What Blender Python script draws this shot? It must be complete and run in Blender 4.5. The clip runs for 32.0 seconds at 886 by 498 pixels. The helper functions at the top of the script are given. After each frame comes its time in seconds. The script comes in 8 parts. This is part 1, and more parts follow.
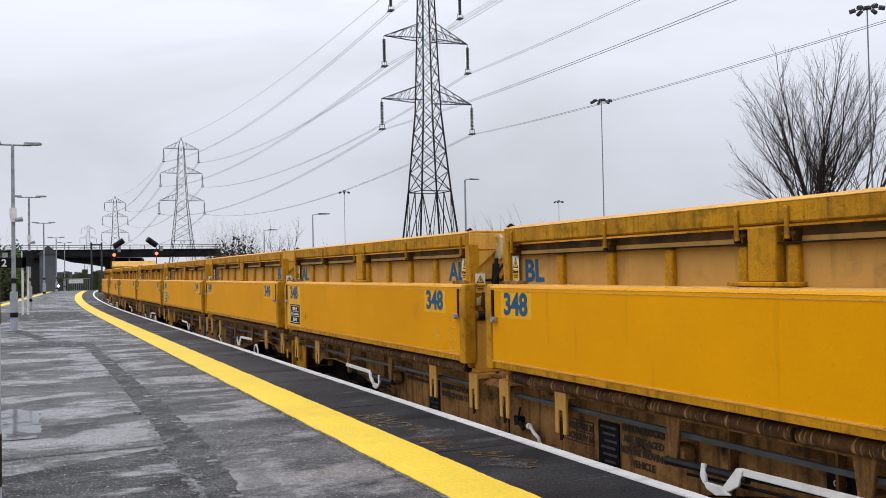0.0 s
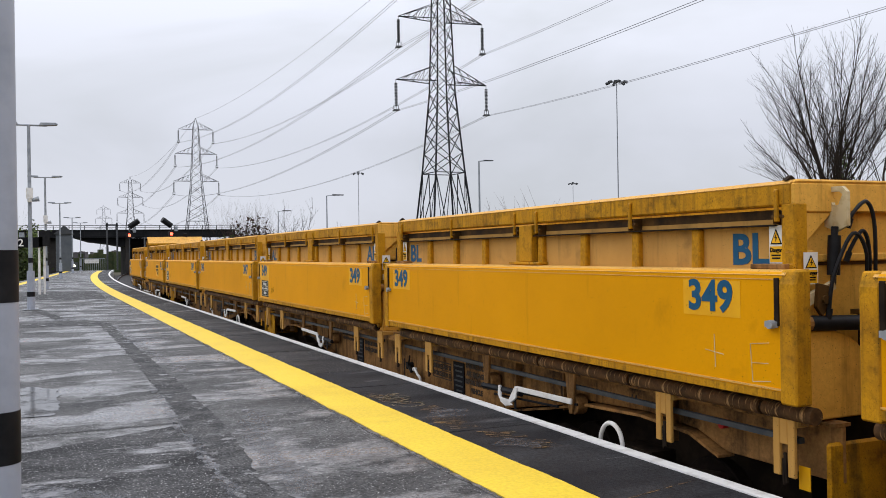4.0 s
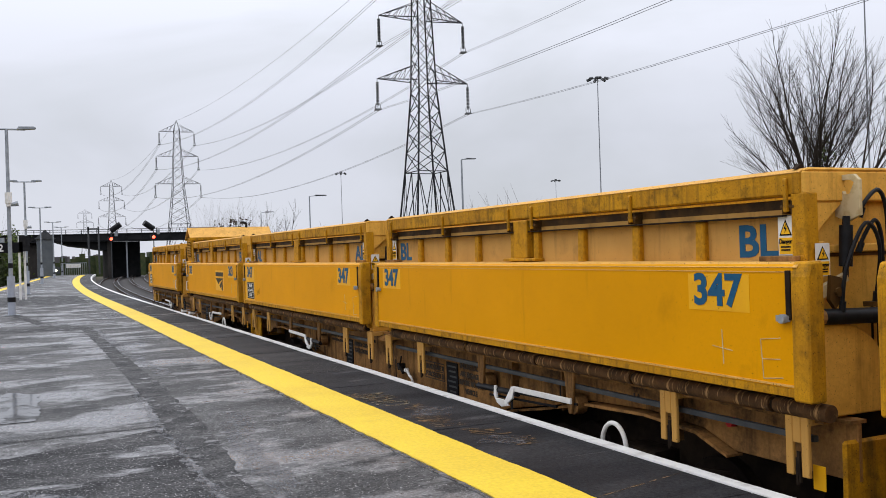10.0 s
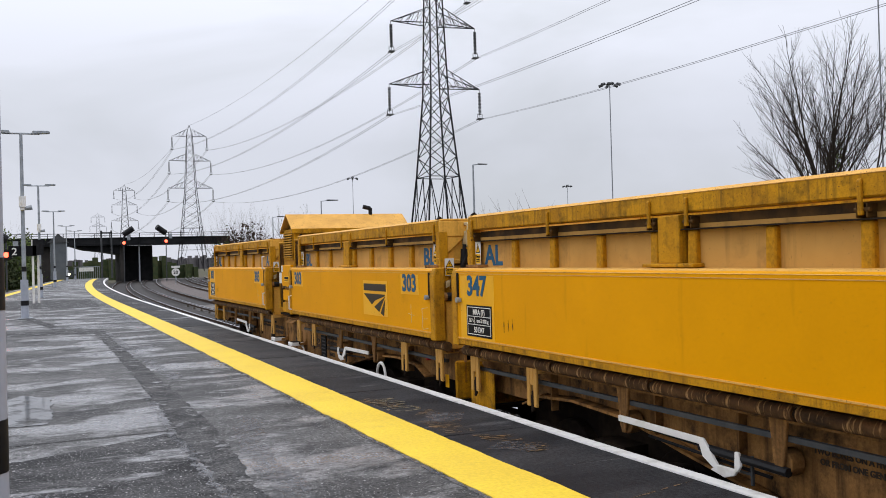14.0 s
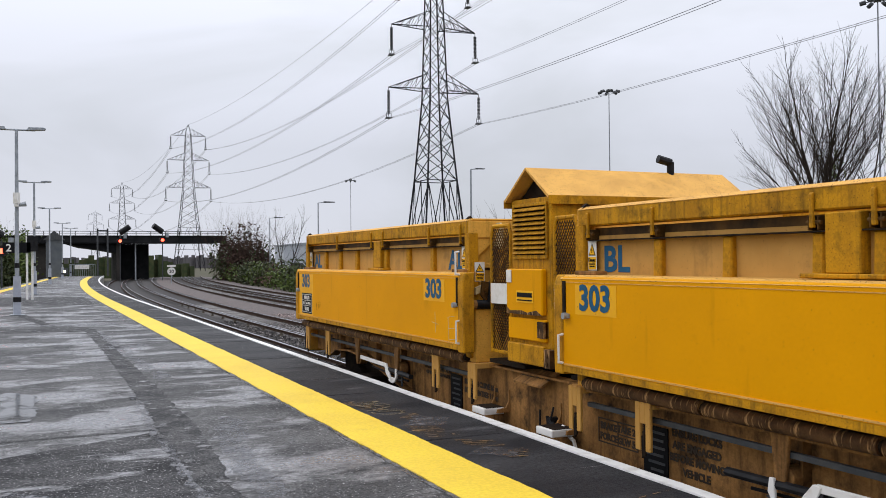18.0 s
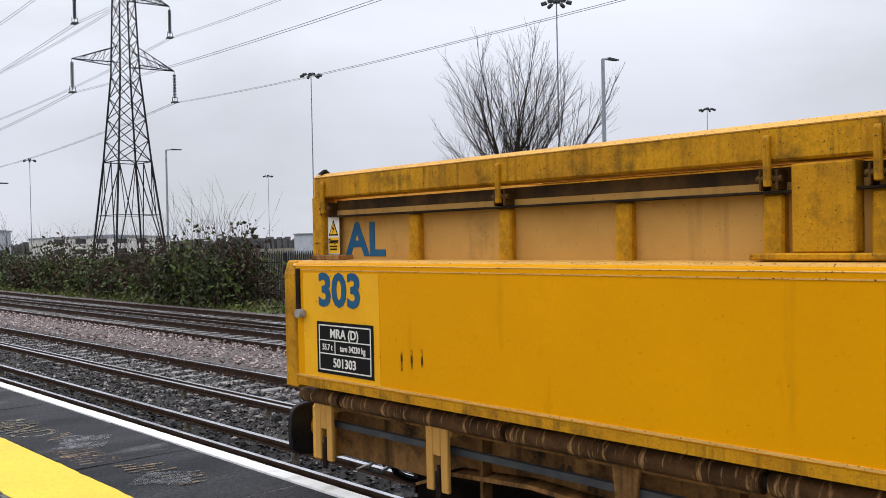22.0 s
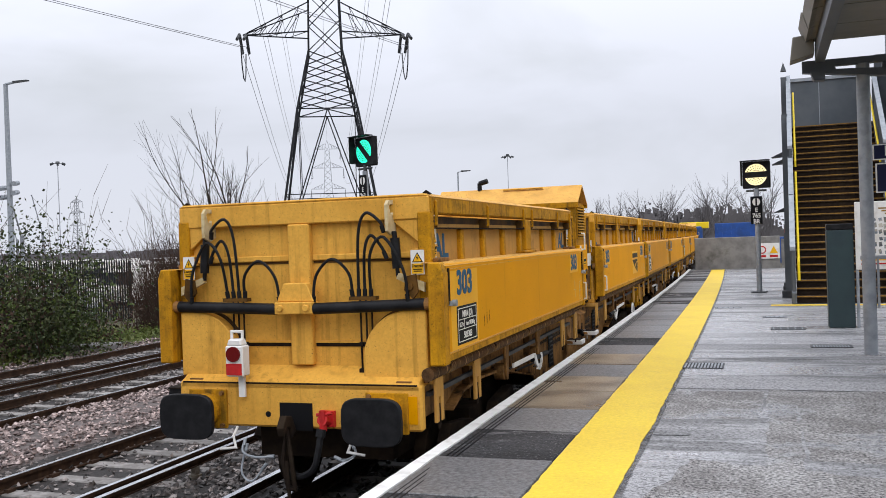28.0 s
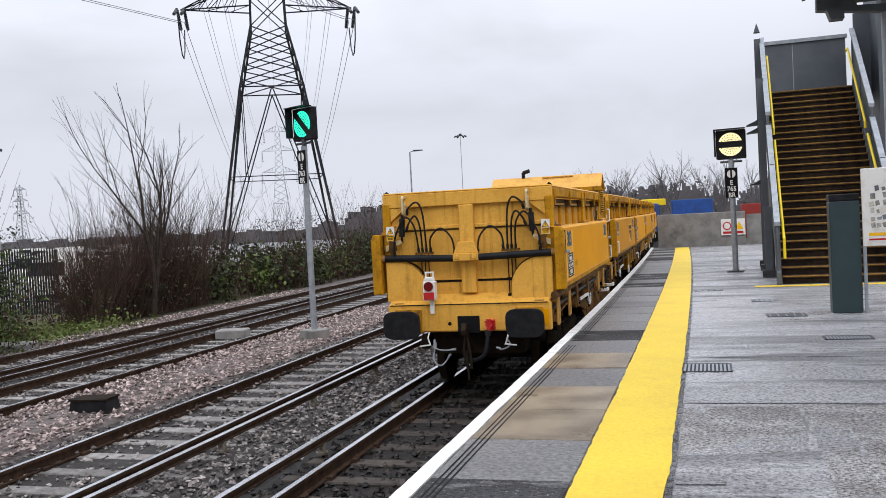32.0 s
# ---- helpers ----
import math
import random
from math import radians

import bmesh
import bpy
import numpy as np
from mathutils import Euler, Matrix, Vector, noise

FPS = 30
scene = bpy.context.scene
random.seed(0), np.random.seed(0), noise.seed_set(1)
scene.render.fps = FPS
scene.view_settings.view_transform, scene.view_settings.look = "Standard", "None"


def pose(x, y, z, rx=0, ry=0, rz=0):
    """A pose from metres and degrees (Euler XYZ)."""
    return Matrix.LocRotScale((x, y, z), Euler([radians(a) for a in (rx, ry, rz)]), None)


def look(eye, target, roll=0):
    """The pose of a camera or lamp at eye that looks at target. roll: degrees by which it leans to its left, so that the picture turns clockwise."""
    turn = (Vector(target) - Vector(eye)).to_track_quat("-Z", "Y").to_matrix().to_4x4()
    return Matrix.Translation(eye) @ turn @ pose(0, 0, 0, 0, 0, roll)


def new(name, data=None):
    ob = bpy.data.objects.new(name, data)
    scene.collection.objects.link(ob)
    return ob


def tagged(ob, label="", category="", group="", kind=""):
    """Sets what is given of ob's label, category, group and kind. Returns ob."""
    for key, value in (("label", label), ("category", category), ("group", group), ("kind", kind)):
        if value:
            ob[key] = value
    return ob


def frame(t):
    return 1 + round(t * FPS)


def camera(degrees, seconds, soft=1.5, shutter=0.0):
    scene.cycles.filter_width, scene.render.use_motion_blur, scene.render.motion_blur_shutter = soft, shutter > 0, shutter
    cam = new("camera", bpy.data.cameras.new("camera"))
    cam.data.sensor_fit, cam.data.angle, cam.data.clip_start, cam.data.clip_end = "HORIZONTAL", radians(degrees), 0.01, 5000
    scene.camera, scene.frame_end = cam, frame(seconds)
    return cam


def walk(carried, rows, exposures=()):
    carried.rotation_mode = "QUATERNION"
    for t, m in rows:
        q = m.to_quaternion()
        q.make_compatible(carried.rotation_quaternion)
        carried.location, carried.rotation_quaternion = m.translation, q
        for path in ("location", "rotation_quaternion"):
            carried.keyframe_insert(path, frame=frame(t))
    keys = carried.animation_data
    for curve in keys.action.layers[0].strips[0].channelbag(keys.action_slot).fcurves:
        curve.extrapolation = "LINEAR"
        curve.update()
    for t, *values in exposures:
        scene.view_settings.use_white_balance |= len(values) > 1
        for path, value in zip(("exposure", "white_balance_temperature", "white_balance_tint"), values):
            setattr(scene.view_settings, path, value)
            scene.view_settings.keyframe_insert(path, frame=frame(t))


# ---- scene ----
cam = camera(51.65, 32.0, soft=0.9)
PATH = [
    (0, pose(-0.199, -0.051, 1.680, 91.30, 1.14, -24.66)),
    (0.5, pose(-0.201, -0.046, 1.683, 91.32, 0.97, -24.39)),
    (1, pose(-0.197, -0.045, 1.679, 91.23, 0.89, -24.24)),
    (1.5, pose(-0.201, -0.040, 1.672, 91.06, 0.88, -24.17)),
    (2, pose(-0.198, -0.050, 1.676, 90.89, 0.92, -24.12)),
    (2.5, pose(-0.201, -0.055, 1.676, 90.70, 0.90, -24.11)),
    (3, pose(-0.204, -0.054, 1.674, 90.52, 0.84, -24.12)),
    (3.5, pose(-0.200, -0.061, 1.674, 90.34, 0.83, -24.02)),
    (4, pose(-0.204, -0.053, 1.672, 90.16, 0.91, -23.81)),
    (4.5, pose(-0.199, -0.032, 1.664, 89.97, 0.95, -23.64)),
    (6.5, pose(-0.193, -0.038, 1.665, 89.90, 0.96, -23.59)),
    (7, pose(-0.192, -0.041, 1.662, 89.95, 1.00, -23.53)),
    (7.5, pose(-0.202, -0.060, 1.666, 89.94, 1.04, -23.53)),
    (8, pose(-0.202, -0.055, 1.668, 89.94, 1.06, -23.60)),
    (8.5, pose(-0.196, -0.060, 1.668, 89.94, 1.11, -23.78)),
    (9, pose(-0.197, -0.052, 1.666, 89.98, 1.25, -24.00)),
    (9.5, pose(-0.192, -0.042, 1.664, 90.03, 1.53, -24.38)),
    (10, pose(-0.174, -0.045, 1.662, 90.06, 1.82, -24.80)),
    (10.5, pose(-0.176, -0.028, 1.663, 90.05, 1.96, -24.96)),
    (11, pose(-0.179, -0.043, 1.667, 89.99, 1.99, -24.83)),
    (11.5, pose(-0.178, -0.050, 1.669, 89.95, 1.99, -24.58)),
    (12, pose(-0.172, -0.032, 1.663, 90.00, 1.93, -24.38)),
    (12.5, pose(-0.181, -0.045, 1.669, 90.11, 1.77, -24.19)),
    (13, pose(-0.185, -0.062, 1.672, 90.24, 1.69, -24.04)),
    (13.5, pose(-0.177, -0.037, 1.665, 90.33, 1.59, -24.00)),
    (15.5, pose(-0.172, -0.060, 1.671, 90.62, 1.73, -24.89)),
    (16, pose(-0.174, -0.064, 1.673, 90.62, 1.75, -25.26)),
    (16.5, pose(-0.172, -0.034, 1.666, 90.63, 1.70, -25.41)),
    (17, pose(-0.162, -0.050, 1.665, 90.64, 1.55, -25.36)),
    (17.5, pose(-0.129, -0.062, 1.662, 90.72, 1.11, -25.02)),
    (18, pose(-0.075, -0.076, 1.664, 90.65, 0.56, -24.28)),
    (18.5, pose(-0.025, -0.084, 1.655, 90.36, 0.42, -23.68)),
    (19, pose(-0.000, -0.002, 1.651, 90.25, 0.81, -24.00)),
    (19.5, pose(0.008, 0.150, 1.660, 90.63, 1.40, -25.07)),
    (20, pose(0.094, 0.278, 1.662, 91.16, 1.18, -25.95)),
    (20.5, pose(0.277, 0.376, 1.650, 91.51, 0.23, -26.45)),
    (21, pose(0.441, 0.502, 1.620, 91.04, 0.36, -28.44)),
    (21.5, pose(0.565, 0.720, 1.636, 90.41, 1.05, -32.85)),
    (22, pose(0.700, 0.880, 1.642, 89.40, 1.20, -42.62)),
    (22.5, pose(1.139, 0.993, 1.654, 89.00, 1.93, -60.29)),
    (23, pose(1.506, 0.715, 1.662, 88.47, 1.37, -79.40)),
    (23.5, pose(1.749, 0.433, 1.663, 88.45, 1.34, -93.72)),
    (24, pose(1.740, 0.369, 1.667, 88.50, 1.95, -103.68)),
    (24.5, pose(1.719, 0.261, 1.686, 88.25, 3.17, -114.48)),
    (25, pose(1.675, 0.294, 1.687, 87.90, 3.15, -130.04)),
    (25.5, pose(1.652, 0.334, 1.697, 88.01, 2.75, -144.07)),
    (26, pose(1.645, 0.323, 1.696, 88.49, 2.21, -152.63)),
    (26.5, pose(1.669, 0.317, 1.693, 88.96, 1.93, -157.08)),
    (27.5, pose(1.700, 0.305, 1.691, 89.38, 1.95, -160.10)),
    (28.5, pose(1.734, 0.300, 1.690, 89.68, 1.98, -161.40)),
    (29, pose(1.803, -1.433, 1.673, 89.64, 2.53, -158.87)),
    (29.5, pose(1.893, -1.687, 1.680, 89.17, 2.53, -159.03)),
    (30, pose(1.915, -1.739, 1.675, 88.80, 2.76, -158.91)),
    (30.5, pose(1.947, -1.745, 1.674, 88.43, 2.77, -159.42)),
    (31, pose(1.993, -1.750, 1.659, 88.18, 2.67, -160.80)),
    (31.5, pose(2.155, -1.825, 1.660, 88.16, 2.80, -162.36)),
    (32, pose(2.339, -1.897, 1.668, 88.28, 3.00, -163.84)),
]
walk(cam, PATH, [(0, -0.05), (4, -0.02), (20, -0.03), (21.5, 0.0), (22.5, 0.07), (24, 0.09), (25, 0.14), (26, 0.12), (28.5, 0.06), (32, 0.06)])

# ---- light: overcast sky, brighter overhead, and a weak wide sun behind the cloud ----
world = bpy.data.worlds.new("overcast_sky")
scene.world = world
world.use_nodes = True
wt = world.node_tree
wt.nodes.clear()


def wnode(kind, **values):
    n = wt.nodes.new(kind)
    for k, v in values.items():
        if k in n.inputs:
            n.inputs[k].default_value = v
    return n


sky = wt.nodes.new("ShaderNodeTexSky")
sky.sky_type, sky.sun_disc = "NISHITA", False
sky.sun_elevation, sky.sun_rotation = radians(42), radians(327)
sky_bg = wnode("ShaderNodeBackground", Strength=0.06)
wt.links.new(sky.outputs[0], sky_bg.inputs[0])
coord = wt.nodes.new("ShaderNodeTexCoord")
split = wt.nodes.new("ShaderNodeSeparateXYZ")
wt.links.new(coord.outputs["Generated"], split.inputs[0])
height = wt.nodes.new("ShaderNodeMapRange")
height.inputs["From Min"].default_value, height.inputs["From Max"].default_value = 0.12, 1.0
height.inputs["To Min"].default_value, height.inputs["To Max"].default_value = 0.745, 2.25
wt.links.new(split.outputs[2], height.inputs["Value"])
clouds = wnode("ShaderNodeTexNoise", Scale=2.3, Detail=5.0, Roughness=0.5, Distortion=0.4)
stretch = wt.nodes.new("ShaderNodeMapping")
stretch.inputs["Scale"].default_value = (1.0, 1.0, 2.6)
stretch.inputs["Location"].default_value = (0.7, 0.25, 0.1)
wt.links.new(coord.outputs["Generated"], stretch.inputs[0])
wt.links.new(stretch.outputs[0], clouds.inputs["Vector"])
ramp = wt.nodes.new("ShaderNodeValToRGB")
ramp.color_ramp.elements[0].position, ramp.color_ramp.elements[0].color = 0.36, (0.83, 0.865, 0.945, 1)
ramp.color_ramp.elements[1].position, ramp.color_ramp.elements[1].color = 0.56, (0.985, 1.02, 1.145, 1)
wt.links.new(clouds.outputs[0], ramp.inputs[0])
grey = wnode("ShaderNodeBackground")
wt.links.new(ramp.outputs[0], grey.inputs[0])
wt.links.new(height.outputs[0], grey.inputs[1])
both = wt.nodes.new("ShaderNodeMixShader")
both.inputs[0].default_value = 0.94
wt.links.new(sky_bg.outputs[0], both.inputs[1])
wt.links.new(grey.outputs[0], both.inputs[2])
out = wt.nodes.new("ShaderNodeOutputWorld")
wt.links.new(both.outputs[0], out.inputs[0])

sun = new("sun", bpy.data.lights.new("sun", "SUN"))
sun.data.energy, sun.data.angle, sun.data.color = 0.7, radians(35), (1.0, 0.985, 0.97)
sun.matrix_world = look((-17, 26, 34), (0, 0, 0))
scene.view_settings.exposure = 0.0

# ---- materials ----
def material(name, base, rough=0.6, metal=0.0, other=None, scale=3.0, mix=(0.4, 0.65), detail=6.0, bump=0.0, bump_scale=40.0,
             rough2=None, dirt_sheen=None, dirt_sheen_scale=1.0, dirt_sheen_mix=(0.55, 0.75), stretch_v=(1, 1, 1), vary=0.0, coat=0.0, spec=0.2,
             speck=None, speck_scale=60.0, speck_at=0.72, world_space=False, streak=None, streak_v=(1, 7, 0.8), streak_mix=(0.55, 0.8), grain=0.0, grain_scale=70.0, island=0.0, holes=None, spec2=None):
    """A painted or raw surface: two colours in noise, a layer of dirt (on wet asphalt, painted pale sheen), specks,
    fine bump; vary changes the value from object to object.
    """
    m = bpy.data.materials.new(name)
    m.use_nodes = True
    nt = m.node_tree
    b = nt.nodes["Principled BSDF"]
    b.inputs["Roughness"].default_value, b.inputs["Metallic"].default_value = rough, metal
    b.inputs["Specular IOR Level"].default_value = spec
    b.inputs["Coat Weight"].default_value = coat
    tc = nt.nodes.new("ShaderNodeTexCoord")
    mp = nt.nodes.new("ShaderNodeMapping")
    mp.inputs["Scale"].default_value = stretch_v
    geo = nt.nodes.new("ShaderNodeNewGeometry")
    place = geo.outputs["Position"] if world_space else tc.outputs["Object"]
    nt.links.new(place, mp.inputs[0])

    def noise_at(sc, det=6.0, rg=0.6, vector=None):
        n = nt.nodes.new("ShaderNodeTexNoise")
        n.inputs["Scale"].default_value, n.inputs["Detail"].default_value, n.inputs["Roughness"].default_value = sc, det, rg
        nt.links.new(vector or mp.outputs[0], n.inputs["Vector"])
        return n.outputs[0]

    def step(value, lo, hi):
        r = nt.nodes.new("ShaderNodeMapRange")
        r.inputs["From Min"].default_value, r.inputs["From Max"].default_value = lo, hi
        nt.links.new(value, r.inputs["Value"])
        return r.outputs[0]

    def blend(f, a, c):
        x = nt.nodes.new("ShaderNodeMix")
        x.data_type = "RGBA"
        nt.links.new(f, x.inputs["Factor"])
        for sock, v in ((x.inputs[6], a), (x.inputs[7], c)):
            if isinstance(v, tuple):
                sock.default_value = (*v, 1)
            else:
                nt.links.new(v, sock)
        return x.outputs[2]

    colour = base
    if other:
        colour = blend(step(noise_at(scale, detail), *mix), base, other)
    if dirt_sheen:
        f = step(noise_at(dirt_sheen_scale, 8.0, 0.65), *dirt_sheen_mix)
        colour = blend(f, colour, dirt_sheen)
        if rough2 is not None:
            r = nt.nodes.new("ShaderNodeMapRange")
            r.inputs["To Min"].default_value, r.inputs["To Max"].default_value = rough, rough2
            nt.links.new(f, r.inputs["Value"])
            nt.links.new(r.outputs[0], b.inputs["Roughness"])
        if spec2 is not None:
            r = nt.nodes.new("ShaderNodeMapRange")
            r.inputs["To Min"].default_value, r.inputs["To Max"].default_value = spec, spec2
            nt.links.new(f, r.inputs["Value"])
            nt.links.new(r.outputs[0], b.inputs["Specular IOR Level"])
    if streak:
        mp2 = nt.nodes.new("ShaderNodeMapping")
        mp2.inputs["Scale"].default_value = streak_v
        nt.links.new(place, mp2.inputs[0])
        colour = blend(step(noise_at(1.0, 7.0, 0.6, mp2.outputs[0]), *streak_mix), colour, streak)
    if speck:
        colour = blend(step(noise_at(speck_scale, 2.0, 0.5, place), speck_at, speck_at + 0.03), colour, speck)
    for amount, source in ((grain, "grain"), (island, "island")):
        if amount:
            hv = nt.nodes.new("ShaderNodeHueSaturation")
            r = nt.nodes.new("ShaderNodeMapRange")
            r.inputs["To Min"].default_value, r.inputs["To Max"].default_value = 1 - amount, 1 + amount
            if source == "grain":
                r.inputs["From Min"].default_value, r.inputs["From Max"].default_value = 0.3, 0.7
                nt.links.new(noise_at(grain_scale, 3.0, 0.7, place), r.inputs["Value"])
            else:
                nt.links.new(geo.outputs["Random Per Island"], r.inputs["Value"])
            nt.links.new(r.outputs[0], hv.inputs["Value"])
            if isinstance(colour, tuple):
                hv.inputs["Color"].default_value = (*colour, 1)
            else:
                nt.links.new(colour, hv.inputs["Color"])
            colour = hv.outputs[0]
    if vary:
        info = nt.nodes.new("ShaderNodeObjectInfo")
        hsv = nt.nodes.new("ShaderNodeHueSaturation")
        r = nt.nodes.new("ShaderNodeMapRange")
        r.inputs["To Min"].default_value, r.inputs["To Max"].default_value = 1 - vary, 1 + vary
        nt.links.new(info.outputs["Random"], r.inputs["Value"])
        nt.links.new(r.outputs[0], hsv.inputs["Value"])
        if isinstance(colour, tuple):
            hsv.inputs["Color"].default_value = (*colour, 1)
        else:
            nt.links.new(colour, hsv.inputs["Color"])
        colour = hsv.outputs[0]
    if isinstance(colour, tuple):
        b.inputs["Base Color"].default_value = (*colour, 1)
    else:
        nt.links.new(colour, b.inputs["Base Color"])
    if holes:
        nt.links.new(step(noise_at(holes[0], 8.0, 0.7, place), holes[1], holes[2]), b.inputs["Alpha"])
    if bump:
        bp = nt.nodes.new("ShaderNodeBump")
        bp.inputs["Strength"].default_value, bp.inputs["Distance"].default_value = bump, 0.01
        nt.links.new(noise_at(bump_scale, 4.0, 0.6, place), bp.inputs["Height"])
        nt.links.new(bp.outputs[0], b.inputs["Normal"])
    return m


def glow(name, colour, strength):
    m = bpy.data.materials.new(name)
    m.use_nodes = True
    b = m.node_tree.nodes["Principled BSDF"]
    b.inputs["Base Color"].default_value = (*[c * 0.3 for c in colour], 1)
    b.inputs["Emission Color"].default_value, b.inputs["Emission Strength"].default_value = (*colour, 1), strength
    return m


YEL = material("door_yellow", (0.76, 0.328, 0.0), 0.5, other=(0.64, 0.275, 0.0), scale=0.6, mix=(0.3, 0.75), bump=0.02, bump_scale=5, speck=(0.10, 0.055, 0.006), speck_scale=85, speck_at=0.725, vary=0.05, spec=0.06, dirt_sheen=(0.40, 0.175, 0.002), dirt_sheen_scale=2.2, dirt_sheen_mix=(0.62, 0.95), streak=(0.40, 0.175, 0.002), streak_v=(1, 6, 0.8), streak_mix=(0.62, 0.98), grain=0.025, grain_scale=40)
YEL_GRIME = material("grimy_yellow", (0.53, 0.25, 0.008), 0.6, spec=0.1, other=(0.38, 0.17, 0.008), scale=2.6, dirt_sheen=(0.075, 0.045, 0.010), dirt_sheen_scale=6.5, dirt_sheen_mix=(0.50, 0.78), rough2=0.75, bump=0.08, bump_scale=30, speck=(0.03, 0.02, 0.008), speck_scale=115, speck_at=0.67, streak=(0.095, 0.054, 0.010), streak_v=(9, 20, 0.9), streak_mix=(0.50, 0.78), grain=0.16, grain_scale=60)
# Pale speckled tops; also the highlights painted along the door edges.
YEL_PALE = material("pale_yellow_top_highlight", (0.70, 0.38, 0.09), 0.65, other=(0.58, 0.31, 0.075), scale=4.0, speck=(0.04, 0.026, 0.014), speck_scale=95, speck_at=0.63, bump=0.04, spec=0.1)
YEL_NEW = material("fresh_yellow_patch", (0.80, 0.40, 0.008), 0.42, other=(0.72, 0.34, 0.006), scale=2.0, speck=(0.08, 0.05, 0.01), speck_scale=40, speck_at=0.72)
TAN = material("tan_side_wall", (0.53, 0.285, 0.070), 0.6, spec=0.12, other=(0.45, 0.235, 0.055), scale=1.6, dirt_sheen=(0.15, 0.085, 0.03), dirt_sheen_scale=2.6, dirt_sheen_mix=(0.56, 0.88), bump=0.03, speck=(0.07, 0.045, 0.02), speck_scale=90, speck_at=0.70, streak=(0.24, 0.135, 0.04), streak_v=(8, 12, 0.8), streak_mix=(0.56, 0.92))
UNDER = material("underframe_tan", (0.32, 0.160, 0.052), 0.65, spec=0.06, other=(0.20, 0.100, 0.034), scale=2.4, dirt_sheen=(0.022, 0.015, 0.010), dirt_sheen_scale=3.4, dirt_sheen_mix=(0.50, 0.68), bump=0.08, bump_scale=25, streak=(0.06, 0.032, 0.014), streak_v=(2, 9, 0.8), streak_mix=(0.50, 0.72), grain=0.2, grain_scale=40)
RUST = material("rusty_roller", (0.12, 0.060, 0.024), 0.65, other=(0.030, 0.018, 0.010), scale=5.0, streak=(0.44, 0.25, 0.10), streak_v=(5, 30, 5), streak_mix=(0.55, 0.66), stretch_v=(1, 0.5, 1), bump=0.12, bump_scale=40, spec=0.1, grain=0.2)
# Grime of the running gear; also painted into gaps and recesses as shade.
GRIME_SHADE = material("bogie_grime_gap_shade", (0.014, 0.010, 0.008), 0.8, spec=0.05, other=(0.032, 0.022, 0.014), scale=4.0, bump=0.15, bump_scale=30)
BLACK = material("black_rubber", (0.008, 0.008, 0.009), 0.5, spec=0.15, other=(0.016, 0.016, 0.017), scale=8.0)
WHITE = material("white_paint", (0.72, 0.70, 0.66), 0.5, other=(0.5, 0.45, 0.36), scale=5.0, mix=(0.5, 0.8))
CREAM = material("cream_lug", (0.56, 0.46, 0.27), 0.55, other=(0.34, 0.22, 0.07), scale=7.0, mix=(0.45, 0.7))
BLUE = material("blue_lettering", (0.008, 0.075, 0.16), 0.5, other=(0.012, 0.09, 0.18), scale=9.0)
PLATE = material("black_plate", (0.008, 0.008, 0.009), 0.55, spec=0.08)
INK = material("dark_stencil", (0.04, 0.028, 0.018), 0.6)
RED = material("red_paint", (0.5, 0.02, 0.02), 0.45, other=(0.35, 0.02, 0.02), scale=9)
ORANGE = material("warning_amber", (0.80, 0.42, 0.01), 0.5)
STEEL = material("galvanised_steel", (0.33, 0.35, 0.37), 0.5, metal=0.3, other=(0.24, 0.26, 0.28), scale=7.0, bump=0.03)
DKSTEEL = material("dark_steel", (0.05, 0.055, 0.06), 0.55, metal=0.3, other=(0.08, 0.08, 0.08), scale=5.0)
PYLON = material("pylon_steel", (0.017, 0.018, 0.021), 0.7, metal=0.0, spec=0.08, other=(0.03, 0.03, 0.033), scale=1.0)
WIRE = material("conductor", (0.22, 0.22, 0.24), 0.6)
# Wet patches of the platform surfaces are coloured paler to paint in sky sheen.
ASPHALT = material("wet_asphalt", (0.048, 0.0475, 0.047), 0.62, other=(0.112, 0.110, 0.108), scale=1.1, mix=(0.38, 0.62), dirt_sheen=(0.17, 0.169, 0.171), dirt_sheen_scale=0.8, dirt_sheen_mix=(0.50, 0.60), rough2=0.20, stretch_v=(0.6, 0.95, 1), bump=0.9, bump_scale=60, grain=0.95, grain_scale=44, speck=(0.36, 0.355, 0.35), speck_scale=62, speck_at=0.65, world_space=True, vary=0.08, spec=0.12, spec2=0.70, streak=(0.026, 0.026, 0.027), streak_v=(1.1, 0.7, 1), streak_mix=(0.54, 0.66))
ASPHALT2 = material("patched_asphalt", (0.014, 0.014, 0.016), 0.68, spec=0.1, other=(0.04, 0.04, 0.042), scale=1.1, dirt_sheen=(0.12, 0.12, 0.125), dirt_sheen_scale=0.9, dirt_sheen_mix=(0.57, 0.72), rough2=0.4, stretch_v=(0.5, 1.2, 1), bump=0.6, bump_scale=70, grain=0.6, grain_scale=32, world_space=True)
COPER = material("edge_slab", (0.018, 0.018, 0.019), 0.65, spec=0.10, spec2=0.5, other=(0.046, 0.045, 0.046), scale=1.1, mix=(0.4, 0.65), dirt_sheen=(0.10, 0.10, 0.103), dirt_sheen_scale=0.9, dirt_sheen_mix=(0.57, 0.64), rough2=0.22, stretch_v=(0.45, 1.1, 1), bump=0.7, bump_scale=60, grain=0.9, grain_scale=34, speck=(0.20, 0.195, 0.19), speck_scale=50, speck_at=0.65, vary=0.3, world_space=True)
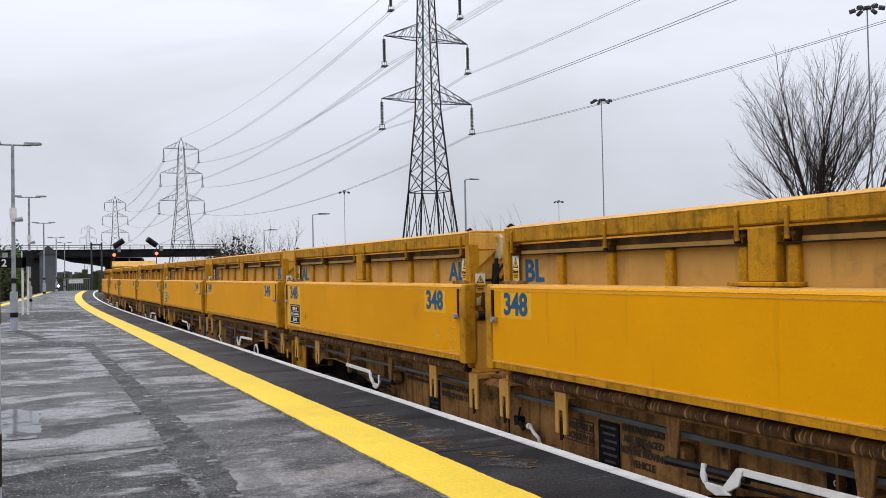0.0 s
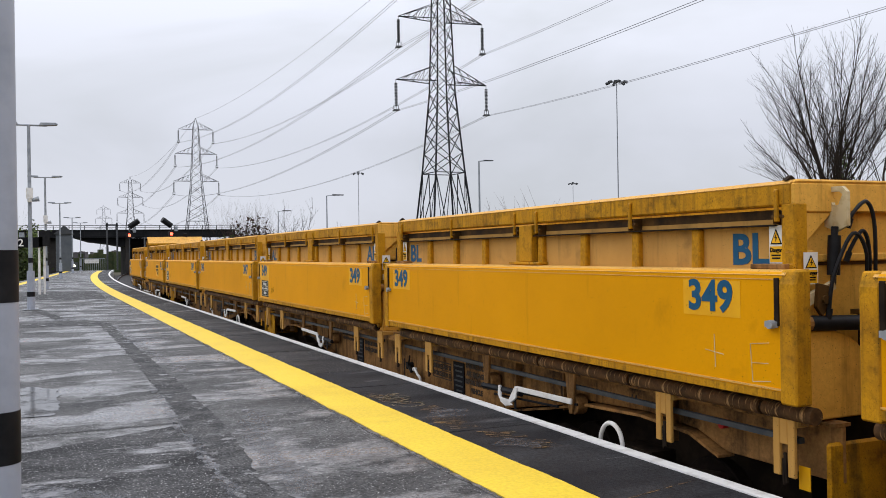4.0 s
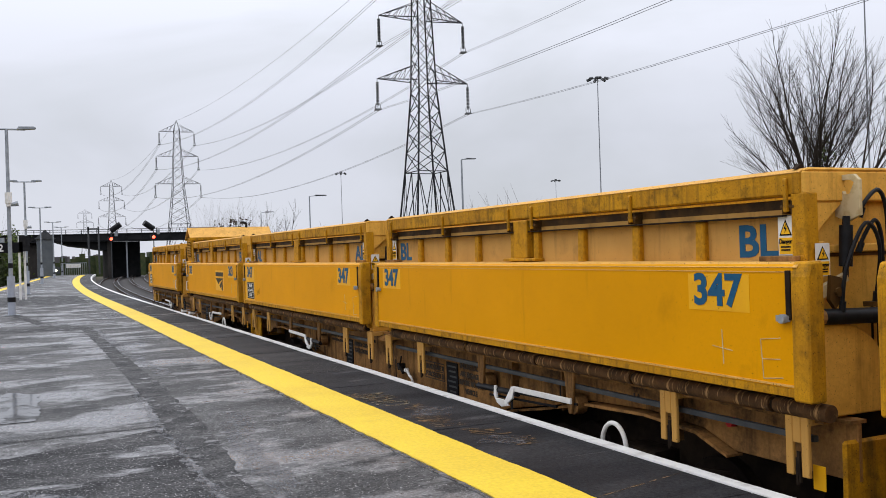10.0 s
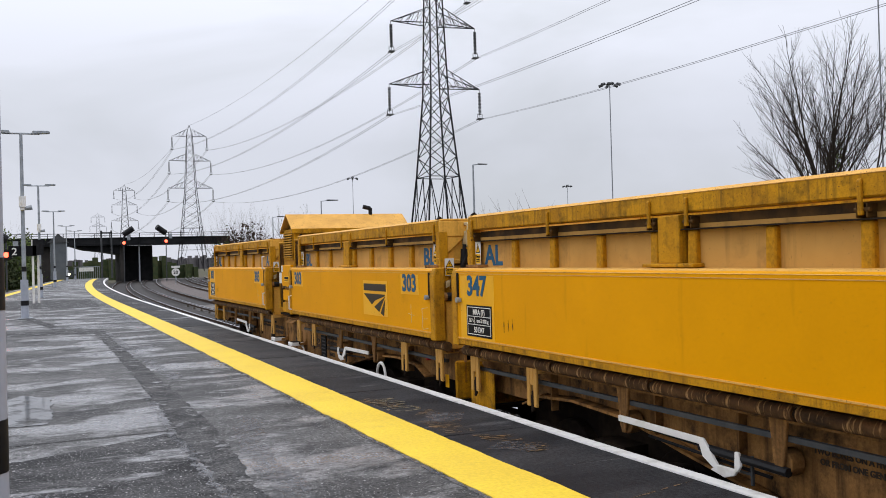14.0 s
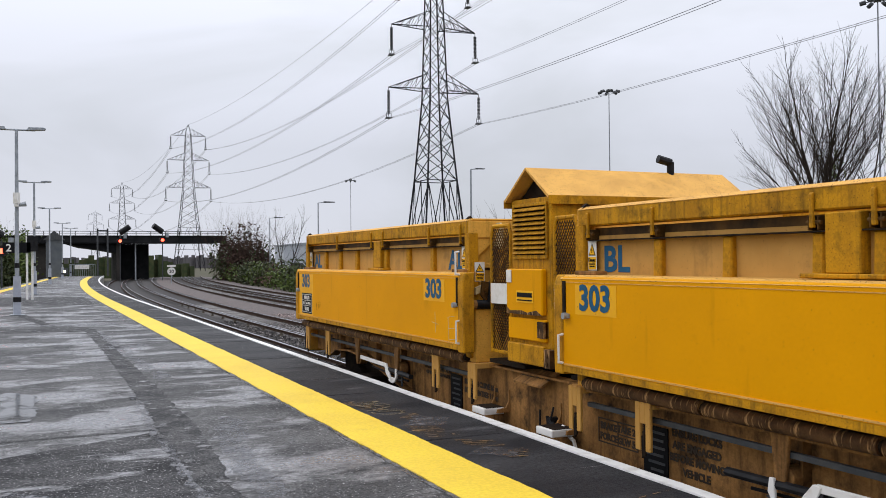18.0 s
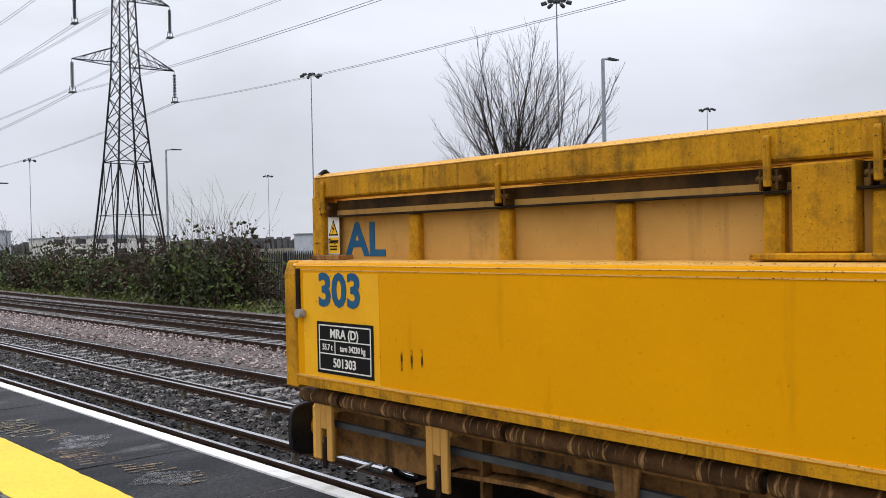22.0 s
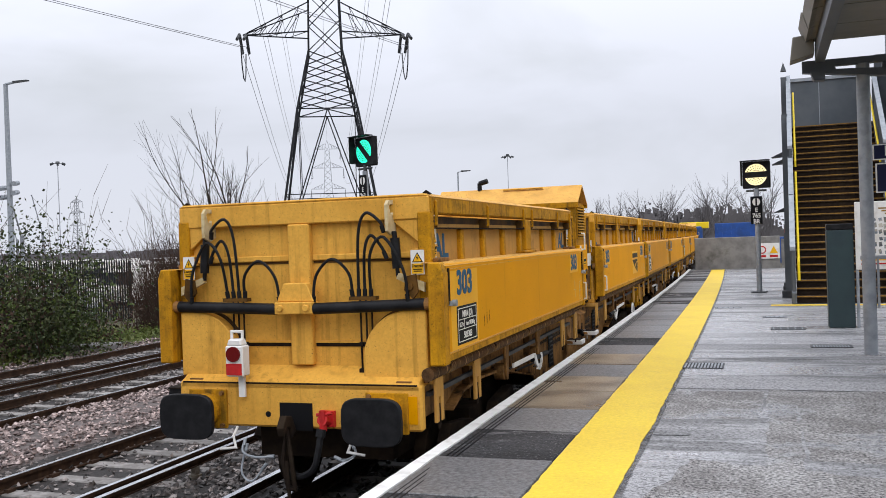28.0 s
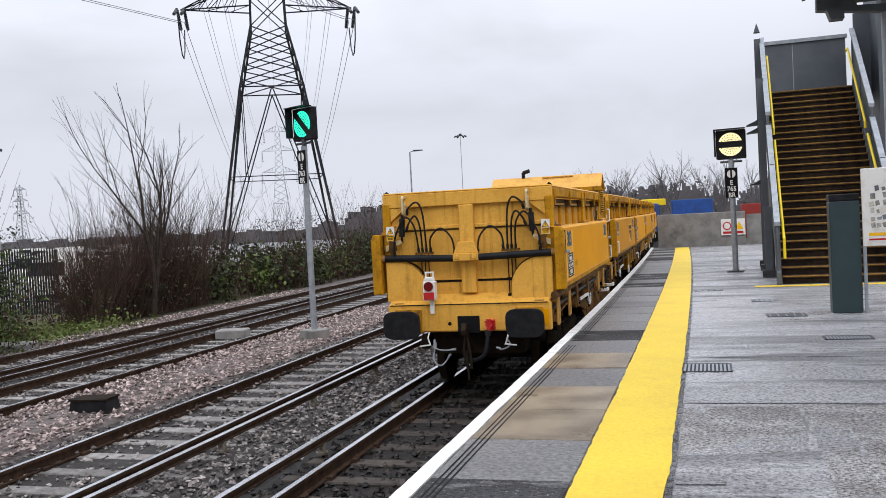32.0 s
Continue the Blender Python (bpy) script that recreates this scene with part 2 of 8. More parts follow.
COPER_GREY = material("edge_slab_grey", (0.10, 0.099, 0.10), 0.45, spec=0.4, other=(0.13, 0.128, 0.125), scale=0.9, mix=(0.4, 0.7), dirt_sheen=(0.05, 0.05, 0.05), dirt_sheen_scale=1.1, rough2=0.22, stretch_v=(0.45, 1.1, 1), bump=0.4, bump_scale=80, grain=0.75, grain_scale=26, vary=0.35, world_space=True)
STAIN_COARSE = material("coarse_worn_asphalt", (0.19, 0.18, 0.173), 0.6, spec=0.15, spec2=0.6, other=(0.31, 0.30, 0.29), scale=1.6, mix=(0.4, 0.6), dirt_sheen=(0.26, 0.26, 0.265), dirt_sheen_scale=1.0, dirt_sheen_mix=(0.53, 0.60), rough2=0.22, bump=0.9, bump_scale=60, grain=1.0, grain_scale=36, speck=(0.03, 0.03, 0.03), speck_scale=48, speck_at=0.61, world_space=True)
COPER_TAN = material("edge_slab_tan", (0.25, 0.205, 0.145), 0.32, other=(0.11, 0.085, 0.06), scale=1.6, rough2=0.2, dirt_sheen=(0.07, 0.055, 0.04), bump=0.25, bump_scale=90, grain=0.3, vary=0.15, world_space=True)
TACTILE = material("yellow_line", (0.74, 0.53, 0.045), 0.55, spec=0.15, other=(0.68, 0.47, 0.045), scale=1.2, dirt_sheen=(0.45, 0.32, 0.07), dirt_sheen_scale=2.5, dirt_sheen_mix=(0.6, 0.9), bump=0.25, bump_scale=100, grain=0.12, grain_scale=30, world_space=True)
EDGE_WHITE = material("white_line", (0.74, 0.73, 0.70), 0.5, other=(0.5, 0.48, 0.44), scale=5.0, mix=(0.5, 0.72), bump=0.2, bump_scale=60, world_space=True)
CONCRETE = material("old_concrete", (0.26, 0.25, 0.23), 0.75, other=(0.17, 0.16, 0.15), scale=2.0, dirt_sheen=(0.08, 0.08, 0.06), dirt_sheen_scale=1.2, bump=0.3, bump_scale=40, vary=0.1)
SLEEPER = material("concrete_sleeper", (0.25, 0.235, 0.22), 0.7, other=(0.12, 0.11, 0.10), scale=5.0, dirt_sheen=(0.06, 0.045, 0.035), dirt_sheen_scale=3.0, bump=0.2, vary=0.25)
SLEEPER_OILY = material("oily_sleeper", (0.055, 0.043, 0.034), 0.6, other=(0.025, 0.020, 0.017), scale=4.0, dirt_sheen=(0.012, 0.010, 0.009), dirt_sheen_scale=2.0, bump=0.2, vary=0.25)
PATCH = material("rough_dark_patch", (0.020, 0.020, 0.021), 0.65, spec=0.08, spec2=0.5, other=(0.065, 0.064, 0.064), scale=1.9, mix=(0.42, 0.62), dirt_sheen=(0.15, 0.148, 0.15), dirt_sheen_scale=1.4, dirt_sheen_mix=(0.55, 0.64), rough2=0.28, stretch_v=(0.5, 1.2, 1), bump=1.0, bump_scale=55, grain=1.0, grain_scale=40, speck=(0.42, 0.41, 0.40), speck_scale=60, speck_at=0.64, world_space=True)
RAIL = material("rail_rust", (0.032, 0.019, 0.013), 0.75, spec=0.1, other=(0.06, 0.034, 0.021), scale=8.0, bump=0.1)
RAIL_TOP = material("rail_head", (0.62, 0.63, 0.66), 0.2, metal=0.9, other=(0.42, 0.42, 0.44), scale=3.0)
BALLAST = material("ballast_stone", (0.13, 0.105, 0.097), 0.75, spec=0.2, other=(0.05, 0.042, 0.038), scale=14.0, mix=(0.3, 0.7), dirt_sheen=(0.22, 0.175, 0.16), dirt_sheen_scale=5.0, dirt_sheen_mix=(0.5, 0.8), bump=1.0, bump_scale=22, world_space=True)
BALLAST_DARK = material("ballast_oily", (0.009, 0.008, 0.007), 0.7, spec=0.2, other=(0.018, 0.014, 0.012), scale=14.0, dirt_sheen=(0.006, 0.005, 0.005), dirt_sheen_scale=1.5, bump=1.0, bump_scale=22, world_space=True)
BALLAST_MID = material("ballast_grey", (0.032, 0.028, 0.026), 0.75, spec=0.2, other=(0.02, 0.018, 0.016), scale=14.0, dirt_sheen=(0.08, 0.065, 0.06), dirt_sheen_scale=5.0, bump=1.0, bump_scale=22, world_space=True)
STONE_PALE = material("pale_stone", (0.36, 0.285, 0.262), 0.75, spec=0.3, other=(0.14, 0.105, 0.095), scale=9.0, mix=(0.42, 0.58), detail=1.0, bump=0.3, island=0.65, world_space=True)
STONE_GREY = material("grey_stone", (0.21, 0.185, 0.172), 0.5, other=(0.06, 0.052, 0.048), scale=9.0, mix=(0.42, 0.58), detail=1.0, bump=0.3, island=0.75, world_space=True)
STONE_DARK = material("oily_stone", (0.026, 0.021, 0.018), 0.45, other=(0.010, 0.008, 0.007), scale=9.0, mix=(0.42, 0.58), detail=1.0, bump=0.3, island=0.75, world_space=True)
INSUL = material("insulator_pot", (0.10, 0.08, 0.06), 0.5, other=(0.2, 0.18, 0.15), scale=12)
STAIN = material("pale_worn_asphalt", (0.17, 0.17, 0.178), 0.30, other=(0.09, 0.09, 0.094), scale=2.5, mix=(0.38, 0.62), bump=0.25, bump_scale=110, grain=0.45, grain_scale=30, world_space=True, holes=(4.5, 0.40, 0.66))
PUDDLE = material("standing_water", (0.05, 0.05, 0.053), 0.08, other=(0.08, 0.08, 0.083), scale=3.0, spec=0.6, world_space=True, holes=(2.2, 0.36, 0.50))
TRENCH = material("trench_repair", (0.030, 0.030, 0.031), 0.66, spec=0.08, spec2=0.45, other=(0.078, 0.077, 0.076), scale=2.8, mix=(0.42, 0.60), dirt_sheen=(0.15, 0.148, 0.15), dirt_sheen_scale=3.2, dirt_sheen_mix=(0.57, 0.66), rough2=0.3, bump=1.0, bump_scale=60, grain=1.0, grain_scale=40, speck=(0.30, 0.295, 0.29), speck_scale=60, speck_at=0.65, world_space=True)
RUSTMARK = material("rust_scrape", (0.20, 0.115, 0.04), 0.4, other=(0.08, 0.055, 0.03), scale=7.0, mix=(0.4, 0.6), bump=0.2, world_space=True, holes=(9.0, 0.45, 0.55))
SOIL = material("rough_ground", (0.075, 0.062, 0.042), 0.9, other=(0.05, 0.055, 0.022), scale=0.4, dirt_sheen=(0.11, 0.095, 0.075), dirt_sheen_scale=1.2, bump=1.0, bump_scale=6, world_space=True)
BRICK_DARK = material("dark_brick", (0.045, 0.040, 0.036), 0.8, spec=0.1, other=(0.028, 0.026, 0.024), scale=0.6)
NOSING = material("worn_nosing", (0.33, 0.18, 0.035), 0.6, other=(0.17, 0.095, 0.03), scale=5.0)
SOFFIT = material("canopy_sheet", (0.20, 0.185, 0.155), 0.55, other=(0.16, 0.15, 0.125), scale=1.5)
NAVY = material("navy_sign", (0.008, 0.010, 0.040), 0.45)
MAP_BLOCK = material("map_blocks", (0.16, 0.18, 0.20), 0.6, other=(0.36, 0.33, 0.27), scale=9.0, mix=(0.45, 0.55), island=0.5)
BRIDGE = material("bridge_black", (0.010, 0.011, 0.012), 0.7, spec=0.1, other=(0.02, 0.02, 0.021), scale=0.7)
BARK = material("bare_bark", (0.05, 0.038, 0.030), 0.9, spec=0.05, other=(0.03, 0.024, 0.02), scale=6.0)
TWIG = material("reddish_twigs", (0.075, 0.048, 0.036), 0.9, spec=0.05, other=(0.045, 0.032, 0.026), scale=2.0)
LEAF = material("ivy_leaf", (0.050, 0.075, 0.018), 0.55, other=(0.085, 0.11, 0.02), scale=1.2, vary=0.2, world_space=True)
LEAF2 = material("dark_scrub_leaf", (0.030, 0.045, 0.016), 0.6, other=(0.06, 0.065, 0.025), scale=1.0, vary=0.2, world_space=True)
GRASS = material("grass_blade", (0.075, 0.105, 0.020), 0.6, other=(0.11, 0.105, 0.035), scale=0.8, world_space=True)
# Greyed bark colour with the distance haze painted in.
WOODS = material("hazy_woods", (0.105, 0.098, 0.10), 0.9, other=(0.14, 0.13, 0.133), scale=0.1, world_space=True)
STEEL_PALE = material("pale_grey_paint", (0.36, 0.38, 0.43), 0.45, other=(0.30, 0.32, 0.36), scale=5.0)
CABINET = material("cabinet_green_grey", (0.035, 0.055, 0.058), 0.45, other=(0.03, 0.045, 0.05), scale=2.0)
FENCE = material("dark_fence", (0.016, 0.018, 0.018), 0.6, metal=0.1)
SHED = material("pale_cladding", (0.45, 0.47, 0.50), 0.6, other=(0.36, 0.38, 0.41), scale=0.3)
BLUEBOX = material("blue_container", (0.03, 0.09, 0.30), 0.5, other=(0.03, 0.07, 0.2), scale=1.0)
REDBOX = material("red_container", (0.28, 0.04, 0.03), 0.55)
STAIR_GREY = material("stair_cladding_grey", (0.105, 0.115, 0.125), 0.5, other=(0.08, 0.09, 0.10), scale=1.0)
TREAD = material("timber_tread", (0.075, 0.042, 0.02), 0.65, other=(0.035, 0.02, 0.012), scale=6.0, stretch_v=(1, 6, 1))
RAIL_YEL = material("handrail_yellow", (0.75, 0.55, 0.02), 0.4)
GLOW_RED = glow("red_aspect", (1.0, 0.06, 0.03), 9.0)
GLOW_GREEN = glow("green_aspect", (0.02, 0.75, 0.45), 1.6)
GLOW_WARM = glow("lit_indicator", (1.0, 0.85, 0.45), 1.1)
GLOW_HEAD = glow("headlight", (1.0, 0.95, 0.7), 6.0)

# Distance haze painted into the steel colour of far pylons, masts and cranes.
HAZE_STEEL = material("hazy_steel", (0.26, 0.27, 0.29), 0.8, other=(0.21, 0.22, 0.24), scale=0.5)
TARMAC = material("far_car_park", (0.16, 0.16, 0.165), 0.5, other=(0.22, 0.22, 0.225), scale=0.15, world_space=True)
# Dark brown of the rail web; also colours the painted shade strips on the ends.
WEB = material("dark_brown_web", (0.13, 0.062, 0.014), 0.6, spec=0.1, other=(0.05, 0.027, 0.009), scale=2.5, dirt_sheen=(0.02, 0.013, 0.007), dirt_sheen_scale=3.0, dirt_sheen_mix=(0.48, 0.72))
DRIP = material("drip_stain", (0.03, 0.02, 0.008), 0.6, holes=(22.0, 0.40, 0.56))
# Worn pale asphalt, lightened further to paint in the wet surface's sky reflection.
PALE_BAY = material("pale_bay_wet_sheen", (0.15, 0.149, 0.15), 0.5, other=(0.31, 0.306, 0.31), scale=1.0, mix=(0.42, 0.58), dirt_sheen=(0.38, 0.377, 0.384), dirt_sheen_scale=0.9, dirt_sheen_mix=(0.49, 0.57), rough2=0.16, stretch_v=(0.25, 1.3, 1), bump=0.5, bump_scale=60, grain=0.9, grain_scale=30, speck=(0.03, 0.03, 0.03), speck_scale=30, speck_at=0.66, world_space=True, spec=0.2, spec2=0.7)
AMBER = material("end_amber", (0.70, 0.372, 0.064), 0.55, spec=0.1, other=(0.61, 0.310, 0.048), scale=1.0, dirt_sheen=(0.12, 0.065, 0.016), dirt_sheen_scale=4.0, dirt_sheen_mix=(0.60, 0.90), bump=0.05, speck=(0.05, 0.03, 0.012), speck_scale=110, speck_at=0.69, streak=(0.22, 0.11, 0.014), streak_v=(11, 11, 0.6), streak_mix=(0.55, 0.84), grain=0.10, grain_scale=32)
PAINT_WORN = material("worn_white_paint", (0.17, 0.14, 0.085), 0.5, other=(0.09, 0.08, 0.06), scale=4.0, world_space=True, holes=(11.0, 0.46, 0.58))

# ---- mesh tools ----
class Shape:
    """Collects boxes, bars, tubes and prisms into one mesh."""

    def __init__(self):
        self.v, self.f = [], []

    def add(self, verts, faces):
        n = len(self.v)
        self.v += [tuple(p) for p in verts]
        self.f += [tuple(i + n for i in f) for f in faces]
        return self

    def box(self, x0, x1, y0, y1, z0, z1):
        return self.add([(x0, y0, z0), (x1, y0, z0), (x1, y1, z0), (x0, y1, z0), (x0, y0, z1), (x1, y0, z1), (x1, y1, z1), (x0, y1, z1)],
                        [(3, 2, 1, 0), (4, 5, 6, 7), (0, 1, 5, 4), (1, 2, 6, 5), (2, 3, 7, 6), (3, 0, 4, 7)])

    def prism(self, profile, a, b, axis="y"):
        """A convex or simple profile of (u, w) pairs carried from a to b along an axis (x: profile in y, z; y: in x, z; z: in x, y)."""
        at = {"x": lambda u, w, s: (s, u, w), "y": lambda u, w, s: (u, s, w), "z": lambda u, w, s: (u, w, s)}[axis]
        n = len(profile)
        verts = [at(u, w, a) for u, w in profile] + [at(u, w, b) for u, w in profile]
        faces = [tuple(range(n - 1, -1, -1)), tuple(range(n, 2 * n))] + [(i, (i + 1) % n, n + (i + 1) % n, n + i) for i in range(n)]
        return self.add(verts, faces)

    def rod(self, p, q, r, n=8, r2=None):
        p, q = Vector(p), Vector(q)
        d = (q - p)
        if d.length < 1e-6:
            return self
        d.normalize()
        s = d.orthogonal().normalized()
        t = d.cross(s)
        r2 = r if r2 is None else r2
        ring = [(math.cos(2 * math.pi * i / n), math.sin(2 * math.pi * i / n)) for i in range(n)]
        verts = [p + (s * c + t * w) * r for c, w in ring] + [q + (s * c + t * w) * r2 for c, w in ring]
        return self.add(verts, [tuple(range(n - 1, -1, -1)), tuple(range(n, 2 * n))] + [(i, (i + 1) % n, n + (i + 1) % n, n + i) for i in range(n)])

    def tube(self, points, r, n=7):
        pts = [Vector(p) for p in points]
        pts = [p for i, p in enumerate(pts) if i == 0 or (p - pts[i - 1]).length > 1e-6]
        closed = len(pts) > 3 and (pts[0] - pts[-1]).length < 1e-4
        if closed:
            pts = pts[:-1]
        m = len(pts)
        dirs = []
        for i in range(m):
            a = pts[i] - pts[i - 1] if (i or closed) else pts[1] - pts[0]
            b = pts[(i + 1) % m] - pts[i] if (i < m - 1 or closed) else a
            a, b = a.normalized(), b.normalized()
            d = a + b
            d = d.normalized() if d.length > 0.05 else b
            dirs.append((d, a, min(1.8, 1 / max(0.5, d.dot(b)))))
        s = dirs[0][0].orthogonal().normalized()
        verts, faces = [], []
        for p, (d, a, k) in zip(pts, dirs):
            s = (s - d * s.dot(d)).normalized()
            t = d.cross(s)
            bend = d.cross(a)
            for i in range(n):
                w = s * math.cos(2 * math.pi * i / n) + t * math.sin(2 * math.pi * i / n)
                if k > 1.001 and bend.length > 1e-4:
                    side = bend.cross(d).normalized()
                    w = w + side * w.dot(side) * (k - 1)
                verts.append(p + w * r)
        rings = m if closed else m - 1
        for j in range(rings):
            u, v = j * n, ((j + 1) % m) * n
            faces += [(u + i, u + (i + 1) % n, v + (i + 1) % n, v + i) for i in range(n)]
        if not closed:
            faces += [tuple(range(n - 1, -1, -1)), tuple((m - 1) * n + i for i in range(n))]
        return self.add(verts, faces)

    def bar(self, p, q, w):
        return self.rod(p, q, w * 0.7, 4)

    def mesh(self, name, bevel=0.0, smooth=False):
        me = bpy.data.meshes.new(name)
        me.from_pydata(self.v, [], self.f)
        bm = bmesh.new()
        bm.from_mesh(me)
        bmesh.ops.recalc_face_normals(bm, faces=bm.faces)
        if bevel:
            bmesh.ops.bevel(bm, geom=[e for e in bm.edges if len(e.link_faces) == 2 and e.calc_face_angle() > 0.5], offset=bevel, segments=1, affect="EDGES", clamp_overlap=True)
        bm.to_mesh(me)
        bm.free()
        if smooth:
            me.polygons.foreach_set("use_smooth", [True] * len(me.polygons))
            me.set_sharp_from_angle(angle=0.7)
        me.update()
        return me


def part(name, shape, mat, parent=None, label="", m=None, bevel=0.0, smooth=False):
    """Links a Shape (or a ready mesh) as one mesh object, under a thing or a part."""
    me = shape if isinstance(shape, bpy.types.Mesh) else shape.mesh(name, bevel, smooth)
    if mat and not me.materials:
        me.materials.append(mat)
    ob = new(name, me)
    if parent:
        ob.parent = parent
    if m is not None:
        ob.matrix_basis = m
    if label:
        ob["label"] = label
    return ob


def thing(name, label, category, m=None, group="", kind=""):
    ob = new(name)
    ob.empty_display_size = 0.2
    if m is not None:
        ob.matrix_basis = m
    return tagged(ob, label, category, group, kind)


def lettering(text, height, mat, bold=0.0, depth=0.003, width=1.0):
    """A mesh of words in the built-in font, centred, in the x, z plane, facing -y."""
    cu = bpy.data.curves.new("lettering", "FONT")
    cu.body, cu.size, cu.extrude, cu.offset, cu.align_x = text, height / 0.73, depth, bold, "CENTER"
    cu.resolution_u = 3
    tmp = bpy.data.objects.new("lettering", cu)
    scene.collection.objects.link(tmp)
    dg = bpy.context.evaluated_depsgraph_get()
    me = bpy.data.meshes.new_from_object(tmp.evaluated_get(dg))
    bpy.data.objects.remove(tmp)
    bpy.data.curves.remove(cu)
    me.transform(Matrix(((width, 0, 0, 0), (0, 0, -1, 0), (0, 1, 0, 0), (0, 0, 0, 1))))
    me.materials.clear()
    me.materials.append(mat)
    return me


def edge_x(y):
    """Where the platform's edge lies across, at y along the line: straight by the camera, bending at both ends."""
    if y > 40:
        return 4.25 + 0.0006 * (y - 40) ** 2
    return 4.25 + (0.0004 * (y + 5.5) ** 2 if y < -5.5 else 0.0)


def slope(y):
    return (edge_x(y + 0.5) - edge_x(y - 0.5))


def along(x_off, y0, y1, step=2.0):
    """Points (x, y) of a line that keeps x_off from the platform's edge."""
    n = max(2, int(abs(y1 - y0) / step) + 1)
    return [(edge_x(y) + x_off, y) for y in np.linspace(y0, y1, n)]


def band(a, b, y0, y1, z0, z1, step=2.0):
    """A strip that follows the edge between the offsets a and b, of height z0 to z1."""
    s = Shape()
    pts = along(0, y0, y1, step)
    n = len(pts)
    s.v = [(x + o, y, z) for x, y in pts for o, z in ((a, z0), (b, z0), (b, z1), (a, z1))]
    for i in range(n - 1):
        k = 4 * i
        s.f += [(k + j, k + (j + 1) % 4, k + 4 + (j + 1) % 4, k + 4 + j) for j in range(4)]
    s.f += [(3, 2, 1, 0), tuple(4 * (n - 1) + j for j in range(4))]
    return s


def at_edge(off, y):
    """A pose off metres across from the platform's edge at y, turned along the line."""
    return pose(edge_x(y) + off, y, 0, 0, 0, -math.degrees(math.atan(slope(y))))

BACK = pose(-0.048, -5.507, 0, 0, 0, -0.506) @ pose(0, 4.0, 0)      # the grid of the things at the rear end of the station
FAR = pose(-0.048, -5.507, 0, 0, 0, -1.386) @ pose(0, 4.0, 0)       # and of the far things beyond them


# ---- ground, ballast and tracks ----
TRACKS = (1.48, 5.2, 9.7, 13.0)       # centre lines, across from the platform's edge
RAIL_Z = -0.915
ground = Shape()
ground.add([(-2500, -2500, -1.35), (2500, -2500, -1.35), (2500, 2500, -1.35), (-2500, 2500, -1.35)], [(0, 1, 2, 3)])
tagged(part("ground", ground, SOIL), "rough bare ground and verge beyond the tracks", "ground", kind="structure")


def bed(cols, zs):
    """A sheet of ballast with a slightly uneven top, following the line."""
    s = Shape()
    ys = list(np.arange(-95, -30, 3.0)) + list(np.arange(-30, 40, 0.7)) + list(np.arange(40, 172, 3.0))
    for y in ys:
        for c, z in zip(cols, zs):
            s.v.append((edge_x(y) + c, y, z + 0.03 * noise.noise(Vector((c * 1.3, y * 0.7, 0)))))
    w = len(cols)
    for i in range(len(ys) - 1):
        for j in range(w - 1):
            k = i * w + j
            s.f.append((k, k + 1, k + w + 1, k + w))
    return s


def bed_mesh(name, cols, zs, mat, label):
    me = bpy.data.meshes.new(name)
    s = bed(cols, zs)
    me.from_pydata(s.v, [], s.f)
    me.materials.append(mat)
    return tagged(new(name, me), label, "ballast", kind="structure")


bed_mesh("ballast_bed", (-0.3, 0.3, 1.0, 2.0, 2.7, 3.2), (-1.10, -1.10, -1.10, -1.10, -1.10, -1.12), BALLAST_DARK, "dark oily ballast beside the platform")
bed_mesh("ballast_bed", (3.2, 3.7, 4.3, 5.2, 6.1, 6.6), (-1.12, -1.08, -1.09, -1.10, -1.09, -1.05), BALLAST_MID, "grey stone ballast under the second track")
bed_mesh("ballast_bed", (6.6, 7.1, 7.7, 8.3, 8.8), (-1.05, -1.0, -0.98, -1.02, -1.08), BALLAST, "pale pinkish heaped stone ballast")
bed_mesh("ballast_bed", (8.8, 9.7, 10.6, 11.3, 12.0, 13.0, 14.0), (-1.08, -1.10, -1.09, -1.10, -1.10, -1.10, -1.09), BALLAST_MID, "grey stone ballast under the far tracks")
bed_mesh("ballast_bed", (14.0, 14.8, 15.6, 16.6, 18.0), (-1.09, -1.10, -1.18, -1.26, -1.40), BALLAST, "pale stone ballast shoulder")


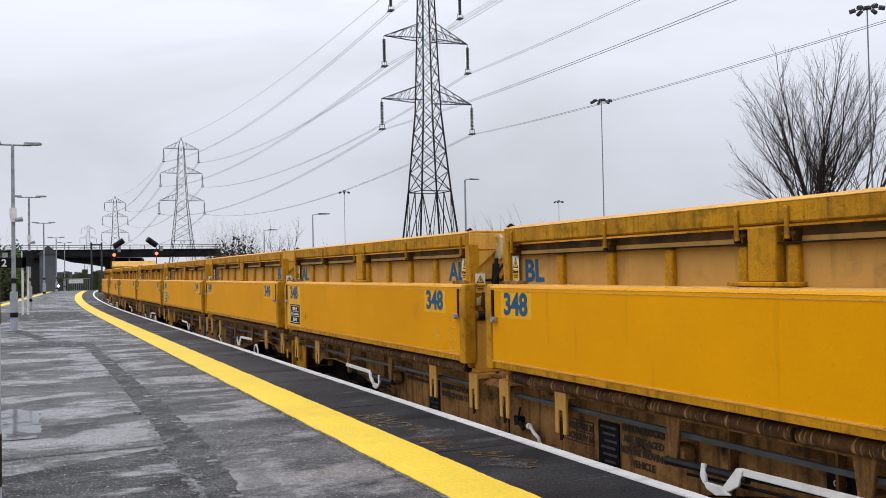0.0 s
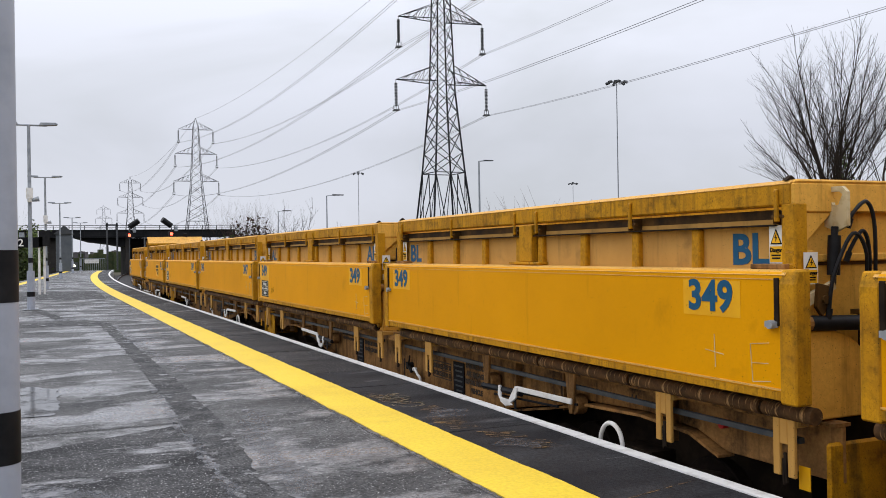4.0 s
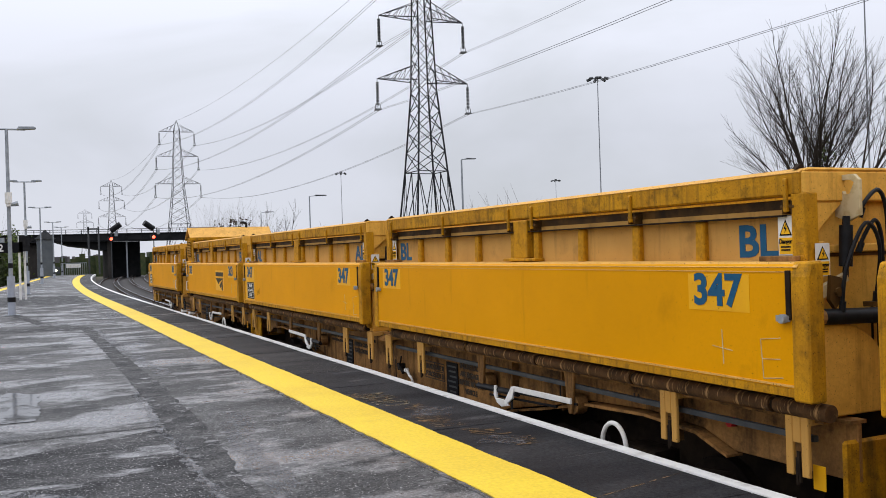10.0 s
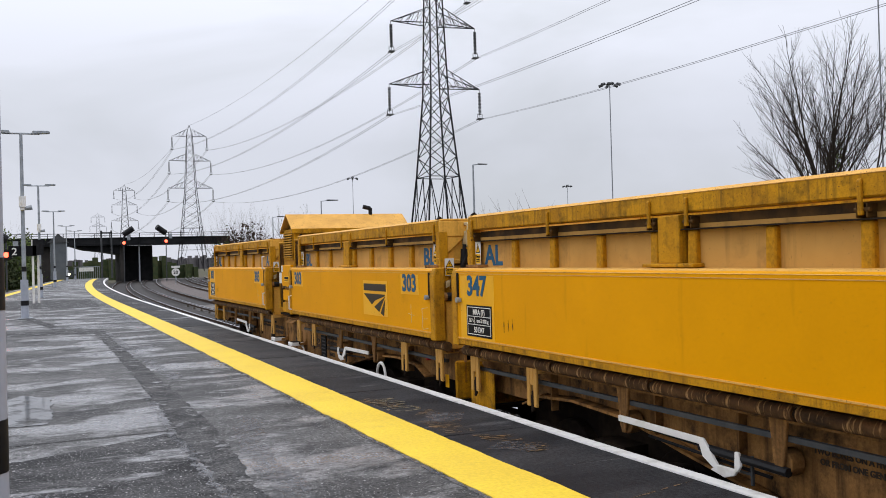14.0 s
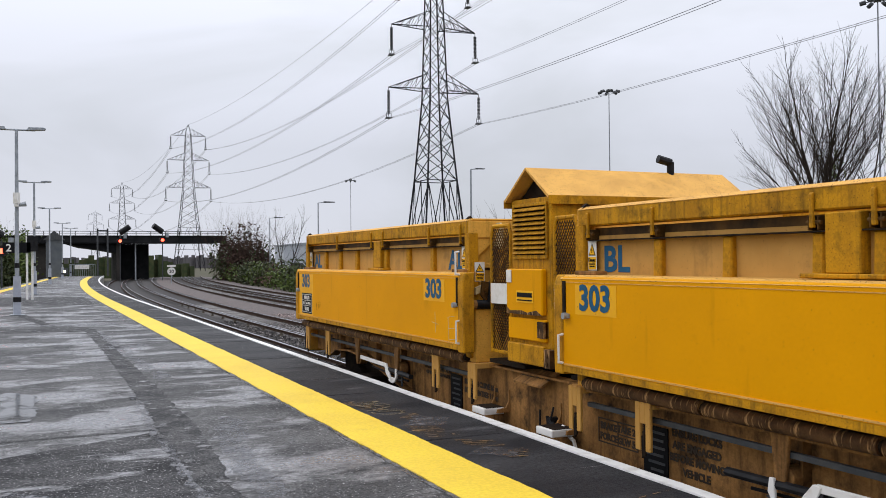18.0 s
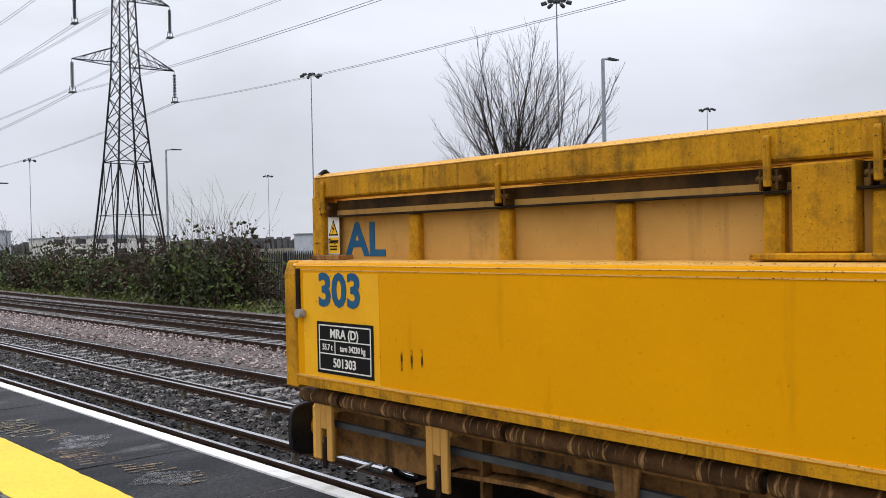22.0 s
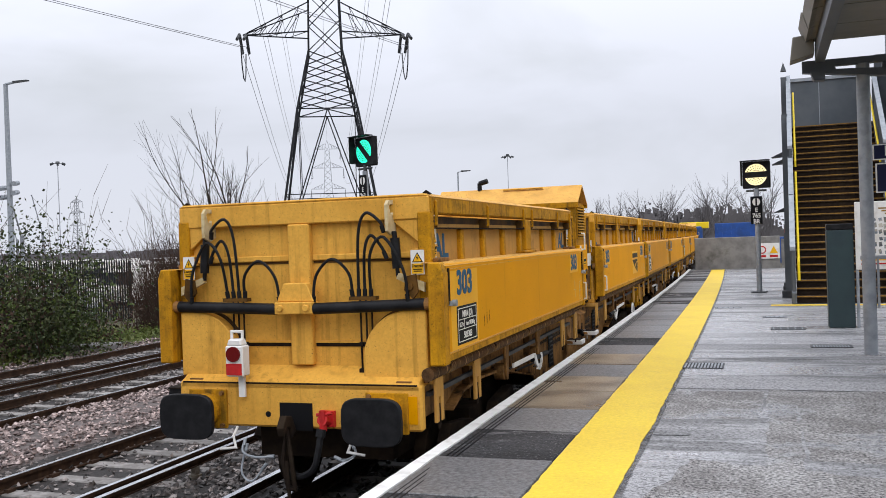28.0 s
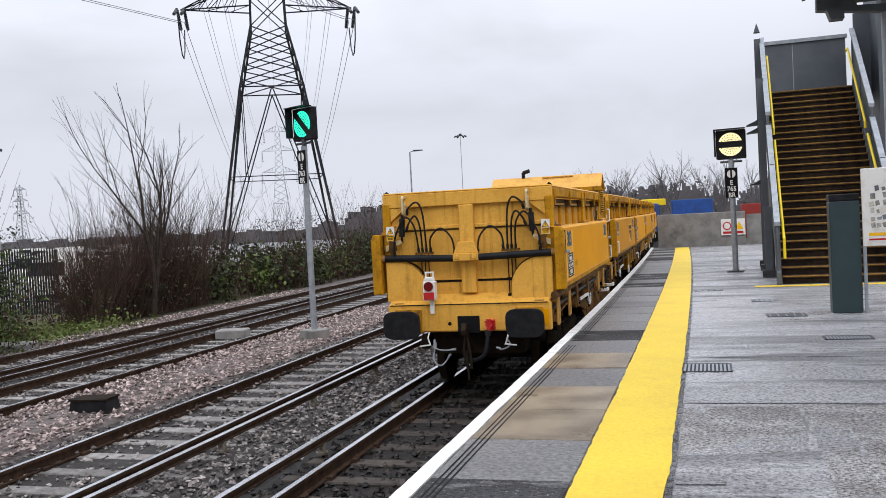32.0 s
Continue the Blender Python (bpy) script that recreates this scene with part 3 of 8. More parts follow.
def stones(name, zones, mat, label, seed):
    """Loose ballast stones, each a small uneven block, over strips (off0, off1, y0, y1, count, z)."""
    rng = np.random.default_rng(seed)
    verts, faces = [], []
    base = np.array([(1, 0, 0), (0, 1, 0), (-1, 0, 0), (0, -1, 0), (0, 0, 1), (0, 0, -1)], float)
    tri = np.array([(0, 1, 4), (1, 2, 4), (2, 3, 4), (3, 0, 4), (1, 0, 5), (2, 1, 5), (3, 2, 5), (0, 3, 5)])
    n0 = 0
    for a, b, y0, y1, count, z in zones:
        y = rng.uniform(y0, y1, count)
        off = rng.uniform(a, b, count)
        ex = np.array([edge_x(v) for v in y])
        size = rng.uniform(0.022, 0.05, count)
        jit = base[None] * rng.uniform(0.6, 1.35, (count, 6, 3)) + rng.normal(0, 0.25, (count, 6, 3))
        ang = rng.uniform(0, 6.283, count)
        c, s = np.cos(ang)[:, None], np.sin(ang)[:, None]
        px = (jit[:, :, 0] * c - jit[:, :, 1] * s) * size[:, None] + (ex + off)[:, None]
        py = (jit[:, :, 0] * s + jit[:, :, 1] * c) * size[:, None] + y[:, None]
        pz = jit[:, :, 2] * size[:, None] * 0.7 + z + rng.uniform(0.0, 0.03, count)[:, None]
        verts.append(np.stack((px, py, pz), 2).reshape(-1, 3))
        faces.append((tri[None] + (n0 + 6 * np.arange(count))[:, None, None]).reshape(-1, 3))
        n0 += 6 * count
    me = bpy.data.meshes.new(name)
    me.from_pydata(np.concatenate(verts).tolist(), [], np.concatenate(faces).tolist())
    me.materials.append(mat)
    return tagged(new(name, me), label, "stones", kind="stuff")


stones("ballast_stones", ((6.6, 8.8, -30, -3, 9000, -1.0), (14.0, 16.2, -40, -8, 4000, -1.13), (6.6, 8.8, 8, 45, 5000, -1.0)), STONE_PALE, "loose pale pinkish ballast stones", 5)
stones("ballast_stones", ((2.9, 4.4, -28, -3, 6500, -1.09), (5.9, 6.6, -28, -3, 2600, -1.07), (4.5, 5.9, -28, -3, 2500, -1.105), (8.8, 13.8, -30, -6, 6500, -1.10), (2.9, 6.6, 5, 40, 5500, -1.09), (8.8, 13.8, 15, 60, 4500, -1.10), (5.9, 6.6, 4, 40, 2500, -1.07)), STONE_GREY, "loose grey ballast stones", 6)
stones("ballast_stones", ((0.1, 2.8, -30, -2, 6500, -1.10), (2.0, 4.2, 3, 42, 7000, -1.09), (4.5, 5.9, 4, 40, 3500, -1.10)), STONE_DARK, "loose oily dark ballast stones", 7)

for c in TRACKS:
    for s in (-0.7525, 0.7525):
        x = c + s
        r = band(x - 0.07, x + 0.07, -92, 168, -1.075, -1.055)
        for a, b, z0, z1 in ((-0.012, 0.012, -1.055, -0.955), (-0.036, 0.036, -0.955, -0.919)):
            r.add(*(lambda q: (q.v, q.f))(band(x + a, x + b, -92, 168, z0, z1)))
        rail = tagged(part("rail", r, RAIL), "rusty running rail with a polished head", "rail", "rails", kind="structure")
        part("rail_head", band(x - 0.030, x + 0.030, -92, 168, -0.919, RAIL_Z), RAIL_TOP, rail, "polished steel running surface")
for x in (2.67, 4.02, 11.05, 11.65):
    r = band(x - 0.045, x + 0.045, -92, 168, -0.93, -0.915)
    for a, b, z0, z1 in ((-0.02, 0.02, -0.915, -0.875), (-0.04, 0.04, -0.875, -0.842)):
        r.add(*(lambda q: (q.v, q.f))(band(x + a, x + b, -92, 168, z0, z1)))
    rail = tagged(part("conductor_rail", r, RAIL), "raised electric conductor rail on white insulators", "rail", "conductor rails", kind="structure")
    part("rail_head", band(x - 0.036, x + 0.036, -92, 168, -0.842, -0.838), RAIL_TOP, rail, "polished steel contact surface")
    pot = Shape().rod((0, 0, -1.10), (0, 0, -0.93), 0.055, 8).rod((0, 0, -1.06), (0, 0, -1.03), 0.08, 8).mesh("insulator")
    pot.materials.append(INSUL)
    for y in np.arange(-40, 60, 2.8):
        part("insulator", pot, None, rail, "", at_edge(x, y))

sleeper_me = Shape().box(-1.25, 1.25, -0.115, 0.115, -1.20, -1.075).mesh("sleeper", 0.015)
sleeper_me.materials.append(SLEEPER)
oily_me = sleeper_me.copy()
oily_me.materials[0] = SLEEPER_OILY
clip_me = Shape().box(-0.045, 0.045, -0.06, 0.06, -1.075, -1.03).mesh("rail_clip", 0.01)
clip_me.materials.append(RAIL)
track_bed = [tagged(thing("track", "row of concrete sleepers under a rusty track", "sleepers", None, "tracks"), kind="structure") for _ in (0, 1)]
for k in (0, 1):
    for y in np.arange(-42, 60, 0.72):
        part("sleeper", oily_me if k == 0 else sleeper_me, None, track_bed[k], "", at_edge(TRACKS[k], y))
rest = Shape()
for c in TRACKS[2:]:
    for y in np.arange(-60, 100, 0.72):
        x = edge_x(y) + c
        rest.box(x - 1.25, x + 1.25, y - 0.115, y + 0.115, -1.2, -1.078)
me = bpy.data.meshes.new("far_sleepers")
me.from_pydata(rest.v, [], rest.f)
me.materials.append(SLEEPER)
tagged(new("far_sleepers", me), "concrete sleepers of the far tracks", "sleepers", kind="stuff")
clips = Shape()
for c in TRACKS[:2]:
    for y in np.arange(-42, 40, 0.72):
        x = edge_x(y) + c
        for s in (-0.7525, 0.7525):
            for d in (-0.09, 0.09):
                clips.box(x + s + d - 0.03, x + s + d + 0.03, y - 0.06, y + 0.06, -1.08, -1.035)
me = bpy.data.meshes.new("rail_clips")
me.from_pydata(clips.v, [], clips.f)
me.materials.append(RAIL)
tagged(new("rail_clips", me), "rusty spring clips holding the rails", "clips", kind="stuff")

# ---- the platform ----
def left_x(y):
    """The island platform's other edge: it runs in towards the far end."""
    return -7.2 + 0.078 * y if y > 0 else -7.2


def platform_sheet():
    s = Shape()
    ys = list(np.arange(-44, 126, 2.0))
    for y in ys:
        a, b = min(left_x(y), edge_x(y) - 2.5), edge_x(y) - 0.08
        s.v += [(a, y, -1.35), (a, y, -0.008), (b, y, -0.008), (b, y, -1.35)]
    for i in range(len(ys) - 1):
        k = 4 * i
        s.f += [(k + j, k + j + 1, k + 5 + j, k + 4 + j) for j in range(3)]
    n = 4 * (len(ys) - 1)
    s.f += [(3, 2, 1, 0), (n, n + 1, n + 2, n + 3)]
    return s


def painted(a, b, y0, y1, z0, z1, wobble, seed):
    """A painted strip along the edge with slightly uneven sides near the camera."""
    s = Shape()
    ys = list(np.arange(y0, -16, 2.0)) + list(np.arange(-16, 30, 0.07)) + list(np.arange(30, y1, 2.0))
    for y in ys:
        near = wobble if -16 < y < 30 else 0.0
        da = near * (noise.noise(Vector((seed, y * 1.3, 0))) + 0.7 * noise.noise(Vector((seed, y * 7.0, 5))))
        db = near * (noise.noise(Vector((seed + 9, y * 1.3, 0))) + 0.7 * noise.noise(Vector((seed + 9, y * 7.0, 5))))
        x = edge_x(y)
        s.v += [(x + a + da, y, z0), (x + b + db, y, z0), (x + b + db, y, z1), (x + a + da, y, z1)]
    for i in range(len(ys) - 1):
        k = 4 * i
        s.f += [(k + j, k + (j + 1) % 4, k + 4 + (j + 1) % 4, k + 4 + j) for j in range(4)]
    return s


platform = tagged(part("platform", platform_sheet(), ASPHALT), "wet dark asphalt station platform with patches and puddles", "platform", kind="structure")
tagged(part("yellow_line", painted(-1.60, -1.03, -42.85, 120.0, -0.006, 0.005, 0.016, 3), TACTILE), "bright yellow tactile warning line along the platform", "line", kind="structure")
tagged(part("line_border", painted(-1.645, -1.585, -42.85, 120.0, -0.007, 0.001, 0.02, 31), STAIN), "worn pale border beside the yellow line", "line", kind="structure")
edge_line = painted(-0.088, 0.03, -44.0, 125.0, -0.20, 0.006, 0.008, 55)
tagged(part("white_edge", edge_line, EDGE_WHITE), "worn white painted platform edge", "line", kind="structure")
tagged(part("platform_wall", band(-0.3, -0.05, -44.0, 125.0, -1.35, -0.21), CONCRETE), "concrete wall below the platform edge", "wall", kind="structure")
far_yellow = Shape()
for y in np.arange(20, 124, 4.0):
    k = len(far_yellow.v)
    far_yellow.add([(left_x(y) + 0.5, y, 0.0), (left_x(y) + 1.0, y, 0.0), (left_x(y + 4) + 1.0, y + 4, 0.0), (left_x(y + 4) + 0.5, y + 4, 0.0)], [(0, 1, 2, 3)])
tagged(part("yellow_line", far_yellow, TACTILE), "yellow line along the platform's other side", "line", kind="structure")

# edge slabs, each its own piece
coping = tagged(thing("edge_paving", "row of wet stone edging slabs between the white and yellow lines", "paving"), kind="structure")


def slab_mesh(L):
    me = Shape().box(-1.015, -0.095, -L / 2 + 0.006, L / 2 - 0.006, -0.05, 0.0).mesh("slab", 0.006)
    return me


slab_by = {}
y = -43.6
k = 0
rng = random.Random(4)
while y < 62:
    L = 1.06 if y < 2 else (1.55 if y < 14 else 1.8)
    mat = COPER
    if -10.95 < y + L / 2 < -8.7 or -13.1 < y + L / 2 < -12.0:
        mat = COPER_TAN
    if y < 2 and mat is COPER and rng.random() < 0.6:
        mat = COPER_GREY
    if 3 < y < 11.5:
        mat = ASPHALT2
    key = (L, mat.name)
    if key not in slab_by:
        slab_by[key] = slab_mesh(L)
        slab_by[key].materials.append(mat)
    ob = part("slab", slab_by[key], None, coping, "", at_edge(0, y + L / 2) @ pose(0, 0, rng.uniform(-0.003, 0.002), rng.uniform(-0.2, 0.2), rng.uniform(-0.2, 0.2), 0))
    y += L
tagged(part("edge_paving_far", band(-1.015, -0.095, 62, 125, -0.05, -0.001), COPER), "far run of edging slabs", "paving", kind="structure")
tagged(part("slab_bedding", band(-1.03, -0.08, -44, 125, -0.06, -0.012), ASPHALT2), "dark bedding under the edging slabs", "paving", kind="structure")
grooves = Shape()
for o in (-0.16, -0.20, -0.24):
    q = band(o - 0.006, o + 0.006, -43, -3.6, 0.0, 0.0025)
    grooves.add(q.v, q.f)
tagged(part("edge_grooves", grooves, PLATE), "thin dark grooves in the edging slabs", "groove", kind="structure")


def ragged(points, amount, seed, step=0.12):
    """The outline through the given corners with a ragged edge."""
    r = random.Random(seed)
    out = []
    n = len(points)
    for i in range(n):
        a, b = Vector(points[i]), Vector(points[(i + 1) % n])
        m = max(1, int((b - a).length / step))
        for j in range(m):
            p = a.lerp(b, j / m)
            out.append((p.x + r.uniform(-amount, amount), p.y + r.uniform(-amount, amount)))
    return out


def surface_patch(name, points, mat, label, z=0.0, amount=0.02, seed=1, step=0.12):
    """A thin raised patch of other surface on the platform."""
    out = ragged(points, amount, seed, step)
    bm = bmesh.new()
    vs = [bm.verts.new((x, y, z)) for x, y in out]
    f = bm.faces.new(vs)
    if f.normal.z < 0:
        f.normal_flip()
    bmesh.ops.triangulate(bm, faces=[f])
    bm.normal_update()
    me = bpy.data.meshes.new(name)
    bm.to_mesh(me)
    bm.free()
    me.materials.append(mat)
    return tagged(new(name, me), label, "patch", "surface patches", kind="structure")


tagged(part("pale_bay", band(-9.0, -1.64, -43.0, -4.0, -0.0065, -0.0045), PALE_BAY), "worn wet grey asphalt bay of the platform, sky sheen painted pale", "platform", kind="structure")
surface_patch("asphalt_patch", [(-2.6, 6.2), (1.0, 4.2), (1.05, 9.32), (-0.3, 8.65), (-2.6, 8.3)], PATCH, "rough dark asphalt repair patch", -0.004, 0.01, 3)
surface_patch("trench", [(1.06, 2.6), (1.32, 2.6), (1.32, 6.0), (1.29, 6.8), (1.38, 7.8), (1.45, 9.3), (1.47, 11.4), (1.46, 13.8), (1.42, 20.2), (1.40, 24.2), (1.13, 24.2), (1.17, 20.4), (1.16, 14.8), (1.13, 11.1), (1.06, 8.8), (1.08, 6.1)], TRENCH, "dark trench repair running along the platform", -0.003, 0.02, 5, 0.08)
surface_patch("trench", [(-2.6, 24.4), (1.42, 23.9), (1.42, 25.2), (0.45, 25.6), (-2.6, 26.0)], TRENCH, "dark trench repair across the platform", -0.0025, 0.03, 6)
surface_patch("trench", [(0.35, 25.5), (0.62, 25.6), (-0.35, 33.6), (-0.65, 33.4)], TRENCH, "dark slanting trench repair", -0.002, 0.03, 7)
surface_patch("trench", [(-2.5, 40.0), (2.3, 39.0), (2.3, 48.0), (-2.5, 50.0)], TRENCH, "broad dark resurfaced bay", -0.003, 0.05, 8, 0.5)
for i, (pts, z) in enumerate((
        ([(1.00, 3.0), (1.05, 3.0), (1.06, 9.4), (1.12, 12.0), (1.07, 12.2), (1.01, 9.3)], -0.001),
        ([(1.45, 17.0), (1.62, 17.4), (1.55, 20.5), (1.48, 24.0), (1.42, 24.0), (1.40, 20.0)], -0.001),
        ([(1.55, 13.4), (1.78, 13.8), (1.66, 16.6), (1.50, 16.8)], -0.001),
        ([(1.36, 6.0), (1.62, 6.4), (1.70, 8.2), (1.98, 9.6), (1.80, 9.9), (1.50, 8.6)], -0.001),
        ([(-0.6, 26.4), (1.9, 25.8), (2.2, 26.6), (0.6, 27.2)], -0.001),
        ([(1.2, 18.6), (2.0, 18.9), (2.2, 19.5), (1.3, 19.3)], -0.001),
        ([(-1.6, 17.6), (0.9, 18.0), (0.9, 18.3), (-1.6, 18.0)], -0.001),
        ([(2.1, 28.0), (2.55, 28.2), (2.5, 32.0), (2.2, 31.0)], -0.001),
        ([(-2.4, 6.3), (-0.4, 6.0), (0.4, 6.7), (-0.2, 7.3), (-1.4, 7.0)], -0.001))):
    surface_patch("worn_streak", pts, STAIN, "pale worn streak in the asphalt", z, 0.05, 20 + i, 0.07)
surface_patch("puddle", [(-0.75, 10.6), (-0.05, 10.5), (0.0, 12.6), (-0.35, 13.0), (-0.7, 12.4)], PUDDLE, "shallow puddle of rain water", -0.0005, 0.03, 40)
for i, (x, y) in enumerate(((3.3, 10.0), (3.42, 9.6), (3.55, 8.9), (3.62, 7.3), (3.7, 6.8), (3.45, 7.9), (3.45, 8.2))):
    for j in range(5):
        surface_patch("rust_scrape", [(x - 0.14, y + 0.09 * j - 0.1), (x + 0.16, y + 0.07 * j - 0.12), (x + 0.16, y + 0.07 * j - 0.095), (x - 0.14, y + 0.09 * j - 0.07)], RUSTMARK, "rusty scrape marks on the edging", 0.004, 0.012, 60 + 10 * i + j, 0.05)
surface_patch("asphalt_patch", [(1.70, -9.89), (2.65, -9.81), (2.59, -8.25), (1.74, -8.42)], STAIN_COARSE, "coarse worn asphalt bay", -0.003, 0.02, 91)
surface_patch("asphalt_patch", [(-1.29, -10.13), (1.42, -9.93), (1.39, -6.88), (-1.26, -6.73)], STAIN_COARSE, "coarse worn asphalt bay", -0.003, 0.02, 92)
surface_patch("trench", [(1.41, -9.98), (1.67, -9.97), (1.72, -3.97), (1.46, -3.97)], STAIN_COARSE, "coarse trench repair", -0.002, 0.02, 93)
surface_patch("asphalt_patch", [(0.74, -6.39), (2.24, -6.76), (2.45, -5.65), (2.16, -4.46), (0.86, -4.09)], STAIN_COARSE, "coarse asphalt repair patch", -0.0025, 0.03, 94)
for i, (y, x0, x1) in enumerate(((-10.02, -3, 2.6), (-12.5, -3, 2.6), (-7.6, 2.3, 2.6), (-25.6, -1.5, 2.5), (-30.6, -1.5, 2.5), (9.4, -2.6, 1.05), (15.0, -2.6, 1.1), (18.4, -2.6, 1.15), (20.8, -2.6, 1.2), (13.0, 1.5, 2.6), (30.0, -2.6, 2.4), (35.0, -2.6, 2.4))):
    surface_patch("bay_joint", [(x0, y - 0.012), (x1, y + 0.02), (x1, y + 0.045), (x0, y + 0.014)], TRENCH, "dark joint between asphalt bays", -0.0015, 0.006, 110 + i)
mind = part("worn_word", lettering("MIND", 0.40, PAINT_WORN, 0.004, 0.0005, 0.72), None, None, "", Matrix(((0, 0, 1, 3.30), (-1, 0, 0, 9.62), (0, -1, 0, 0.005), (0, 0, 0, 1))))
tagged(mind, "worn white painted word on the platform edging", "marking", kind="structure")
for i, pts in enumerate(([(3.35, 8.5), (3.7, 8.25), (3.95, 8.75), (3.62, 8.95)], [(3.32, 7.0), (3.62, 6.68), (3.85, 6.95), (3.6, 7.2)])):
    surface_patch("worn_lettering", pts, STAIN, "illegible worn white lettering on the edging", 0.004, 0.03, 140 + i, 0.06)
# a thin dried line across the edging
surface_patch("chalk_line", [(3.25, 5.02), (4.1, 5.24), (4.1, 5.255), (3.25, 5.035)], RUSTMARK, "faint yellowish line across the edging", 0.004, 0.003, 130)


def grate(x0, x1, y0, y1, label, mat, slots=9):
    g = thing("drain_cover", label, "cover", pose((x0 + x1) / 2, (y0 + y1) / 2, 0.0), "covers in the platform")
    w, d = (x1 - x0) / 2, (y1 - y0) / 2
    part("frame", Shape().box(-w, w, -d, -d + 0.02, -0.004, 0.005).box(-w, w, d - 0.02, d, -0.004, 0.005).box(-w, -w + 0.02, -d, d, -0.004, 0.005).box(w - 0.02, w, -d, d, -0.004, 0.005), DKSTEEL, g)
    part("plate", Shape().box(-w + 0.02, w - 0.02, -d + 0.02, d - 0.02, -0.005, 0.002), mat, g)
    me = Shape().box(-0.008, 0.008, -d + 0.04, d - 0.04, 0.001, 0.0045).mesh("slot")
    me.materials.append(PLATE if mat is not DKSTEEL else STEEL)
    for i in range(slots):
        part("slot", me, None, g, "", pose(-w + 0.05 + (2 * w - 0.1) * i / (slots - 1), 0, 0))


grate(2.17, 2.67, -12.04, -11.54, "pale chequered steel access cover in the platform", STEEL, 11)
grate(0.49, 1.05, -14.08, -13.76, "dark slotted drain grating in the platform", DKSTEEL, 13)
grate(1.24, 1.68, -18.93, -18.58, "small pale steel cover in the platform", STEEL, 5)
grate(1.00, 1.56, -16.64, -16.24, "small dark steel cover in the platform", DKSTEEL, 5)
grate(2.12, 2.68, -21.26, -20.96, "narrow pale steel cover in the platform", STEEL, 5)

# ---- the train: yellow tipping-box wagons ----
# In a wagon's space y runs along the train (plus towards its last end), -x faces the platform, z = 0 is the platform's level.
CACHE = {}


def shared(key, make, mat, bevel=0.0, smooth=False):
    """One mesh for all alike pieces."""
    if key not in CACHE:
        me = make().mesh(str(key[0]) if isinstance(key, tuple) else key, bevel, smooth)
        me.materials.append(mat)
        CACHE[key] = me
    return CACHE[key]


def at(x, y, z, rx=0, ry=0, rz=0):
    return pose(x, y, z, rx, ry, rz)


def put(name, key, make, mat, parent, m, label="", bevel=0.0, smooth=False):
    return part(name, shared(key, make, mat, bevel, smooth), None, parent, label, m, 0, False)


def words(text, height, mat, parent, m, name="lettering", bold=0.004, width=1.0):
    key = ("words", text, height, mat.name, bold, width)
    if key not in CACHE:
        CACHE[key] = lettering(text, height, mat, bold, 0.002, width)
    return part(name, CACHE[key], None, parent, "", m)


SIDE = -90      # turn that makes lettering on the platform side face the platform


def on_side(x, y, z):
    return at(x, y, z, 0, 0, SIDE)


def box_floor(h):
    e = h - 0.24
    return Shape().box(-1.15, 1.15, -e, e, 0.50, 0.60)


def door_leaf(h):
    """One side door: folded top and bottom edges and two fine ribs, outer face at -x."""
    s = Shape().prism([(-1.38, 0.70), (-1.365, 0.64), (-1.28, 0.63), (-1.28, 1.51), (-1.35, 1.51), (-1.38, 1.487)], -h + 0.13, h - 0.13)
    return s


def door_ribs(h):
    return Shape().box(-1.388, -1.378, -h + 0.14, h - 0.14, 0.708, 0.722)


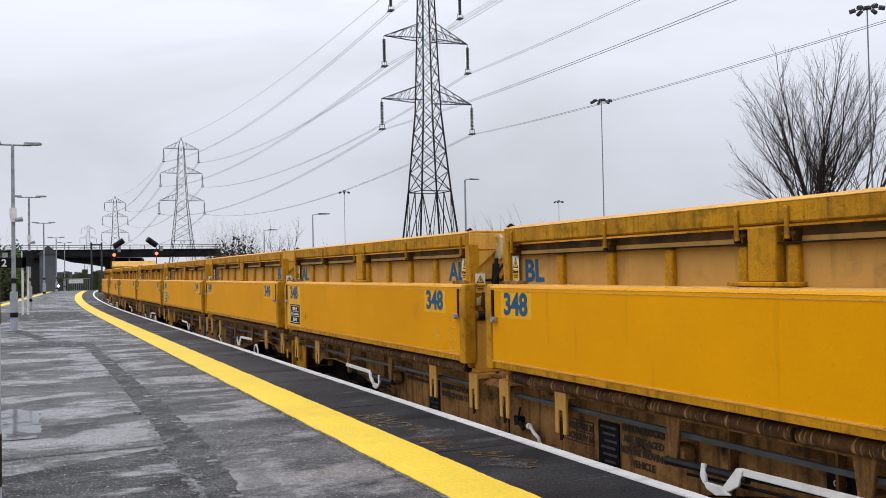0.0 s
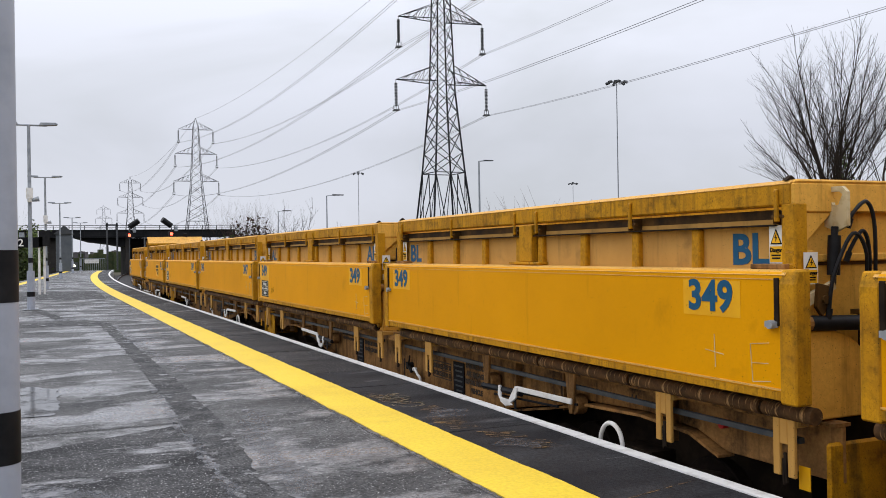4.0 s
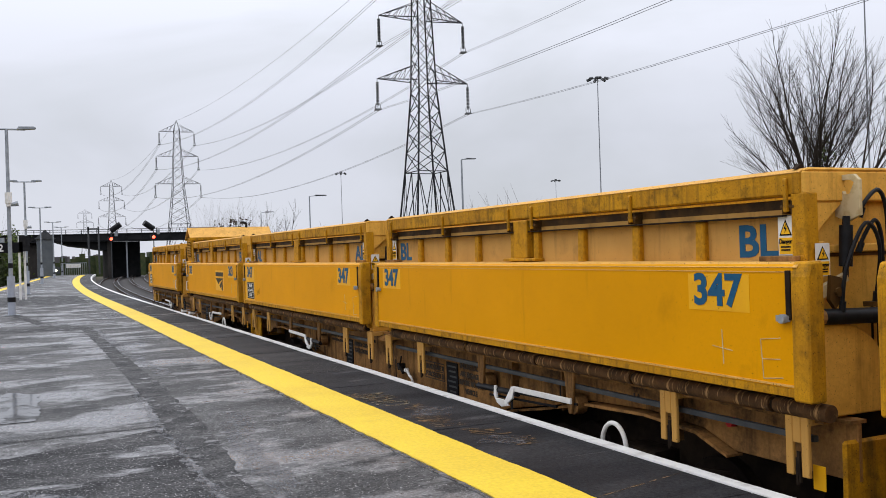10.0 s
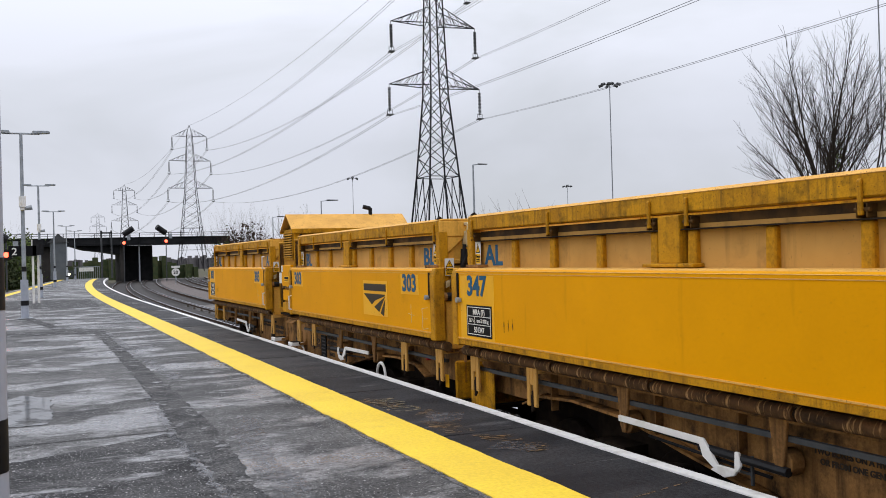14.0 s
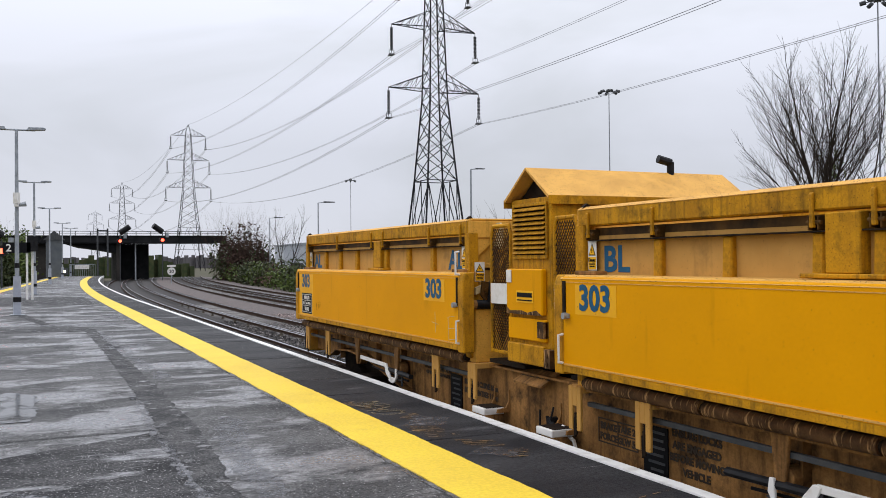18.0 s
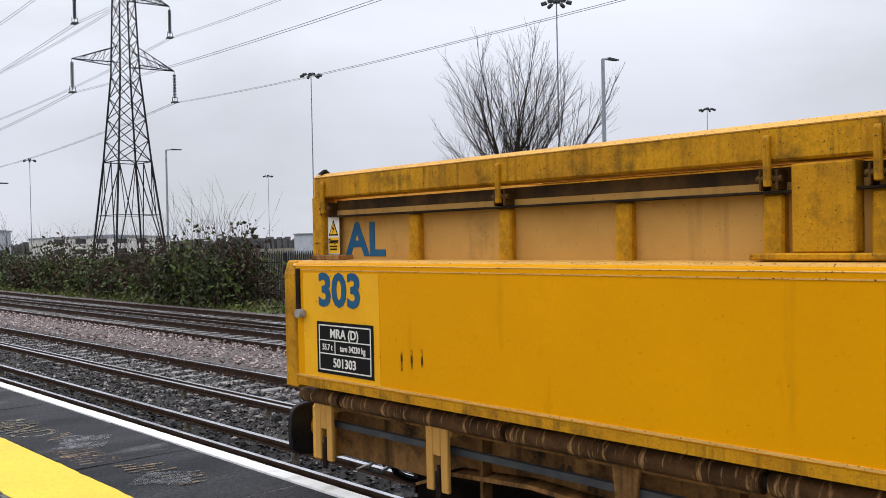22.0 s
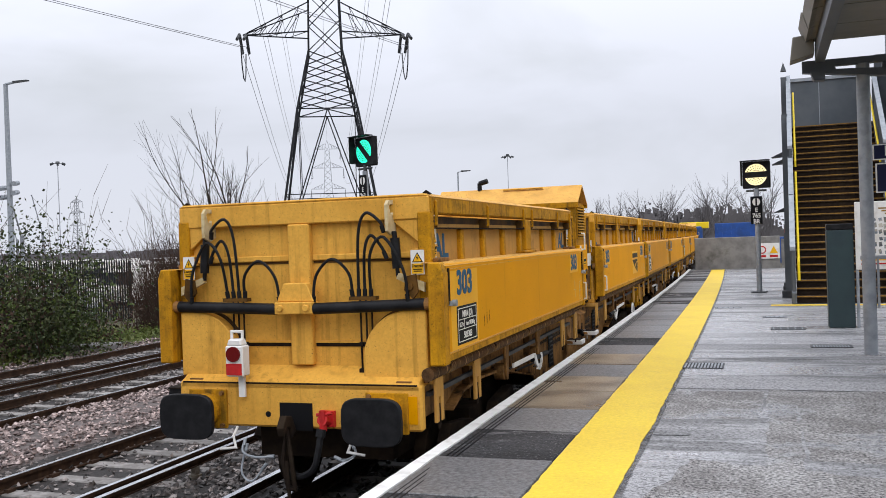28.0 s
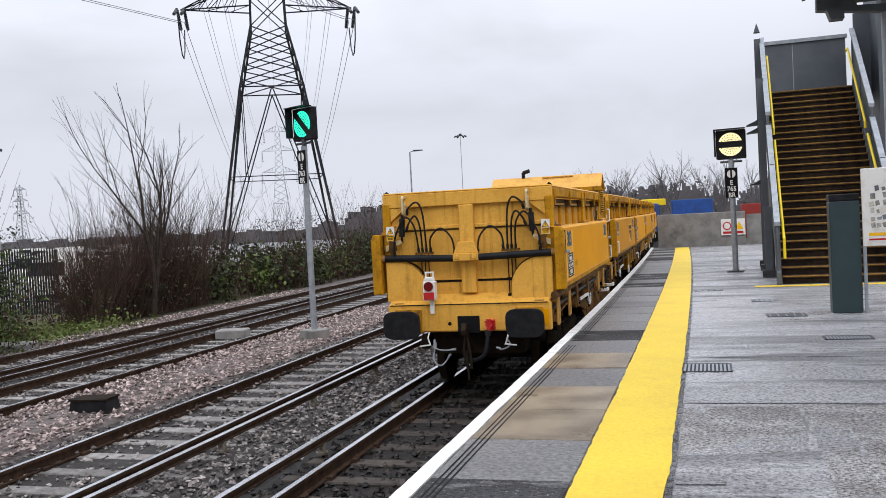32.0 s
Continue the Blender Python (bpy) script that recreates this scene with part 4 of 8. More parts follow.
def box_unit(wagon, yc, h, far_end):
    """A tipping box of half length h, with its doors, posts, cap rails and end gear; far_end: 1 or -1, the end from which the posts are spaced."""
    box = put("tipping_box", ("floor", h), lambda: box_floor(h), TAN, wagon, at(0, yc, 0))
    e = h - 0.24
    for k in (1, -1):
        put("side_wall", ("swall", h), lambda: Shape().box(-0.02, 0.02, -e, e, 0.60, 1.86), TAN, box, at(k * 1.19, 0, 0), "tan side wall above the door")
        put("end_wall", ("ewall", h), lambda: Shape().box(-1.20, 1.20, -0.02, 0.02, 0.52, 1.95), AMBER, box, at(0, k * e, 0), "weathered yellow end wall")
    for k in (1, -1):
        turn = 0 if k == 1 else 180
        mk = at(0, 0, 0, 0, 0, turn)
        md = mk @ at(-0.05, 0, 0)
        mt = mk @ at(0.02, 0, -0.03)
        mc = mk @ at(0.02, 0, 0)
        put("side_door", ("door", h), lambda: door_leaf(h), YEL, box, md, "flat yellow side door", 0.006)
        # The pale colour of bead and line paints the highlights on the door.
        put("door_rib", ("ribs", h), lambda: door_ribs(h), YEL_PALE, box, md, "bead along the lower edge, its highlight painted pale")
        put("door_line", ("dline", h), lambda: Shape().box(-1.3835, -1.379, -h + 0.14, h - 0.14, 1.447, 1.454), YEL_PALE, box, md, "highlight line painted pale below the top edge")
        put("door_hem", ("dhem", h), lambda: Shape().box(-1.384, -1.37, -h + 0.14, h - 0.14, 0.645, 0.70), YEL_GRIME, box, md)
        put("door_ledge", ("ledge", h), lambda: Shape().prism([(-1.383, 1.480), (-1.350, 1.513), (-1.165, 1.517), (-1.165, 1.509), (-1.349, 1.507), (-1.379, 1.475)], -h + 0.1, h - 0.1), YEL_PALE, box, md, "pale speckled top edge")
        for q in (1, -1):
            put("door_stile", "stile", lambda: Shape().prism([(-1.392, 0.62), (-1.392, 1.42), (-1.36, 1.515), (-1.25, 1.515), (-1.25, 0.62)], -0.075, 0.075), YEL_GRIME, box, md @ at(0, q * (h - 0.075), 0), "", 0.012)
            # Surface strip whose dark colour paints the shade inside the latch slot.
            put("door_slot", "slot", lambda: Shape().box(-1.394, -1.37, -0.022, 0.022, 1.14, 1.46), GRIME_SHADE, box, md @ at(0, q * (h - 0.17), 0), "latch slot, its depth painted as dark shade", 0.004)
            put("latch", "latch", lambda: Shape().box(-1.41, -1.385, -0.05, 0.05, -0.02, 0.02).rod((-1.40, -0.02, 0), (-1.44, -0.02, 0), 0.03, 10), STEEL, box, md @ at(0, q * (h - 0.21), 1.15), "bare steel latch")
        put("cap_rail", ("cap", h), lambda: Shape().prism([(-1.31, 1.948), (-1.31, 2.10), (-1.27, 2.118), (-1.12, 2.118), (-1.12, 1.948)], -e - 0.06, e + 0.06), YEL_GRIME, box, mc, "weathered yellow cap rail", 0.012)
        put("capping", ("capping", h), lambda: Shape().prism([(-1.314, 2.097), (-1.27, 2.123), (-1.115, 2.125), (-1.115, 2.119), (-1.27, 2.115), (-1.311, 2.092)], -e - 0.055, e + 0.055), YEL_PALE, box, mc, "pale speckled capping strip")
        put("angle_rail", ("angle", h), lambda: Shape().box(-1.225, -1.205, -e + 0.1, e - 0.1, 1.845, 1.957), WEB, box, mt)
        put("angle_lip", ("lip", h), lambda: Shape().box(-1.302, -1.205, -e + 0.1, e - 0.1, 1.842, 1.853), GRIME_SHADE, box, mt)
        # Flat dark plate standing in for the shaded recess around the centre bracket.
        put("bracket_recess", "brec", lambda: Shape().box(-1.225, -1.205, -0.24, 0.24, 1.545, 1.842), GRIME_SHADE, box, mt @ at(0, far_end * k * (h - 3.86), 0))
        side = far_end * k
        for d in (1.21, 2.0, 2.82, 3.62, 4.09, 4.92, 5.72) + ((6.54,) if h > 3.7 else ()):
            for q in (side,):
                put("upright_post", "post", lambda: Shape().prism([(-1.285, 1.48), (-1.275, 1.842), (-1.20, 1.842), (-1.20, 1.48)], -0.05, 0.05), YEL_GRIME, box, mt @ at(0, q * (h - d), 0), "", 0.012)
        for d in (0.30, 2.0, 3.62, 4.09, 5.72, 2 * h - 0.36):
            for q in (side,):
                put("clip", "clip", lambda: Shape().prism([(-1.332, 1.87), (-1.335, 2.08), (-1.325, 2.095), (-1.312, 2.095), (-1.308, 1.93), (-1.30, 1.87)], -0.016, 0.016), YEL_GRIME, box, mt @ at(0, q * (h - d), 0), "", 0.005)
                put("clip_eye", "clipeye", lambda: Shape().box(-1.315, -1.22, -0.044, -0.032, 1.855, 1.945).box(-1.315, -1.22, 0.032, 0.044, 1.855, 1.945).rod((-1.30, -0.06, 1.905), (-1.30, 0.06, 1.905), 0.016, 8), WEB, box, mt @ at(0, q * (h - d), 0), "", 0.004)
        put("centre_bracket", "cbr", lambda: Shape().box(-1.318, -1.18, -0.135, 0.135, 1.582, 1.962), YEL_GRIME, box, mt @ at(0, side * (h - 3.86), 0), "", 0.008)
        put("bracket_shelf", "cbs", lambda: Shape().box(-1.345, -1.2, -0.32, 0.32, 1.552, 1.582), YEL_GRIME, box, mt @ at(0, side * (h - 3.86), 0), "", 0.006)
        for q in (1, -1):
            put("corner_post", "corner", lambda: Shape().box(-1.29, -1.17, -0.065, 0.065, 0.55, 1.965), YEL_GRIME, box, mk @ at(0, q * (e + 0.03), 0), "", 0.012)
            put("corner_foot", "cfoot", lambda: Shape().box(-1.34, -1.18, -0.16, 0.16, 1.515, 1.55), UNDER, box, mk @ at(0, q * (e - 0.12), 0), "", 0.005)
    for q in (1, -1):
        box_end(box, q, e)
    return box


def cheek():
    """A rounded lower corner plate of an end, bulging outwards."""
    s = Shape()
    n = 10
    prof = [(1.25, 0.50), (1.25, 1.10)] + [(1.08 - 0.44 * math.sin(a), 0.66 + 0.44 * math.cos(a)) for a in [math.pi / 2 * i / n for i in range(n + 1)]] + [(0.64, 0.50)]
    s.prism(prof, 0.0, 0.16)
    return s


def cheek_seam():
    n = 10
    arc = [math.pi / 2 * i / n for i in range(n + 1)]
    return Shape().prism([(1.245, 0.505), (1.245, 1.125)] + [(1.08 - 0.465 * math.sin(a), 0.66 + 0.465 * math.cos(a)) for a in arc] + [(0.615, 0.505)], 0.022, 0.05)


def arc_hose(points, r=0.014):
    """A smooth hose through a few points."""
    pts = [Vector(p) for p in points]
    out = []
    for i in range(len(pts) - 1):
        a, b, c, d = pts[max(i - 1, 0)], pts[i], pts[i + 1], pts[min(i + 2, len(pts) - 1)]
        for u in np.linspace(0, 1, 6, endpoint=False):
            out.append(0.5 * ((2 * b) + (c - a) * u + (2 * a - 5 * b + 4 * c - d) * u * u + (3 * b - a - 3 * c + d) * u ** 3))
    out.append(pts[-1])
    s = Shape()
    s.tube(out, r, 7)
    for p, d in ((pts[0], pts[1]), (pts[-1], pts[-2])):
        s.rod(p, p + (Vector(d) - Vector(p)).normalized() * 0.07, r * 1.5, 8)
    return s


def danger_sign():
    s = Shape().box(-0.085, 0.085, -0.003, 0.0, -0.15, 0.15)
    return s


def warning_plate(box, m):
    """A white overhead-line warning plate: yellow triangle with a black border, black words."""
    put("warning_plate", "wplate", danger_sign, WHITE, box, m, "white electrical danger plate")
    put("triangle_border", "wtri", lambda: Shape().prism([(-0.07, 0.0), (0.07, 0.0), (0.0, 0.125)], -0.005, -0.001), PLATE, box, m)
    put("triangle", "wtri2", lambda: Shape().prism([(-0.052, 0.011), (0.052, 0.011), (0.0, 0.104)], -0.007, -0.004), ORANGE, box, m)
    put("flash", "wflash", lambda: Shape().prism([(0.008, 0.088), (-0.016, 0.05), (0.002, 0.05), (-0.008, 0.02), (0.018, 0.058), (0.002, 0.058)], -0.009, -0.006), PLATE, box, m)
    put("word_band", "wband", lambda: Shape().box(-0.075, 0.075, -0.005, -0.002, -0.14, -0.015), ORANGE, box, m)
    words("Danger", 0.036, PLATE, box, m @ at(0, -0.006, -0.06), "word", 0.001)
    put("small_print", "wbars", lambda: Shape().box(-0.055, 0.055, -0.007, -0.004, -0.092, -0.08).box(-0.05, 0.05, -0.007, -0.004, -0.115, -0.103), PLATE, box, m)


def box_end(box, q, e):
    """The gear on one end wall: beam, posts, hydraulic tube, hoses, cheeks and lugs; q = 1 faces +y."""
    base = at(0, q * e, 0, 0, 0, 0 if q == 1 else 180)      # +y of this space points outwards
    put("end_beam", "ebeam", lambda: Shape().box(-1.28, 1.28, 0.0, 0.085, 1.90, 2.10).prism([(-1.28, 2.10), (1.28, 2.10), (1.24, 2.125), (-1.24, 2.125)], 0.0, 0.085), AMBER, box, base, "weathered yellow end beam", 0.01)
    put("end_post", "epost", lambda: Shape().box(-0.11, 0.11, 0.021, 0.10, 0.60, 1.90), AMBER, box, base, "", 0.012)
    for x in (-0.646, 0.646):
        put("end_rail", "erail", lambda: Shape().box(-0.534, 0.534, 0.021, 0.05, 1.56, 1.615), AMBER, box, base @ at(x, 0, 0), "", 0.008)
        put("lower_rail", "lrail", lambda: Shape().box(-0.534, 0.534, 0.021, 0.045, 0.80, 0.82), AMBER, box, base @ at(x, 0, 0))
    for x in (-0.645, 0.645):
        # Dark strips paint the shade below the lower and upper end rails.
        put("shadow_gap", "sgap", lambda: Shape().box(-0.53, 0.53, 0.021, 0.028, 0.765, 0.80), GRIME_SHADE, box, base @ at(x, 0, 0))
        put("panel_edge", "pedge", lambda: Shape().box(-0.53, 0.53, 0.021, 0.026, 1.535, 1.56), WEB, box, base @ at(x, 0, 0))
    put("trunnion_bracket", "trun", lambda: Shape().prism([(-0.19, 1.30), (0.19, 1.30), (0.115, 1.47), (-0.115, 1.47)], 0.10, 0.20).box(-0.19, 0.19, 0.10, 0.245, 1.19, 1.30).rod((-0.13, 0.24, 1.245), (-0.13, 0.265, 1.245), 0.035, 8).rod((0.13, 0.24, 1.245), (0.13, 0.265, 1.245), 0.035, 8), AMBER, box, base @ at(0, 0, -0.11), "", 0.008)
    for k in (1, -1):
        side = base @ Matrix.Diagonal((k, 1, 1, 1))
        tag = "r" if k == 1 else "l"

        def mir(make, k=k):
            def made():
                s = make()
                s.v = [(x * k, y, z) for x, y, z in s.v]
                return s
            return made

        put("ram_tube", "ram" + tag, mir(lambda: Shape().rod((0.19, 0.19, 1.235), (1.26, 0.16, 1.265), 0.052, 14)), BLACK, box, base @ at(0, 0, -0.11), "black hydraulic tube", 0, True)
        put("pivot_boss", "boss" + tag, mir(lambda: Shape().rod((1.25, 0.16, 1.265), (1.42, 0.16, 1.265), 0.055, 12).rod((1.42, 0.16, 1.265), (1.435, 0.16, 1.265), 0.028, 8)), UNDER, box, base @ at(0, 0, -0.11))
        put("cheek_seam", "cseam" + tag, mir(cheek_seam), WEB, box, base, "dark outline round the corner plate")
        put("cheek", "cheek" + tag, mir(cheek), AMBER, box, base, "rounded yellow corner plate", 0.01)
        put("gusset", "gus" + tag, mir(lambda: Shape().prism([(1.28, 1.70), (1.28, 1.90), (0.92, 1.90), (1.16, 1.70)], 0.0, 0.07).box(1.10, 1.29, 0.0, 0.075, 1.62, 1.64).box(1.10, 1.29, 0.0, 0.075, 1.54, 1.56)), AMBER, box, base, "", 0.006)
        put("lifting_lug", "lug" + tag, mir(lambda: lug()), CREAM, box, base @ at(0, 0, -0.075), "cream lifting plate with a round hole")
        put("corner_vent", "cvent" + tag, mir(lambda: Shape().prism([(1.19, 2.12), (1.285, 2.12), (1.235, 2.155)], -0.02, 0.02)), GRIME_SHADE, box, base)
        hoses = (((0.88, 0.16, 1.79), (0.86, 0.18, 1.88), (0.72, 0.18, 1.97), (0.635, 0.17, 1.78), (0.61, 0.14, 1.225)),
                 ((0.90, 0.16, 1.56), (0.86, 0.17, 1.66), (0.76, 0.18, 1.77), (0.69, 0.17, 1.62), (0.67, 0.14, 1.225)),
                 ((1.10, 0.19, 1.18), (1.07, 0.21, 1.46), (0.90, 0.22, 1.75), (0.76, 0.21, 1.60), (0.73, 0.14, 1.225)),
                 ((0.55, 0.14, 1.225), (0.53, 0.17, 1.44), (0.37, 0.18, 1.57), (0.21, 0.18, 1.42), (0.17, 0.17, 1.17)))
        for i, pts in enumerate(hoses):
            put("hose", "hose%d%s" % (i, tag), mir(lambda pts=pts: arc_hose(pts)), BLACK, box, base, "black rubber hose", 0, True)
        for i, x in enumerate((0.71, 0.655, 0.60)):
            put("pipe", "pipe%d%s" % (i, tag), mir(lambda x=x: Shape().rod((x, 0.09, 1.20), (x, 0.09, 0.55), 0.009, 6).box(x - 0.022, x + 0.022, 0.06, 0.115, 0.78, 0.81).box(x - 0.022, x + 0.022, 0.06, 0.115, 0.54, 0.575)), GRIME_SHADE, box, base)
        put("manifold", "mani" + tag, mir(lambda: Shape().box(0.52, 0.78, 0.08, 0.16, 1.195, 1.228)), WEB, box, base)
        put("small_ram", "sram" + tag, mir(lambda: Shape().rod((0.985, 0.13, 1.47), (0.97, 0.13, 1.74), 0.043, 12).rod((0.99, 0.13, 1.40), (0.985, 0.13, 1.47), 0.02, 8).rod((0.97, 0.13, 1.74), (0.965, 0.13, 1.80), 0.024, 8)), BLACK, box, base, "small black hydraulic ram", 0, True)
        put("crank_link", "link" + tag, mir(lambda: Shape().prism([(0.98, 1.38), (1.0, 1.43), (1.24, 1.34), (1.24, 1.26)], 0.11, 0.15)), CREAM, box, base, "scuffed cream link")
        put("crank_plate", "cplate" + tag, mir(lambda: Shape().prism([(1.06, 1.28), (1.08, 1.40), (1.17, 1.42), (1.19, 1.26), (1.14, 1.20)], 0.15, 0.18).rod((1.12, 0.18, 1.31), (1.12, 0.20, 1.31), 0.03, 8)), WEB, box, base)
        warning_plate(box, base @ at(k * 1.17, 0.11, 1.52, 0, 0, 180) @ Matrix.Diagonal((0.74, 1, 0.72, 1)))
    warning_plate(box, at(-1.25, q * (e - 0.115), 1.685, 0, 0, SIDE) @ Matrix.Diagonal((0.78, 1, 0.88, 1)))


def lug():
    """A lifting plate with a hole, standing on the end beam."""
    out = [(0.86, 1.88), (0.93, 1.84), (1.0, 1.88), (1.0, 2.11), (0.97, 2.15), (0.89, 2.15), (0.86, 2.11)]
    s = Shape()
    n = len(out)
    c = (0.93, 2.07)
    inner = []
    for u, w in out:
        d = math.hypot(u - c[0], w - c[1])
        inner.append((c[0] + (u - c[0]) / d * 0.05, c[1] + (w - c[1]) / d * 0.05))
    d, w = 0.845, 1.4
    ring = [(0.945, (u - d) * w, z) for u, z in out] + [(0.945, (u - d) * w, z) for u, z in inner]
    s.v = ring + [(x - 0.03, y, z) for x, y, z in ring]
    for i in range(n):
        j = (i + 1) % n
        s.f += [(i, j, n + j, n + i), (2 * n + i, 3 * n + i, 3 * n + j, 2 * n + j), (i, 2 * n + i, 2 * n + j, j), (n + i, n + j, 3 * n + j, 3 * n + i)]
    return s


def bogie(wagon, y, end):
    """A two-axle bogie under a wagon; end is -1 or 1 for the end of the wagon that it stands under."""
    b = part("bogie", shared("bogie_frame", lambda: Shape().prism([(-1.35, -0.28), (-1.2, -0.12), (-0.5, -0.20), (-0.32, -0.42), (0.32, -0.42), (0.5, -0.20), (1.2, -0.12), (1.35, -0.28), (1.25, -0.36), (0.95, -0.32), (0.55, -0.40), (0.4, -0.58), (-0.4, -0.58), (-0.55, -0.40), (-0.95, -0.32), (-1.25, -0.36)], -1.08, -0.96, "x").prism([(-1.35, -0.28), (-1.2, -0.12), (-0.5, -0.20), (-0.32, -0.42), (0.32, -0.42), (0.5, -0.20), (1.2, -0.12), (1.35, -0.28), (1.25, -0.36), (0.95, -0.32), (0.55, -0.40), (0.4, -0.58), (-0.4, -0.58), (-0.55, -0.40), (-0.95, -0.32), (-1.25, -0.36)], 0.96, 1.08, "x").box(-0.96, 0.96, -0.25, 0.25, -0.45, -0.15), GRIME_SHADE), None, wagon, "", at(0, y, 0))
    for k in (-0.9, 0.9):
        for x in (-0.76, 0.76):
            put("wheel", "wheel", lambda: Shape().rod((-0.065, 0, 0), (0.065, 0, 0), 0.42, 24).rod((-0.11, 0, 0), (0.11, 0, 0), 0.12, 12), GRIME_SHADE, b, at(x, k, -0.495), "", 0.01)
        put("axle_box", "axlebox", lambda: Shape().box(-1.14, -0.98, -0.16, 0.16, -0.62, -0.32).rod((-1.16, 0, -0.5), (-1.13, 0, -0.5), 0.10, 10), GRIME_SHADE, b, at(0, k, 0), "", 0.01)
        put("spring", "spring", lambda: Shape().rod((-1.06, -0.24, -0.60), (-1.06, -0.24, -0.28), 0.06, 8).rod((-1.06, 0.24, -0.60), (-1.06, 0.24, -0.28), 0.06, 8), GRIME_SHADE, b, at(0, k, 0))
        put("axle", "axle", lambda: Shape().rod((-0.8, 0, -0.495), (0.8, 0, -0.495), 0.075, 10), GRIME_SHADE, b, at(0, k, 0))


def girder(half):
    """One main side girder: deep in the middle, arched over the bogies."""
    prof = [(-half, 0.08), (-half, 0.46), (half, 0.46), (half, 0.08), (6.9, 0.08), (6.55, 0.20), (5.9, 0.24), (5.0, 0.20), (4.3, 0.06), (3.3, -0.12), (2.7, -0.36), (-2.7, -0.36), (-3.3, -0.12), (-4.3, 0.06), (-5.0, 0.20), (-5.9, 0.24), (-6.55, 0.20), (-6.9, 0.08)]
    return Shape().prism(prof, -1.06, -1.02, "x")


def hanger(h=0.44, w=0.10):
    """A lock bracket: plate with a slot, under the roller."""
    s = Shape().box(-1.30, -1.27, -w, -0.035, 0.10, 0.50).box(-1.30, -1.27, 0.035, w, 0.10, 0.50).box(-1.30, -1.27, -0.035, 0.035, 0.32, 0.50)
    return s.box(-1.27, -1.05, -w, w, 0.44, 0.50)


def underframe(wagon, half, boxes):
    """Girders, rollers, lock brackets, levers, pipes and stencils below the boxes; boxes: (middle, half length) of each."""
    for k in (0, 180):
        put("side_girder", ("girder", half), lambda: girder(half), UNDER, wagon, at(0, 0, 0, 0, 0, k), "tan painted side girder", 0.006)
        put("girder_flange", ("gflange", half), lambda: Shape().box(-1.12, -0.98, -half, half, 0.462, 0.485), UNDER, wagon, at(0, 0, 0, 0, 0, k))
        for q in (1, -1):
            prof = [(6.9, 0.04), (6.55, 0.16), (5.9, 0.20), (5.0, 0.16), (4.3, 0.02), (3.3, -0.155), (3.3, -0.135), (4.3, 0.045), (5.0, 0.185), (5.9, 0.225), (6.55, 0.185), (6.9, 0.06)]
            put("lower_flange", "lflange%d" % q, lambda: Shape().prism([(u * q, w) for u, w in prof], -1.15, -0.99, "x"), UNDER, wagon, at(0, 0, 0, 0, 0, k))
    put("floor_pan", ("pan", half), lambda: Shape().box(-1.0, 1.0, -half + 0.3, half - 0.3, 0.26, 0.44), GRIME_SHADE, wagon, at(0, 0, 0))
    # Added dark masses close the see-through space and deepen the shade below the girders.
    put("centre_sill", "sill", lambda: Shape().box(-0.98, 0.98, -3.2, 3.2, -0.30, 0.26), GRIME_SHADE, wagon, at(0, 0, 0))
    for q in (1, -1):
        put("draft_sill", "dsill", lambda: Shape().box(-0.7, 0.7, -2.1, 2.1, -0.35, 0.26), GRIME_SHADE, wagon, at(0, q * 5.3, 0))
    put("step_hoop", "shoop", lambda: Shape().tube([(-1.35, -5.75 - 0.17 * math.cos(a), -0.05 + 0.19 * math.sin(a)) for a in [math.pi * i / 14 for i in range(15)]], 0.02, 8), WHITE, wagon, at(0, 0, 0), "white hooped step handle", 0, True)
    put("hoop_stem", "hstem", lambda: Shape().rod((-1.35, -5.58, -0.3), (-1.35, -5.58, -0.05), 0.02, 8).rod((-1.35, -5.92, -0.3), (-1.35, -5.92, -0.05), 0.02, 8).box(-1.37, -1.0, -5.95, -5.55, -0.33, -0.30), GRIME_SHADE, wagon, at(0, 0, 0))
    for y in (-4.6, -3.6, 3.6, 4.6, 6.3, -6.3):
        put("girder_rib", "grib", lambda: Shape().box(-1.14, -1.06, -0.012, 0.012, 0.06, 0.46), UNDER, wagon, at(0, y, 0))
    for yc, h in boxes:
        side = 1 if yc > 0 else -1
        ends = [-0.02, 0.47, 2.03, 3.59, 5.15, 2 * h - 0.27]
        for a, b in zip(ends, ends[1:]):
            L = b - a
            put("roller", ("roller", round(L, 3)), lambda: Shape().rod((-1.275, -L / 2 + 0.02, 0.545), (-1.275, L / 2 - 0.02, 0.545), 0.058, 14), RUST, wagon, at(0, yc + side * (h - (a + b) / 2), 0), "rusty scraped roller tube", 0, True)
            put("roller_gap", "rgap", lambda: Shape().rod((-1.275, -0.022, 0.545), (-1.275, 0.022, 0.545), 0.04, 8), GRIME_SHADE, wagon, at(0, yc + side * (h - b), 0))
        put("roller_shelf", ("rshelf", h), lambda: Shape().box(-1.24, -1.16, -h + 0.1, h - 0.1, 0.46, 0.60), UNDER, wagon, at(0, yc, 0))
        put("slide_rail", ("srail", h), lambda: Shape().box(-1.22, -1.18, -h + 0.2, h - 0.2, 0.325, 0.365), DKSTEEL, wagon, at(0, yc, 0))
        for u in (0.93 * side, 0.59 * side, -0.68 * side, -0.97 * side):
            put("lock_bracket", "lockb", hanger, TAN, wagon, at(0, yc + u * h, 0), "tan lock bracket with a slot", 0.006)
